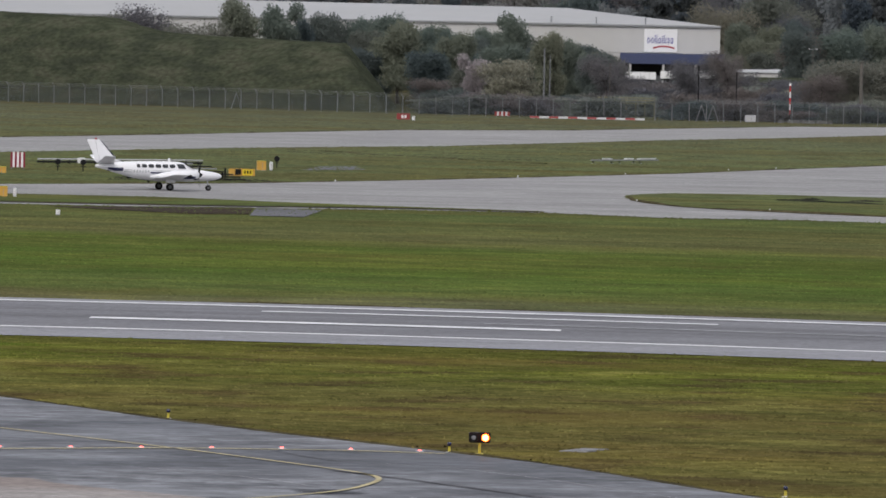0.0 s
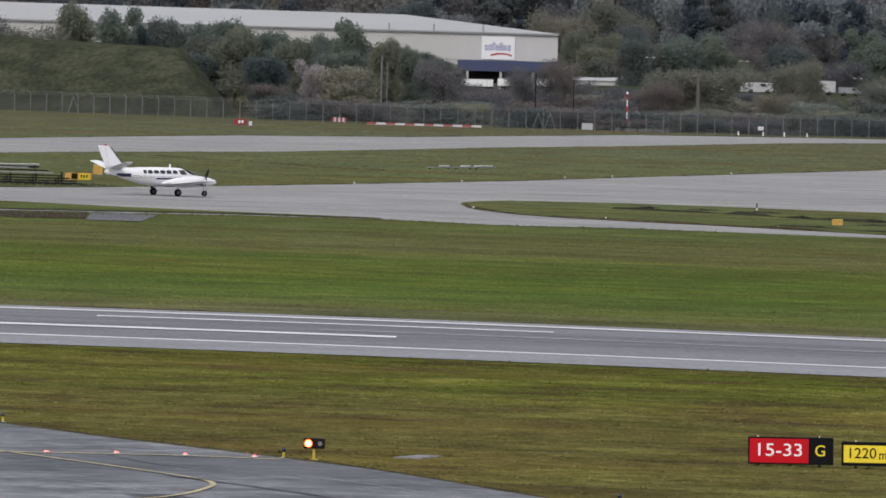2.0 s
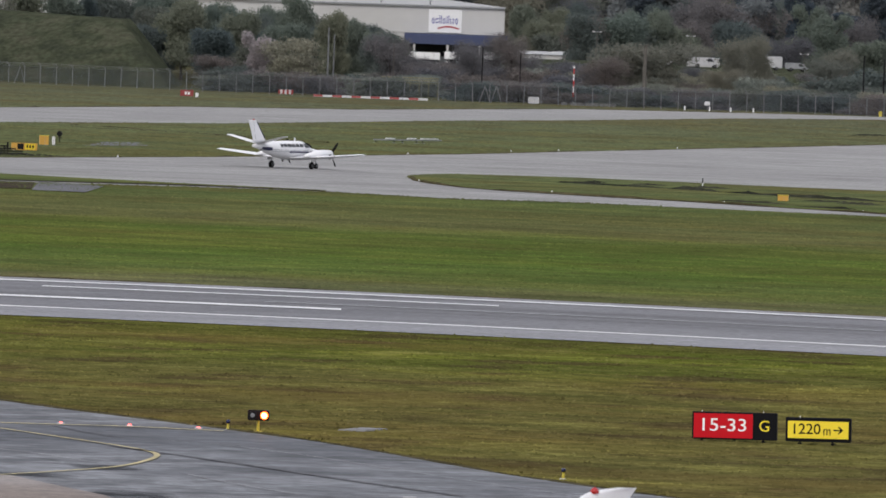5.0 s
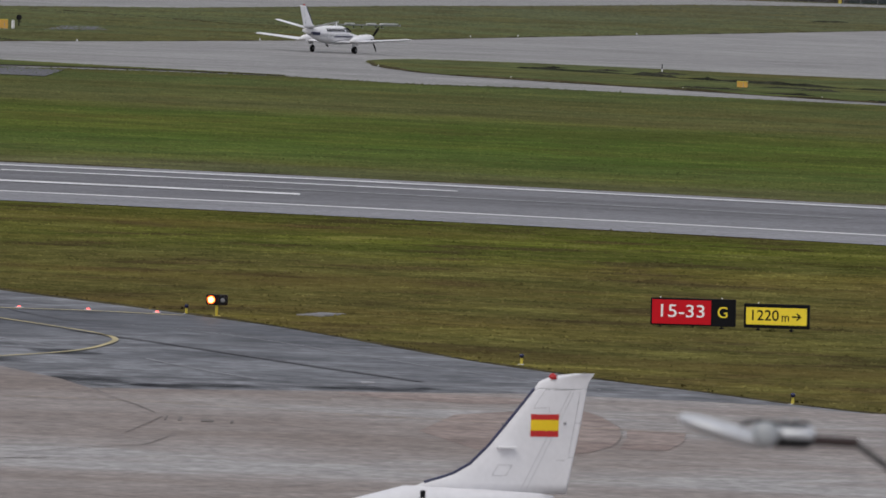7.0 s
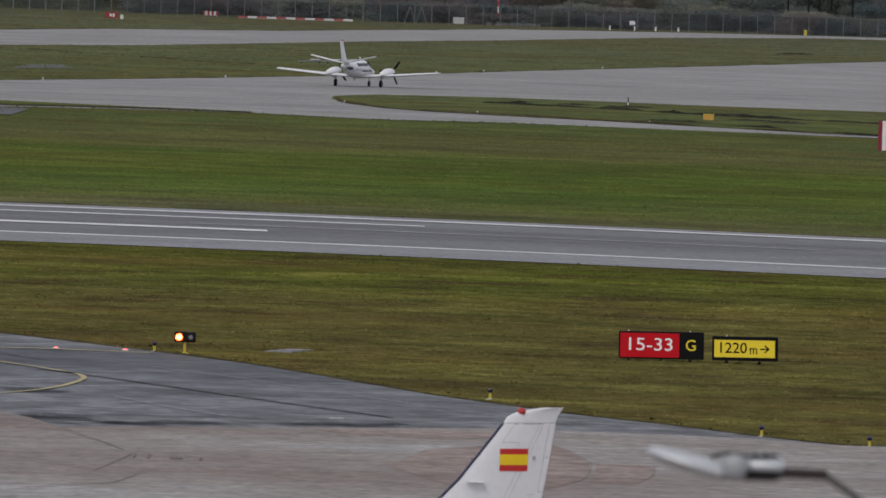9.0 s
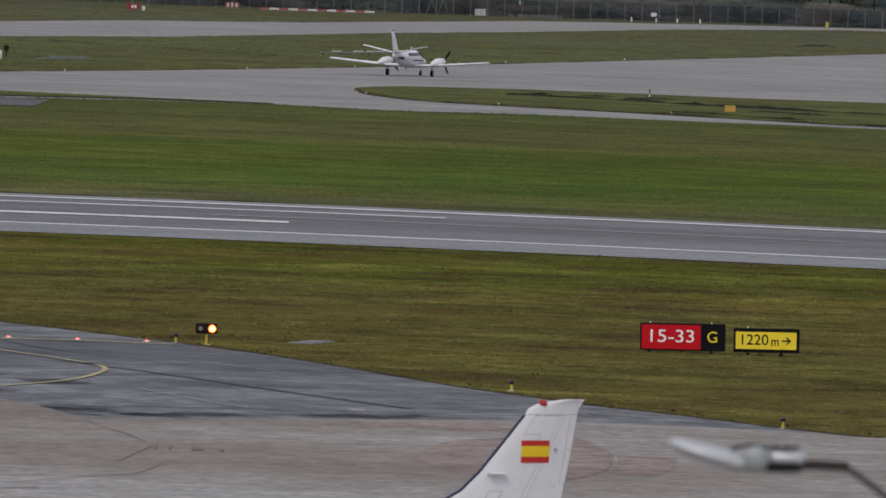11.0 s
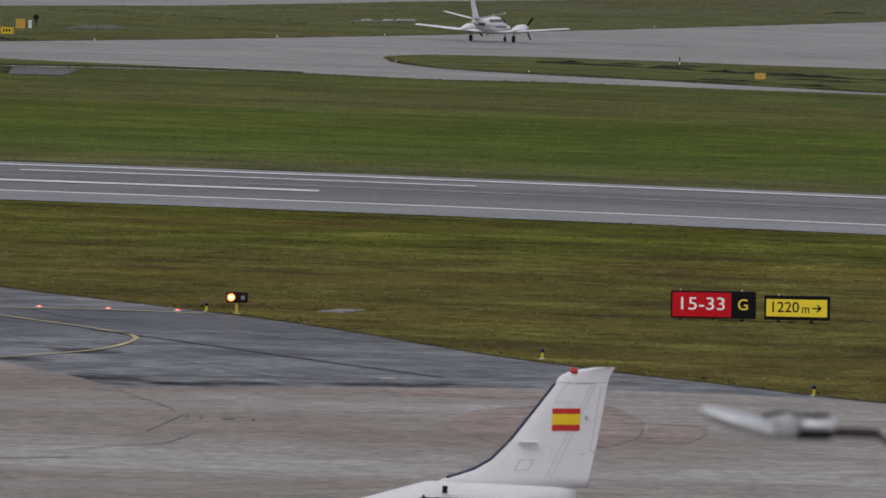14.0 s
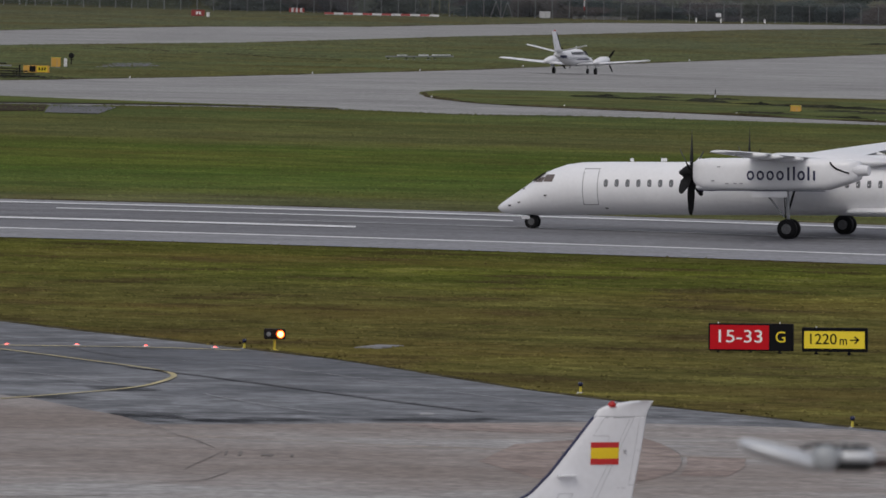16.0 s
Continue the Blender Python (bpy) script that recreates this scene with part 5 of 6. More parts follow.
    for s in (1, -1):
        tp = part("tailplane", loft([foil((0.95, s * 0.15, 1.98), 2.9, 0.07), foil((-0.5, s * 1.4, 2.0), 2.2, 0.06), foil((-1.7, s * 2.5, 2.02), 1.5, 0.06)]), M["dull_white"], p, "white swept tailplane", True)
        bm = rod((0.97, s * 0.15, 1.98), (-1.7, s * 2.5, 2.02), 0.055, n=8)
        part("boot", bm, M["matt_black"], tp, "black leading-edge boot")
        part("elevator", loft([foil((-2.3, s * 1.0, 2.02), 0.8, 0.07), foil((-3.0, s * 2.45, 2.06), 0.75, 0.06)]), M["white"], tp)
        part("hinge_block", box((0.2, s * 0.46, 2.2), (0.1, 0.05, 0.16)), M["matt_black"], body)
        part("hinge_block", box((0.2, s * 0.48, 1.78), (0.1, 0.05, 0.26)), M["matt_black"], body)
        for k in range(5):
            part("vent_slot", side_patch(half, 0.55 + 0.02 * k, 0.6 + 0.02 * k, 1.5 + k * 0.13, 1.56 + k * 0.13, s, 0.01, 1, 1), M["matt_black"], body)
        part("gear_leg", rod((5.2, s * 2.2, 0.75), (5.2, s * 2.2, 0.25), 0.07), M["steel"], p)
        wheel(p, "main_wheel", (5.2, s * 2.2, 0.3), 0.3, 0.35)
    part("whip_antenna", rod((3.3, 0, 1.6), (3.0, 0, 1.98), 0.012, n=5), M["matt_black"], body)
    wing_pair("wing", p, [(0.4, 6.6, 2.5, 0.55), (2.5, 6.4, 2.1, 0.62), (8.6, 6.0, 1.0, 0.95)], 0.15, M["dull_white"])
    for s in (1, -1):
        part("nacelle", lathe([(8.6, 0.2), (8.2, 0.36), (6.2, 0.42), (4.6, 0.2)], "x", 18, at=(0, s * 2.4, 0.8)), M["dull_white"], p, "", True)
    part("gear_leg", rod((11.2, 0, 0.6), (11.25, 0, 0.2), 0.05), M["steel"], p)
    wheel(p, "nose_wheel", (11.25, 0, 0.22), 0.22, 0.16)
    return p


build_parked()


# ---- near things ----
def build_street_lamp():
    p = thing("street_lamp", pose(4.35, 66, 0), "grey street lamp with a long curved arm", "street lamp")
    part("pole", rod((0, 0, 0), (0, 0, 10.9), 0.11, 0.07, 14), M["grey"], p)
    part("base_plate", box((0, 0, 0.03), (0.4, 0.4, 0.06)), M["steel"], p)
    bm = bmesh.new()
    pts = [(0, 0, 10.85), (-0.35, 0, 11.12), (-0.75, 0, 11.34), (-1.07, 0, 11.50), (-1.25, 0, 11.63), (-1.395, 0, 11.725)]
    for a, b in zip(pts, pts[1:]):
        rod(a, b, 0.024, n=10, bm=bm)
    part("arm", bm, M["arm_grey"], p, "thin dark grey curved arm")
    part("spigot", rod((-1.38, 0, 11.73), (-1.68, 0, 11.735), 0.034, n=12), M["arm"], p, "dark rusty spigot")
    head = part("lamp_head", loft([[(x, w * math.cos(a), z + h * math.sin(a)) for a in (i * math.pi / 10 for i in range(20))]
                                   for x, z, w, h in ((-2.02, 11.715, 0.10, 0.050), (-2.10, 11.733, 0.15, 0.060), (-2.28, 11.778, 0.16, 0.064), (-2.42, 11.815, 0.14, 0.056), (-2.50, 11.836, 0.11, 0.046), (-2.54, 11.846, 0.06, 0.026), (-2.55, 11.848, 0.02, 0.008))]),
                M["lamp_grey"], p, "silvery lamp tongue", True)
    part("bowl", lathe([(-0.15, 0.02), (-0.14, 0.075), (-0.10, 0.088), (0.10, 0.088), (0.14, 0.075)], "y", 24, at=(-1.985, 0, 11.765)), M["bowl"], head, "grey lamp bowl", True)
    part("canister", loft([[(x, r * 1.15 * math.cos(a), 11.772 + r * math.sin(a)) for a in (i * math.pi / 10 for i in range(20))] for x, r in ((-1.66, 0.025), (-1.69, 0.056), (-1.74, 0.064), (-1.86, 0.064), (-1.92, 0.05))]), M["lamp_grey"], head, "pale rear canister", True)
    part("gear_tray", loft([[(x, 0.11 * math.cos(a), 11.718 + h * math.sin(a)) for a in (i * math.pi / 8 for i in range(16))] for x, h in ((-1.68, 0.02), (-1.72, 0.040), (-1.90, 0.040), (-2.06, 0.022), (-2.10, 0.008))]), M["matt_black"], head, "dark underside")
    bm = bmesh.new()
    seam = [(-1.70, -0.06, 11.842), (-1.80, -0.07, 11.838), (-1.90, -0.08, 11.838), (-1.97, -0.08, 11.852), (-2.03, -0.09, 11.856), (-2.09, -0.10, 11.846), (-2.15, -0.10, 11.822)]
    for a, b in zip(seam, seam[1:]):
        rod(a, b, 0.012, n=6, bm=bm)
    part("lid_seam", bm, M["matt_black"], head, "dark lid seam")
    for x in (-1.86, -1.79):
        part("clip", rod((x, -0.05, 11.84), (x, -0.05, 11.885), 0.014, n=8), M["grey"], head)


build_street_lamp()


def framed_sign(name, m, w, h, label, panels, legs):
    s = thing(name, m, label, "sign", "taxiway guidance signs")
    part("housing", box((0, 0.12, 0.13 + h / 2), (w, 0.24, h), bevel=0.015), M["sign_black"], s, "black sign housing")
    for x0, x1, k, pad in panels:
        part("face", box(((x0 + x1) / 2, -0.005, 0.13 + h / 2), (x1 - x0, 0.03, h - 2 * pad)), M[k], s, k.split("_")[0] + " sign face")
    for x in legs:
        part("leg", rod((x, 0.12, 0), (x, 0.12, 0.15), 0.035, n=8), M["matt_black"], s)
        part("foot", box((x, 0.12, 0.07), (0.12, 0.2, 0.05)), M["sign_black"], s)
    for x in legs[::2]:
        part("lifting_eye", rod((x, 0.12, 0.13 + h), (x, 0.12, 0.18 + h), 0.02, n=6), M["text"], s)
    return s


SGN = pose(0, 0, 0, 90)
sign = framed_sign("holding_position_sign", pose(9.97, 352.6, -0.06, 0, -0.9, -9), 2.96, 0.95, "red and black illuminated runway sign reading 15-33 G", [(-1.42, 0.64, "red_face", 0.055)], (-1.15, 0.0, 1.0))
words("15-33", 0.42, M["white_face"], "lettering", sign, Matrix.Translation((-0.40, -0.026, 0.615)) @ SGN @ Matrix.Diagonal((1.24, 1.04, 1, 1)), "white number 15-33")
words("G", 0.38, M["yellow_face"], "lettering", sign, Matrix.Translation((1.05, -0.012, 0.605)) @ SGN, "yellow letter G")
sign = framed_sign("distance_sign", pose(12.86, 352.1, -0.02, 0, -0.9, -9), 2.28, 0.84, "yellow distance sign with black frame reading 1220m", [(-1.06, 1.06, "yellow_face", 0.12)], (-0.65, 0.5))
words("1220", 0.36, M["sign_black"], "lettering", sign, Matrix.Translation((-0.43, -0.026, 0.56)) @ SGN @ Matrix.Diagonal((1.02, 1, 1, 1)), "black number 1220")
words("m", 0.34, M["sign_black"], "lettering", sign, Matrix.Translation((0.31, -0.026, 0.515)) @ SGN @ Matrix.Diagonal((0.78, 0.95, 1, 1)), "small black letter m")
bm = box((0.70, -0.024, 0.55), (0.32, 0.012, 0.045))
for f in (1, -1):
    box((0.78, -0.024, 0.55 + f * 0.055), (0.20, 0.012, 0.045), bm, turn=pose(0, 0, 0, 0, f * 40))
part("arrow", bm, M["sign_black"], sign, "black arrow")


def build_edge_light(m, tall=0.36):
    e = thing("taxiway_edge_light", m, "blue edge light on a yellow stand at the grass edge", "airfield light", "taxiway edge lights")
    part("base", lathe([(0.03, 0.045), (0.05, 0.05), (tall * 0.55, 0.04), (tall * 0.62, 0.055)], "z", 12), M["lemon"], e, "yellow stand")
    part("foot", lathe([(0, 0.12), (0.025, 0.12), (0.04, 0.05)], "z", 12), M["barrier_white"], e, "dusty white foot")
    part("lens", lathe([(tall * 0.62, 0.06), (tall * 0.8, 0.075), (tall * 0.95, 0.065), (tall, 0.02)], "z", 12), M["blue_lens"], e, "dark blue lens", True)
    return e


first = build_edge_light(pose(3.72, 320.8, 0))
for x, y in ((11.62, 302.4), (14.62, 297.9), (-18.3, 371.2), (-7.5, 347.9), (19.6, 293.6)):
    copy_thing(first, pose(x, y, 0))


def build_guard_light():
    """Two amber lamps side by side, both always lit; an added shutter disc hides them in turn to imitate the flashing.
    """
    g = thing("runway_guard_light", pose(-6.45, 347.0, 0), "black twin guard light flashing amber by turns on a yellow post", "airfield light")
    part("post", rod((0, 0, 0), (0, 0, 0.42), 0.05, n=10), M["lemon"], g, "yellow post")
    part("base", lathe([(0, 0.15), (0.04, 0.13)], "z", 12), M["lemon"], g)
    part("housing", box((0, 0, 0.58), (0.74, 0.22, 0.36), bevel=0.03), M["matt_black"], g, "black housing")
    for x in (-0.2, 0.2):
        lamp = part("lamp", lathe([(-0.19, 0.135), (-0.12, 0.14)], "y", 16, at=(x, 0, 0.58)), M["amber"], g, "lit amber lamp")
        part("bulb", lathe([(-0.2, 0.095), (-0.185, 0.105)], "y", 16, at=(x, 0, 0.58)), M["bulb"], lamp, "bright yellow-white core")
    # added disc, no real part: stands in for the lamp that is off
    shutter = part("shutter", lathe([(-0.235, 0.15), (-0.215, 0.155)], "y", 20), M["matt_black"], g, "added dark disc that hides a lit lamp between flashes")
    part("lens", lathe([(-0.25, 0.02), (-0.245, 0.075), (-0.23, 0.08)], "y", 16), M["mock_lens"], shutter, "grey mock lens on the added disc")
    shutter.matrix_basis = pose(-0.2, 0, 0.58)
    return shutter


guard_blink_disc = build_guard_light()
first = None
for i in range(9):
    x = -8.5 - 2.365 * i
    y = 347.9 - max(0, i - 2) * 0.85
    if first is None:
        first = thing("stop_bar_light", pose(x, y, 0.02), "small red light set flush in the asphalt", "airfield light", "stop bar lights")
        part("rim", lathe([(0, 0.14), (0.03, 0.12)], "z", 12), M["steel"], first)
        part("lens", lathe([(0.03, 0.07), (0.055, 0.05), (0.06, 0.01)], "z", 10), M["red_lamp"], first, "glowing red lens")
    else:
        copy_thing(first, pose(x, y, 0.02))
drain = thing("drain_cover", pose(-2.9, 351.6, 0, 0, 0, -18), "pale concrete drain cover flush in the grass", "drain cover")
part("slab", box((0, 0, 0.01), (1.0, 2.6, 0.05), bevel=0.02), M["far_concrete"], drain)
part("lid", box((0.05, 0, 0.04), (0.62, 1.5, 0.02)), M["shoulder"], drain)


# ---- far airfield furniture ----
def cabinet(name, m, w, d, h, key, label, category, group=""):
    c = thing(name, m, label, category, group)
    part("body", box((0, 0, h / 2 + 0.06), (w, d, h), bevel=0.02), M[key], c)
    part("plinth", box((0, 0, 0.03), (w * 0.9, d * 0.9, 0.08)), M["grey"], c)
    part("lid", box((0, 0, h + 0.08), (w * 1.04, d * 1.04, 0.06), bevel=0.01), M["lemon" if key == "orange" else key], c)
    part("door_seam", box((w * 0.1, -d / 2 - 0.004, h * 0.5), (0.03, 0.012, h * 0.8)), M["grey"], c)
    return c


def lettered(c, w, z, key, d):
    for i in range(3):
        part("lettering_bar", box((-w * 0.3 + i * w * 0.25, -d / 2 - 0.014, z), (w * 0.16, 0.012, 0.3)), M[key], c, "unreadable lettering bar")


c = thing("taxiway_sign", pose(-37.8, 889, 0, 0, 0, 12), "yellow and orange taxiway sign with a black panel", "sign")
part("body", box((0, 0, 0.36), (2.3, 0.25, 0.62), bevel=0.02), M["orange"], c)
part("black_panel", box((-0.35, -0.13, 0.38), (0.55, 0.02, 0.5)), M["matt_black"], c)
part("yellow_panel", box((0.5, -0.13, 0.36), (0.9, 0.02, 0.5)), M["yellow"], c)
for i in range(3):
    part("lettering_bar", box((0.25 + i * 0.25, -0.145, 0.38), (0.14, 0.012, 0.26)), M["matt_black"], c, "unreadable lettering bar")
for x in (-0.9, 0.9):
    part("leg", box((x, 0, 0.05), (0.1, 0.2, 0.1)), M["grey"], c)
cabinet("equipment_box", pose(-37.4, 921, 0, 0, 0, 10), 0.8, 0.6, 0.8, "orange", "orange equipment box on the grass", "box")
cabinet("equipment_box", pose(-36.6, 923, 0), 0.28, 0.28, 0.7, "dull_white", "small white marker box", "box")
cabinet("equipment_box", pose(25.15, 780, 0, 0, 0, -6), 0.80, 0.6, 0.42, "orange", "orange equipment box in the grass island", "box")
cabinet("equipment_box", pose(-51.2, 775.5, 0), 0.7, 0.5, 0.75, "orange", "orange equipment box by the drain", "box")
cabinet("equipment_box", pose(-50.3, 775.8, 0), 0.22, 0.3, 0.6, "dull_white", "small white marker box", "box")
cabinet("marker_box", pose(-43.3, 715, 0), 0.3, 0.3, 0.28, "dull_white", "small white marker in the grass", "marker")
cabinet("utility_cabinet", pose(10.4, 1409, 0), 1.5, 0.8, 0.85, "dull_white", "white utility cabinet by the fence", "cabinet")
cabinet("utility_cabinet", pose(34.2, 1399, 0.7), 0.75, 0.1, 0.45, "dull_white", "small white notice on the fence", "cabinet")
cabinet("yellow_hydrant", pose(57.8, 1393, 0), 0.4, 0.4, 0.7, "lemon", "yellow hydrant box by the fence", "hydrant")

# a dark fan or sensor on a stand
s = thing("wind_sensor", pose(-36.7, 939, 0), "dark sensor on a short stand", "sensor")
part("stand", rod((0, 0, 0), (0, 0, 0.65), 0.05, n=8), M["matt_black"], s)
part("crossbar", box((0, 0, 0.45), (0.5, 0.06, 0.06)), M["matt_black"], s)
part("drum", lathe([(-0.15, 0.26), (0.15, 0.26)], "y", 16, at=(0, 0, 0.82)), M["matt_black"], s)


def build_board(m, w, h, bands, label, colours=("maroon", "text")):
    b = thing("marker_board", m, label, "marker board", "striped marker boards")
    k = w / bands
    for i in range(bands):
        part("stripe", box((-w / 2 + k * (i + 0.5), 0, 0.15 + h / 2), (k * 0.998, 0.12, h)), M[colours[i % 2]], b, "red stripe" if i % 2 == 0 else "white stripe")
    for x in (-w * 0.4, w * 0.4):
        part("leg", rod((x, 0.12, 0), (x, 0.12, h * 0.7), 0.05, n=8), M["grey"], b)
    return b


build_board(pose(-58.4, 904, 0, 0, 0, 6), 1.3, 1.35, 7, "red and white striped marker board on grass")
build_board(pose(35.05, 688, 0, 0, 0, -8), 2.7, 2.0, 10, "tall red and white striped board beside the grass")
cabinet("equipment_box", pose(-58.3, 880, 0), 0.9, 0.5, 0.5, "orange", "yellow box before the striped board", "box")


def build_antenna(m, length, label):
    """A long low aerial on short legs with white covers."""
    a = thing("antenna_array", m, label, "antenna")
    part("beam", box((length / 2, 0, 0.34), (length, 0.14, 0.12)), M["grey"], a)
    for i, (u, v) in enumerate(((0.18, 0.3), (0.5, 0.62), (0.70, 0.95))):
        part("cover", box((length * (u + v) / 2, 0, 0.46), (length * (v - u), 0.3, 0.12), bevel=0.02), M["line"], a, "white cover")
    for u in (0.03, 0.3, 0.42, 0.63, 0.72):
        part("leg", rod((length * u, 0, 0), (length * u, 0, 0.3), 0.05, n=8), M["matt_black"], a)
        part("foot", box((length * u, 0, 0.02), (0.3, 0.3, 0.06)), M["grey"], a)


build_antenna(pose(-8.2, 1003, 0, 0, 0, 55), 11.5, "long low antenna with white covers on short legs")
# dismantled light frames stacked beside the taxiway
r = thing("rail_stack", pose(0, 0, 0), "stack of long dark steel rails lying beside the taxiway", "rails")
for k, (y, z, x1, key) in enumerate(((863.5, 0.16, -36.4, "matt_black"), (865.5, 0.34, -36.9, "spoil"), (867.5, 0.52, -37.6, "matt_black"), (869.5, 0.70, -38.4, "spoil"), (871.5, 0.90, -39.2, "grey"), (873.5, 1.06, -39.7, "matt_black"), (876, 1.22, -41.5, "grey"))):
    part("rail", box(((x1 - 46.5 - k * 0.3) / 2, y, z), (x1 + 46.5 + k * 0.3, 0.5, 0.11), bevel=0.02), M[key], r, "pale worn rail" if key == "grey" else "dark rail")
for k in range(4):
    x = -45.5 + k * 2.2
    for y, h in ((864, 0.12), (867, 0.46), (870, 0.64), (873, 0.98)):
        part("prop", box((x + 0.4 * (y - 864) * 0.1, y, h / 2), (0.14, 0.3, h)), M["matt_black"], r)
sheet([(-48, 860), (-44, 859), (-37.5, 862), (-33.5, 865), (-34, 870), (-38, 878), (-44, 882), (-48, 876)], 0.03, "wet_verge", M["spoil"], "dark wet soil beside the taxiway")
f = thing("light_bar", pose(0, 0, 0), "long low light bar with a white cover beside the taxiway", "rail")
part("top_rail", rod((-58.5, 934, 0.45), (-43.8, 944, 0.45), 0.07, n=6), M["barrier_white"], f, "pale top rail")
part("low_rail", rod((-58.5, 933.5, 0.22), (-43.8, 943.5, 0.22), 0.09, n=6), M["matt_black"], f, "dark lower rail")
part("cover", box((-54.6, 936, 0.36), (0.7, 0.5, 0.5), bevel=0.03), M["dull_white"], f, "white cover")
for k in range(7):
    part("support", box((-58 + k * 2.3, 934.4 + k * 1.56, 0.19), (0.12, 0.14, 0.42)), M["matt_black"], f)
copy_thing(s, pose(-54.4, 897, 0))
copy_thing(s, pose(-52.2, 897.5, 0))
paint_line("rut", [(-40, 1042), (-33, 1032), (-22, 1023), (-13, 1014)], 1.6, M["dark_ground"], bpy.data.objects["ground"], "dark rut in the grass", 0.03)
# dark spoil heap and ruts
for nm, x, y, w, turn in (("spoil", 48.5, 1192, 6.4, 60), ("spoil", 20.5, 822, 2.6, 20), ("spoil", 28.5, 782, 3.2, -20), ("spoil", 11.3, 830, 1.6, 0), ("spoil", 15.6, 826, 2.4, 10), ("spoil", 19.0, 814, 3.4, -35),
                           ("spoil", 23.2, 806, 1.8, -30), ("spoil", 31, 776, 3, -30), ("spoil", 22.5, 770, 5, -40), ("spoil", 28, 758, 5, -50), ("spoil", 35, 742, 5, -50)):
    h = thing("cable_heap", pose(x, y, 0, 0, 0, turn), "low heap of dark cable and soil on grass", "heap")
    bm = bmesh.new()
    rows = []
    for i in range(19):
        u = i / 18
        half_width = 0.1 + 0.75 * math.sin(math.pi * u) * (0.7 + 0.5 * noise.noise(Vector((u * 9, x, 0))))
        tall = 0.02 + 0.26 * math.sin(math.pi * u) * (0.6 + 0.9 * abs(noise.noise(Vector((u * 7, y, 3)))))
        rows.append([bm.verts.new(((u - 0.5) * w * 1.7, k * half_width, tall * (1 - k * k) - 0.01)) for k in (-1, -0.6, -0.2, 0.2, 0.6, 1)])
    for p0, p1 in zip(rows, rows[1:]):
        for i in range(5):
            bm.faces.new((p0[i], p1[i], p1[i + 1], p0[i + 1]))
    part("spoil", bm, M["spoil"], h)
p = thing("marker_post", pose(20.2, 832, 0), "thin black and white marker post", "post")
part("foot", rod((0, 0, 0), (0, 0, 0.28), 0.06, n=8), M["line"], p, "white foot")
part("shaft", rod((0, 0, 0.28), (0, 0, 0.7), 0.04, n=8), M["matt_black"], p)

# red sign at the back taxiway
c = thing("runway_sign", pose(-36.0, 1347, 0, 0, 0, 12), "small red sign with white unreadable letters", "sign")
part("body", box((0, 0, 0.5), (1.75, 0.25, 0.8), bevel=0.02), M["barrier_red"], c)
for x in (-0.15, 0.25):
    part("lettering_bar", box((x, -0.135, 0.5), (0.28, 0.02, 0.38)), M["text"], c, "white lettering bar")
for x in (-0.6, 0.6):
    part("leg", box((x, 0, 0.06), (0.1, 0.2, 0.12)), M["grey"], c)
cabinet("equipment_box", pose(-34.6, 1345, 0), 0.4, 0.4, 0.5, "dull_white", "small white box beside a red sign", "box")

# red and white barriers
first = None
for i in range(12):
    red = i % 2 == 0
    b = thing("barrier_block", pose(-19.4 + i * 1.32, 1404 - 0.2 * i, 0, 0, 0, -8), ("red" if red else "white") + " plastic barrier block in a row", "barrier", "row of barriers")
    part("block", loft([[(-0.64, -0.25, 0), (-0.64, -0.16, 0.3), (-0.64, 0.16, 0.3), (-0.64, 0.25, 0)], [(0.64, -0.25, 0), (0.64, -0.16, 0.3), (0.64, 0.16, 0.3), (0.64, 0.25, 0)]]), M["barrier_red" if red else "barrier_white"], b)
    part("foot", box((0, 0, 0.02), (1.1, 0.6, 0.05)), M["grey"], b)
build_board(pose(-24.0, 1411, 0, 0, 0, -6), 2.1, 0.6, 7, "low red and white striped board before the fence", ("barrier_red", "barrier_white"))


def build_mast():
    m = thing("obstacle_mast", pose(15.9, 1414, 0), "slim red and white banded mast", "mast")
    for i in range(6):
        part("band", rod((0, 0, i * 0.85), (0, 0, (i + 1) * 0.85), 0.12 - i * 0.008, n=10), M["text" if i % 2 == 0 else "red"], m, "white band" if i % 2 == 0 else "red band")
    part("lamp", lathe([(5.1, 0.13), (5.3, 0.14), (5.45, 0.04)], "z", 10), M["text"], m)


build_mast()
for i, (x, w) in enumerate(((14.6, 0.8), (16.4, 1.8), (18.4, 1.9), (20.6, 2.2))):
    b = thing("kerb_block", pose(x, 1405 - i * 0.3, 0), "grey concrete block lying on the grass", "block", "concrete blocks by the fence")
    part("block", box((0, 0, 0.2), (w, 0.6, 0.42), bevel=0.04), M["far_concrete"], b)
    part("lifting_loop", rod((0, 0, 0.4), (0, 0, 0.5), 0.04, n=6), M["grey"], b)
first = None
for x in (29.6, 33.0, 35.9, 39.0):
    if first is None:
        first = thing("marker_post", pose(x - 9.6 + 11, 1393, 0), "short white marker post before the fence", "post", "white marker posts")
        part("shaft", box((0, 0, 0.3), (0.2, 0.12, 0.6), bevel=0.02), M["text"], first)
        part("cap", box((0, 0, 0.62), (0.22, 0.14, 0.05)), M["grey"], first)
    else:
        copy_thing(first, pose(x + 1.4, 1393, 0))
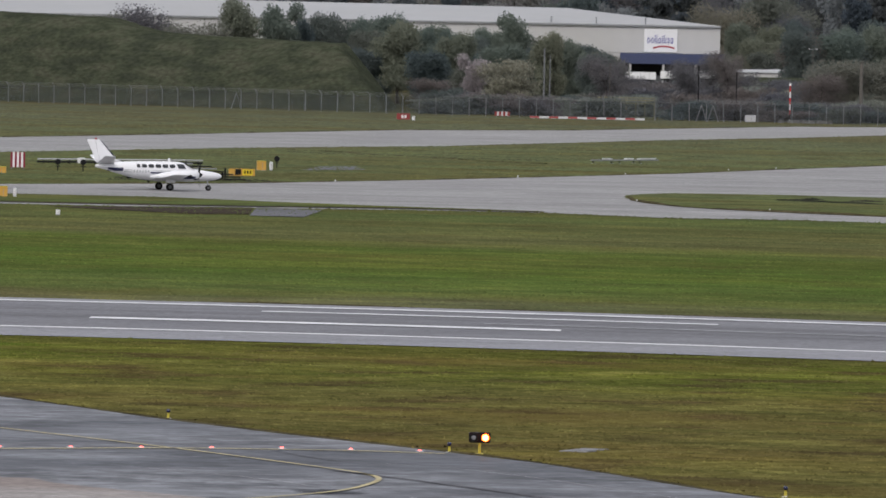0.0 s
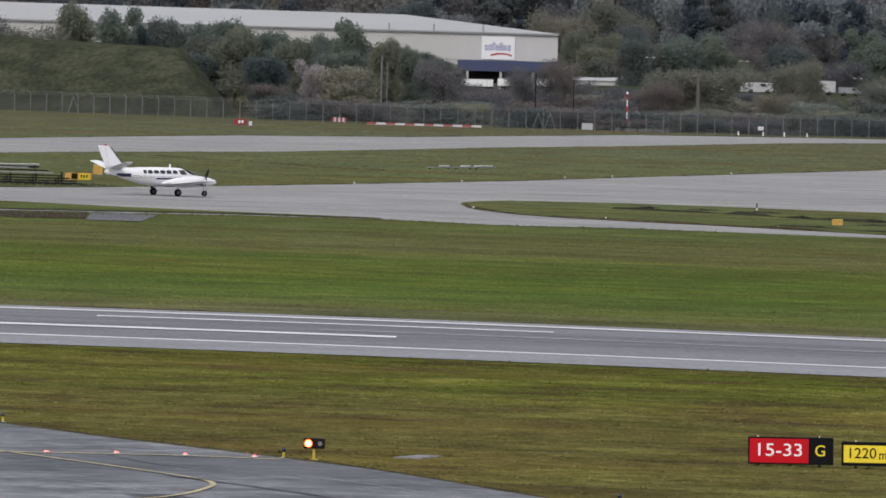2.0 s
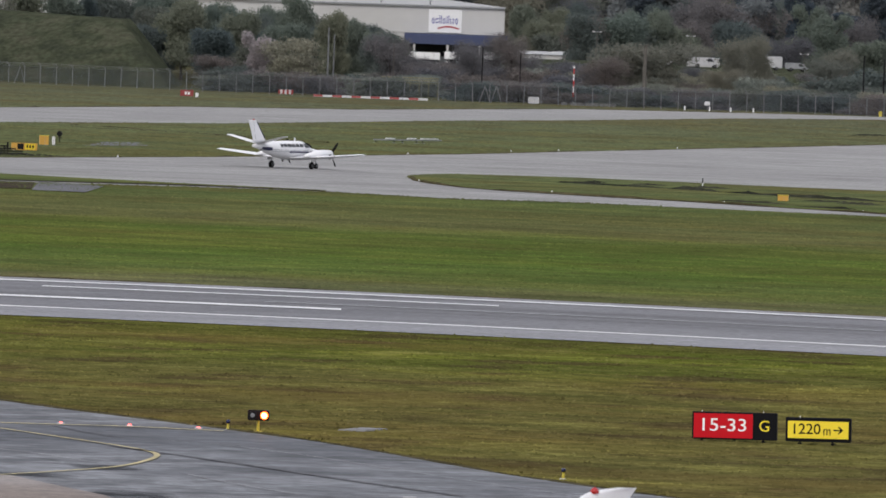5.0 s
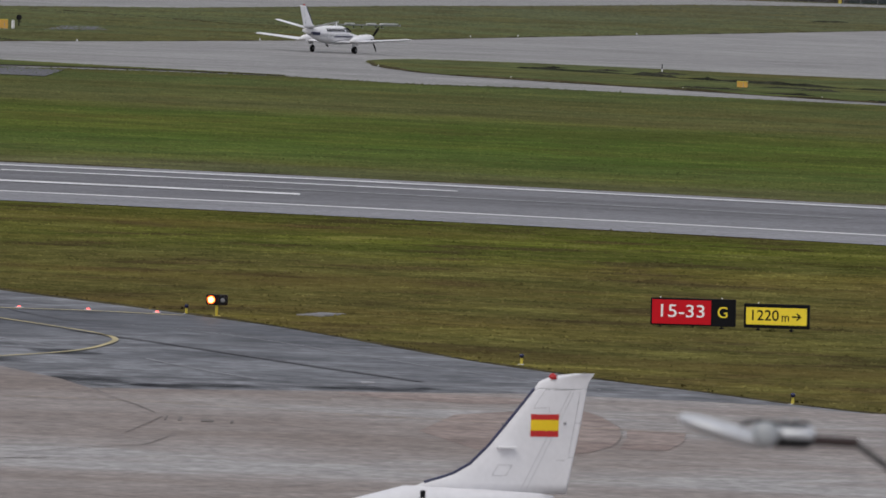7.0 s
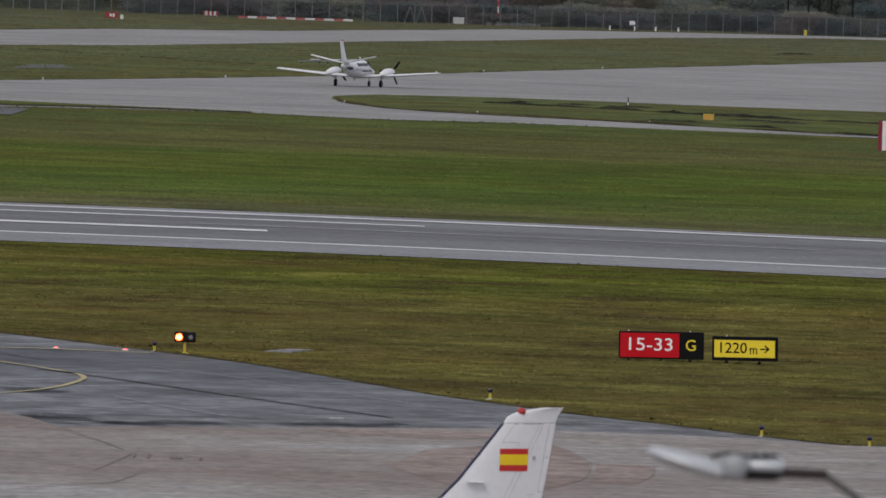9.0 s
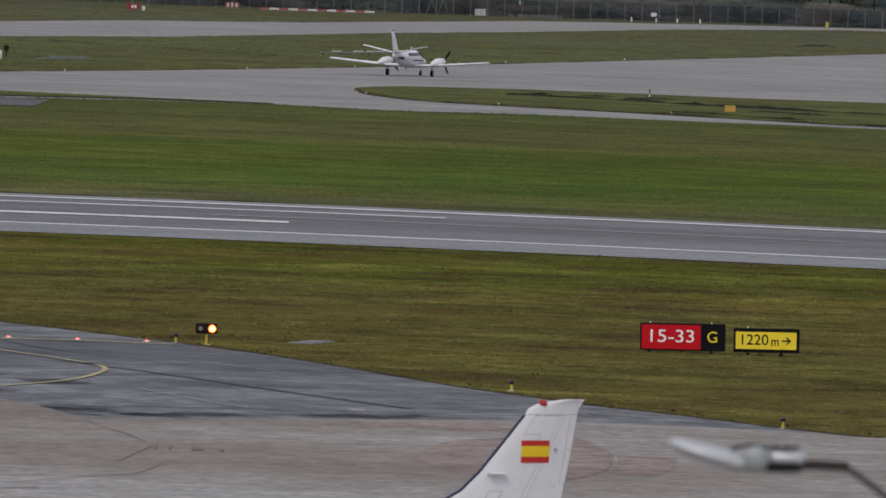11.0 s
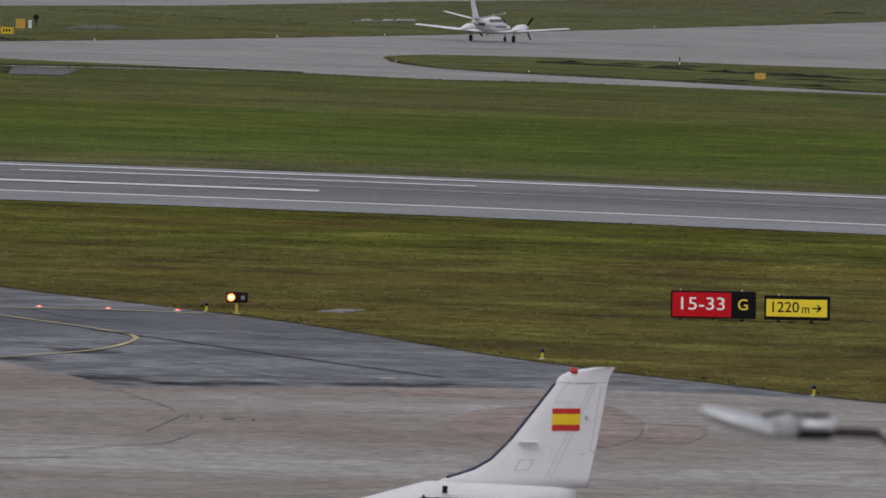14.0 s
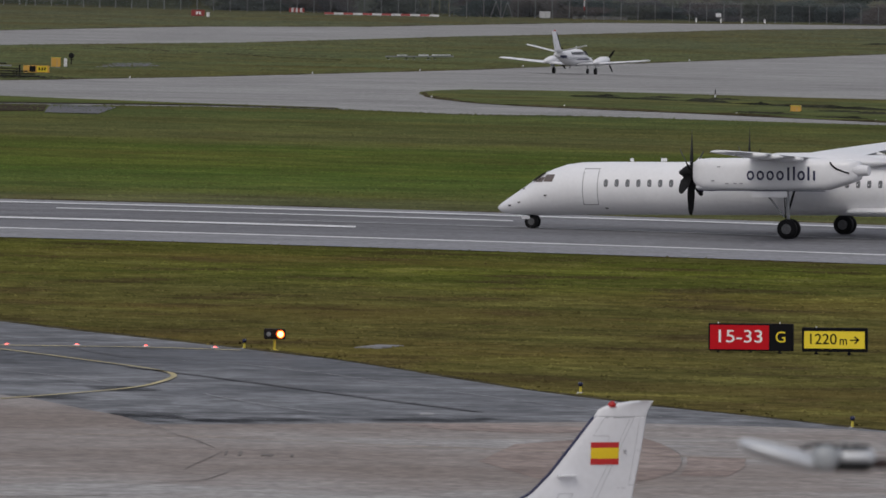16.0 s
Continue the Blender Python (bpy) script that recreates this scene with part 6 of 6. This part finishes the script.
# small white edge markers of the taxiways
first = None
for x, y in ((-4.5, 938), (5.2, 975), (9.9, 990), (22.4, 1034), (-14, 912), (7.4, 781), (20.2, 764), (30, 748), (-29, 871), (-2.9, 808)):
    if first is None:
        first = thing("taxiway_marker", pose(x, y, 0), "small pale taxiway edge marker", "marker", "far taxiway markers")
        part("base", lathe([(0, 0.12), (0.05, 0.10), (0.08, 0.05)], "z", 10), M["grey"], first)
        part("lens", lathe([(0.08, 0.05), (0.16, 0.06), (0.2, 0.02)], "z", 10), M["line"], first)
    else:
        copy_thing(first, pose(x, y, 0))


# ---- beyond the fence ----
def pole(name, x, y, h, r, key, label, arm=False):
    p = thing(name, pose(x, y, 0), label, "pole")
    part("shaft", rod((0, 0, 0), (0, 0, h), r, r * 0.8, 8), M[key], p)
    part("cap", box((0, 0, h), (r * 2.2, r * 2.2, 0.08)), M[key], p)
    if arm:
        part("lamp_arm", box((0, 0, h + 0.1), (1.4, 0.08, 0.08)), M["grey"], p)
        for s in (-0.6, 0.6):
            part("floodlight", box((s, -0.1, h + 0.12), (0.36, 0.3, 0.2), bevel=0.03), M["barrier_white"], p, "white floodlight")
    return p


pole("utility_pole", -18.8, 1450, 9.4, 0.13, "post", "grey pole rising from scrub")
pole("utility_pole", -18.0, 1452, 8.4, 0.10, "post", "grey pole rising from scrub")
pole("utility_pole", -9.4, 1445, 7.6, 0.06, "wood", "thin dark pole in scrub")
pole("utility_pole", 26.3, 1445, 8.4, 0.30, "wood", "stout weathered timber pole")
pole("utility_pole", 3.2, 1440, 7.4, 0.10, "matt_black", "dark pole before the warehouse")
pole("utility_pole", 8.6, 1442, 6.6, 0.08, "matt_black", "dark thin pole in scrub")
for x, h in ((57.6, 8.0), (60.5, 7.6), (62.0, 6.0), (63.8, 8.2), (66.8, 8.0)):
    pole("dark_post", x, 1450, h, 0.14, "matt_black", "dark upright post behind the fence")
pole("floodlight_pole", 22.5, 1680, 9.2, 0.07, "wood", "pole with twin white floodlights", True)
pole("floodlight_pole", 38.2, 1690, 9.0, 0.07, "wood", "pole with twin white floodlights", True)
pole("floodlight_pole", 57.5, 1700, 6.6, 0.07, "wood", "pole with twin white floodlights", True)
g = thing("handrail", pose(-11.0, 1446, 1.6), "faded yellow pipe handrail in the scrub", "handrail")
for z in (0.35, 0.75, 1.1):
    part("rail", rod((0, 0, z), (8.0, 0, z - 0.0), 0.05, n=6), M["rail"], g)
for k in range(7):
    part("upright", rod((k * 8.0 / 6, 0, -1.6), (k * 8.0 / 6, 0, 1.12), 0.05, n=6), M["rail"], g)


def build_van(m, l, h, key, label, name="van"):
    v = thing(name, m, label, "vehicle")
    prof = [(-l / 2, 0.4), (-l / 2, h), (l * 0.2, h), (l * 0.33, h * 0.62), (l / 2, h * 0.52), (l / 2, 0.4)]
    bm = loft([[(x, -0.9, z) for x, z in prof], [(x, 0.9, z) for x, z in prof]])
    bmesh.ops.bevel(bm, geom=list(bm.edges), offset=0.06, segments=2, affect="EDGES")
    b = part("body", bm, M[key], v)
    for s in (-1, 1):
        q = [(l * 0.05, h * 0.62), (l * 0.05, h * 0.92), (l * 0.19, h * 0.92), (l * 0.29, h * 0.62)]
        part("side_window", loft([[(x, s * 0.9, z) for x, z in q], [(x, s * 0.92, z) for x, z in q]]), M["glass"], b)
        for x in (-l * 0.3, l * 0.32):
            w = wheel(v, "wheel", (x, s * 0.8, 0.33), 0.33, 0.22)
    part("windscreen", loft([[(l * 0.21, -0.7, h * 0.93), (l * 0.21, 0.7, h * 0.93), (l * 0.32, 0.75, h * 0.66), (l * 0.32, -0.75, h * 0.66)],
                             [(l * 0.225, -0.7, h * 0.945), (l * 0.225, 0.7, h * 0.945), (l * 0.335, 0.75, h * 0.67), (l * 0.335, -0.75, h * 0.67)]]), M["glass"], b)


def build_trailer(x, y, z, l, h, turn):
    t = thing("box_trailer", pose(x, y, z, 0, 0, turn), "white box trailer parked beyond the scrub", "trailer", "white trailers")
    b = part("body", box((0, 0, 0.9 + h / 2), (l, 2.4, h), bevel=0.05), M["text"], t)
    part("chassis", box((0, 0, 0.75), (l * 0.95, 1.2, 0.25)), M["matt_black"], t)
    part("roof_edge", box((0, 0, 0.92 + h), (l * 0.99, 2.3, 0.06)), M["grey"], b)
    for k in range(3):
        part("side_rib", box((-l * 0.3 + k * l * 0.3, -1.21, 0.9 + h / 2), (0.08, 0.03, h * 0.96)), M["barrier_white"], b)
    for u in (-0.34, -0.22, 0.3):
        for f in (-1, 1):
            wheel(t, "wheel", (u * l, f * 1.0, 0.42), 0.42, 0.26)
    part("landing_leg", box((l * 0.36, 0, 0.4), (0.15, 1.6, 0.8)), M["grey"], t)


for x, z, l, h, turn in ((-6.5, 1.75, 5.6, 1.3, 3), (0.2, 1.95, 6.0, 1.35, -2), (6.9, 2.15, 5.8, 1.4, 4), (13.2, 2.4, 5.4, 1.5, 0), (19.4, 2.6, 5.6, 1.4, -4)):
    build_trailer(x, 1842, z, l, h, turn)
dock = bmesh.new()
loft([[(-16, 1820, 0), (-16, 1836, 1.46), (-16, 1849, 1.46), (-16, 1852, 0)], [(26, 1820, 0), (26, 1836, 2.81), (26, 1849, 2.81), (26, 1852, 0)]], dock)
tagged(mesh_ob("yard", dock, M["bank"]), "raised lorry yard above a grass slope", kind="structure")
for i in range(15):
    plant(("bush", "brush", "brush")[i % 3], -15 + i * 2.8, 1786 + (i % 4) * 5, 3.4 + 0.05 * i, 6.5)
terrace = sheet([(10, 1640), (110, 1640), (110, 1760), (10, 1760)], 0.05, "car_park", M["far_concrete"], "raised asphalt car park behind scrub")
embank = bmesh.new()
loft([[(8, 1648, 0), (8, 1656, 3.9), (8, 1775, 3.9), (8, 1790, 0)], [(112, 1648, 0), (112, 1656, 3.9), (112, 1775, 3.9), (112, 1790, 0)]], embank)
tagged(mesh_ob("embankment", embank, M["bank"]), "overgrown embankment below the car park", kind="structure")
build_van(pose(51, 1690, 3.9, 0, 0, 187), 4.9, 2.3, "barrier_white", "white panel van parked behind scrub")
build_van(pose(55.6, 1680, 3.9, 0, 0, 10), 3.6, 1.4, "grey", "grey car parked behind scrub", "car")
build_van(pose(40.8, 1690, 3.9, 0, 0, 5), 4.6, 1.7, "barrier_white", "white van parked among trees")
build_van(pose(33.0, 1692, 3.9, 0, 0, 170), 4.6, 1.9, "dull_white", "white van parked among trees")
build_van(pose(28.0, 1695, 3.9, 0, 0, 20), 4.0, 1.5, "barrier_white", "white car parked among trees", "car")


# ---- apron slabs: the pieces of the setting, last ----
apron = sheet([(-140, 326), (-21.2, 322.8), (-20.2, 322.6), (-19.3, 319.7), (-18, 317.5), (-16.3, 315.2), (-14.4, 312.6), (-13.2, 310.4), (-12.1, 306.9), (-11.0, 303.4), (-10.1, 300.7), (-9.15, 296.2), (-6.5, 297.2), (-2.1, 299.6), (1.5, 301.1), (3.7, 302.4), (8.4, 301.8), (11.3, 301.0), (13.0, 299.0), (15.0, 296.8), (60, 266), (160, 212), (160, -300), (-140, -300)], 0.03, "apron", M["concrete"], "old concrete apron of large stained slabs")


def build_slabs():
    w, d, gap = 6.1, 7.6, 0.0012
    meshes = []
    for k in range(3):
        bm = box((0, 0, -0.03), (w - gap, d - gap, 0.06))
        me = bpy.data.meshes.new("slab")
        bm.to_mesh(me)
        bm.free()
        me.materials.append(M["concrete"])
        meshes.append(me)
    rr = random.Random(5)
    for i in range(-4, 5):
        for j in range(0, 9):
            x, y = i * w + 1.0 + 0.35 * j * 0, 233 + j * d
            y0 = 301.0 if x > 0 else 297 if x > -8 else 294
            if y + d / 2 > y0 - max(0, (x - 10)) * 1.0:
                continue
            s = new("slab", rr.choice(meshes))
            s.parent = apron
            s.matrix_basis = pose(x, y, 0.075 + rr.uniform(-0.001, 0.001), 0, 0, 0)


build_slabs()
for pts, wd in (([(-9.16, 296.0), (-8.73, 293.4), (-8.1, 289.6), (-7.51, 286.9), (-6.86, 283.0)], 0.07), ([(-7.4, 272.5), (-6.93, 277.6), (-6.61, 281.4)], 0.07), ([(-9.89, 261.5), (-8.81, 263.7), (-7.71, 265.7), (-6.81, 267.1), (-6.2, 271.3)], 0.10),
                ([(-4.22, 282.0), (-3.1, 278.8), (-1.85, 277.0), (1.0, 275)], 0.08), ([(-6.74, 246.0), (-4.63, 248.7), (-3.19, 250.6), (-1.66, 253.5)], 0.10), ([(-10.64, 252.1), (-9.99, 249.9), (-10.52, 249.5)], 0.09),
                ([(5.25, 292.7), (5.71, 289.7), (6.12, 284.4), (6.07, 279.8), (5.78, 275.3), (5.06, 271.4)], 0.03), ([(7.93, 283.0), (7.76, 278.5), (7.2, 273.8)], 0.025), ([(-4.0, 298.2), (-2.0, 293), (0, 288.6), (1.2, 286)], 0.03),
                ([(6.2, 279.6), (8.6, 281.0), (12, 281.4)], 0.06), ([(9.4, 290), (12, 284), (14, 279)], 0.04), ([(-20, 257), (-13, 257.6), (-8.97, 259.6)], 0.3)):
    paint_line("sealed_crack", pts, wd * 0.55, M["crack"], apron, "dark sealed crack", 0.09)
paint_line("faded_line", [(-13, 289), (-8.67, 288.8), (-4.57, 287.7), (-1.93, 286.1), (4, 284), (10, 282)], 0.10, M["old_yellow"], apron, "faded yellow line", 0.09)
for pts in ([(4.6, 293.5), (5.25, 292.7), (5.71, 289.7), (6.12, 284.4), (6.07, 279.8), (5.78, 275.3), (5.06, 271.4), (4.57, 270.4), (2, 271), (0.5, 279), (1.5, 288)], [(6.3, 283.4), (7.93, 283.0), (7.76, 278.5), (7.2, 273.8), (5.9, 273.5), (6.2, 279)],
            [(-2.0, 298.0), (1, 299.2), (4, 298.5), (5, 296), (2, 294.5), (-0.5, 295.5)]):
    sheet(pts, 0.084, "concrete_patch", M["pink"], "reddish patch of older concrete")
for x, y, w, d in ((-6.1, 280.4, 0.10, 2.2), (-6.5, 280.6, 0.06, 2.0), (-5.34, 279.9, 0.34, 1.0), (3.2, 284, 0.8, 1.2), (-4.66, 279.8, 0.08, 1.2)):
    part("patch", box((x, y, 0.08), (w, d, 0.02)), M["crack"], apron, "dark repair patch")


def build_tufts():
    """Blades of grass in clumps, along the paving's edges."""
    rr = random.Random(8)
    edge = [(-40, 421), (-25.6, 388.5), (-18.3, 371), (-13.7, 361), (-7.8, 349.5), (-4.3, 342), (-1.5, 334), (1.8, 323.2), (3.75, 318.6), (6.1, 313.2), (9.0, 308), (11.5, 302.8), (13.2, 299.8), (15.1, 297.4), (24, 290)]

    def edge_y(x):
        for (x0, y0), (x1, y1) in zip(edge, edge[1:]):
            if x0 <= x <= x1:
                return y0 + (y1 - y0) * (x - x0) / (x1 - x0)
        return edge[-1][1]

    verts, faces = [], []

    def clump(x, y, h):
        for _ in range(3):
            a, r = rr.uniform(0, 3.14), rr.uniform(0.03, 0.10)
            cx, cy = x + rr.uniform(-0.1, 0.1), y + rr.uniform(-0.1, 0.1)
            dx, dy = math.cos(a) * r, math.sin(a) * r
            k = len(verts)
            verts.extend(((cx - dx, cy - dy, 0), (cx + dx, cy + dy, 0), (cx + rr.uniform(-0.08, 0.08), cy + rr.uniform(-0.08, 0.08), h * rr.uniform(0.6, 1.2))))
            faces.append((k, k + 1, k + 2))

    for _ in range(320):
        x = rr.uniform(-38, 23)
        if noise.noise(Vector((x * 0.8, 0, 0))) < -0.1:
            continue
        clump(x, edge_y(x) + 0.1 + abs(rr.gauss(0, 1.1)), rr.uniform(0.03, 0.09))
    me = bpy.data.meshes.new("grass_tufts")
    me.from_pydata(verts, [], faces)
    me.materials.append(M["tuft"])
    tagged(new("grass_tufts", me), "short olive-green grass tufts along the paving", "grass", kind="stuff")


build_tufts()


def turf_lip(points, tall, label, z=0.0, thick=0.25, key="turf_soil"):
    """A raised ragged edge of turf and soil along the side of a paving."""
    bm = bmesh.new()
    prev = None
    for (x0, y0), (x1, y1) in zip(points, points[1:]):
        k = max(1, int(math.hypot(x1 - x0, y1 - y0) / 1.6))
        side = Vector((-(y1 - y0), x1 - x0, 0)).normalized() * thick
        for i in range(k):
            x, y = x0 + (x1 - x0) * i / k, y0 + (y1 - y0) * i / k
            h = tall * max(0.15, 0.75 + 1.3 * noise.noise(Vector((x * 0.22, y * 0.22, 4))) + 0.5 * noise.noise(Vector((x, y, 1))))
            row = [bm.verts.new(q) for q in ((x - side.x, y - side.y, z), (x - side.x * 0.3, y - side.y * 0.3, z + h), (x + side.x * 0.4, y + side.y * 0.4, z + h * 0.9), (x + side.x, y + side.y, z))]
            if prev:
                for j in range(3):
                    bm.faces.new((prev[j], row[j], row[j + 1], prev[j + 1]))
            prev = row
    return tagged(mesh_ob("turf_edge", bm, M[key]), label, kind="structure")


turf_lip([(-90, 815), (-55, 829), (-37, 853), (-22, 888), (-11.6, 917), (0, 950), (12, 994), (24, 1036), (49, 1124), (100, 1300)], 0.09, "dark turf edge behind the taxiway")
turf_lip([(-40, 421.3), (-25.6, 388.8), (-18.3, 370.6), (-13.7, 360.4), (-7.8, 348.9), (-4.3, 341.4), (-1.5, 333.4), (1.8, 323.1), (3.75, 318.5), (6.1, 313.1), (9.0, 308.1), (11.5, 302.9), (13.2, 300), (15.1, 297.7), (24, 290.5)], 0.05, "ragged brown turf edge of the near taxiway", 0.0, 0.35)
turf_lip([(x, runway_edge(x) + 45.3) for x in range(-60, 61, 5)], 0.07, "dark turf edge behind the runway")
turf_lip([(-3.6, 827), (-3.2, 812), (-2.0, 802), (0.6, 790), (3.5, 783), (9, 775), (17.6, 765), (32, 744), (60, 727), (100, 715)], 0.13, "dark turf edge of the grass tongue", 0.05)
turf_lip([(-73, 1106), (-57, 1158), (-34, 1238), (-13, 1270), (0, 1312), (16, 1362), (39, 1385)], 0.10, "dark turf edge of the back taxiway")
turf_lip([(8.5, 824), (10.2, 822.4), (13.6, 818), (16.7, 815.6), (23.4, 803), (26.3, 798.4), (29.5, 794.3), (44, 779)], 0.20, "low ridge of dark soil on the grass tongue", 0.05, 0.5, "spoil")
turf_lip([(-40, 1057), (-29.5, 1033), (-19.2, 1006.7), (-11.8, 991.6)], 0.09, "thin dark rut across the grass", 0.0, 0.4)


def build_turf():
    """The short turf: low clumps all over the verge, the field and the strips behind it."""
    rng = np.random.default_rng(12)

    def outline(ob):
        return [tuple(v.co[:2]) for v in ob.data.vertices]

    def inside(x, y, poly):
        hit = np.zeros(len(x), bool)
        for (x0, y0), (x1, y1) in zip(poly, poly[1:] + poly[:1]):
            if y0 != y1:
                hit ^= ((y0 > y) != (y1 > y)) & (x < (x1 - x0) * (y - y0) / (y1 - y0) + x0)
        return hit

    line = np.array([runway_edge(v) for v in range(-100, 101)])
    spots = []
    # reach to either side, near and far bound, clumps per square metre, radius, height
    for reach, y0, y1, dense, r, h in ((36, 285, 480, 5.0, 0.10, 0.045), (57, 480, 790, 3.0, 0.13, 0.055), (98, 790, 1400, 1.2, 0.2, 0.05)):
        k = int(2 * reach * (y1 - y0) * dense)
        x, y = rng.uniform(-reach, reach, k), rng.uniform(y0, y1, k)
        ok = (x > -3 - y * 0.069) & (x < 3 + y * 0.053)
        e = np.interp(x, np.arange(-100, 101), line)
        ok &= (y < e - 12.3) | (y > e + 45.1)
        paved = inside(x, y, outline(near_taxi)) | inside(x, y, outline(taxiway_back))
        fork = inside(x, y, outline(taxiway_far))
        for ob in islands:
            fork &= ~inside(x, y, outline(ob))
        ok &= ~(paved | fork)
        x, y = x[ok], y[ok]
        size = rng.gamma(6, 1 / 6, len(x))
        spots.append((x, y, r * rng.uniform(0.5, 1.4, len(x)), h * size))
    x, y, r, h = (np.concatenate(c) for c in zip(*spots))
    count = len(x)
    turn = rng.uniform(0, 2 * math.pi, count)
    co = np.zeros((count, 4, 3), np.float32)
    for i in range(3):
        a = turn + i * 2.094
        co[:, i, 0], co[:, i, 1] = x + r * np.cos(a), y + r * np.sin(a)
    co[:, 3, 0], co[:, 3, 1], co[:, 3, 2] = x + r * rng.uniform(-0.5, 0.5, count), y + r * rng.uniform(-0.5, 0.5, count), h
    co[:, :3, 2] = -0.005
    co[y > 745, :, 2] += 0.03
    base = np.arange(count)[:, None] * 4
    tri = np.concatenate([base + np.array(t) for t in ((0, 1, 3), (1, 2, 3), (2, 0, 3))], axis=1).reshape(-1)
    me = bpy.data.meshes.new("short_turf")
    me.vertices.add(count * 4)
    me.vertices.foreach_set("co", co.reshape(-1))
    me.loops.add(len(tri))
    me.loops.foreach_set("vertex_index", tri.astype(np.int32))
    me.polygons.add(count * 3)
    me.polygons.foreach_set("loop_start", np.arange(0, count * 9, 3, dtype=np.int32))
    me.update(calc_edges=True)
    me.materials.append(M["tuft"])
    tagged(new("short_turf", me), "short mown turf, green and olive with straw tufts", "grass", kind="stuff")


build_turf()


# ---- what moves ----
def motions():
    # seconds, plan place of the main wheels, heading
    rows = [(0, -40.95, 817.0, 15.5), (0.5, -37.72, 822.0, 17.2), (1, -34.49, 824.7, 21.0), (1.5, -31.17, 826.3, 25.7), (2, -28.06, 828.0, 31.3), (2.5, -25.0, 829.0, 37.0), (3, -22.56, 833.0, 42.5), (3.5, -20.21, 839.0, 47.0),
            (6, -10.14, 853.0, 60.0), (6.5, -8.56, 858.5, 61.5), (7, -6.97, 864.0, 63.0), (7.5, -5.48, 868.1, 66.0), (8, -4.13, 876.1, 69.0), (8.5, -3.09, 881.2, 72.0), (9, -2.04, 884.2, 75.0), (11.5, 1.05, 903.5, 74.0),
            (12, 1.64, 906.6, 73.0), (12.5, 2.44, 910.6, 72.0), (13, 3.44, 912.7, 71.5), (13.5, 4.38, 916.7, 71.0), (14, 5.33, 920.8, 71.0), (14.5, 6.48, 924.8, 71.0), (15, 7.57, 927.9, 70.0), (15.5, 8.72, 934.9, 70.0),
            (16, 9.77, 939.0, 70.0)]
    walk(twin, [(t, pose(x, y, 0, 0, 0, h)) for t, x, y, h in rows])
    ticks = [i / 10 for i in range(161)]
    for w, (x, y, z) in zip(twin_wheels, ((0, 2.04, 0.31), (0, -2.04, 0.31), (3.62, 0, 0.24))):
        walk(w, [(t, pose(x, y, z, 0, 62 * t * 10, 0)) for t in ticks])
    for prop, y, phase in zip(twin_props, (2.42, -2.42), (20, 35)):
        walk(prop, [(t, pose(2.24, y, 1.32, phase + 72 * (t - 16) * 10, 0, 0)) for t in ticks])
    ahead = Vector((math.cos(radians(160.5)), math.sin(radians(160.5)), 0))
    path = []
    for k in range(33):
        t = k / 2
        p = Vector((16.4, 480.2, 0)) - ahead * 39.6 * (16 - t)
        path.append((t, pose(p.x, p.y, 0.2, 0, 1.3, 160.5)))
    walk(liner, path)
    beats = [i / 30 for i in range(0, 481)]
    for w, (x, y, z) in zip(liner_wheels, ((-0.22, 4.4, 0.29), (-0.22, -4.4, 0.29), (14.0, 0, 0.46))):
        walk(w, [(t, pose(x, y, z, 0, 77 * (t - 16) * 30, 0)) for t in beats])
    for prop, y in zip(liner_props, (4.4, -4.4)):
        walk(prop, [(t, pose(4.58, y, 2.92, 3 + 22 * (t - 16) * 30, 0, 0)) for t in beats])
    # the guard light: the added disc hides one lit lamp, then the other
    beat, place = [(0, -0.2)], -0.2
    flips = sorted([0.08 + 1.262 * k for k in range(13)] + [0.79 + 1.262 * k for k in range(13)])
    for t in flips:
        if t < 15.95:
            beat += [(t - 0.02, place), (t + 0.02, -place)]
            place = -place
    beat.append((16, place))
    walk(guard_blink_disc, [(t, pose(x, 0, 0.58)) for t, x in beat])


motions()
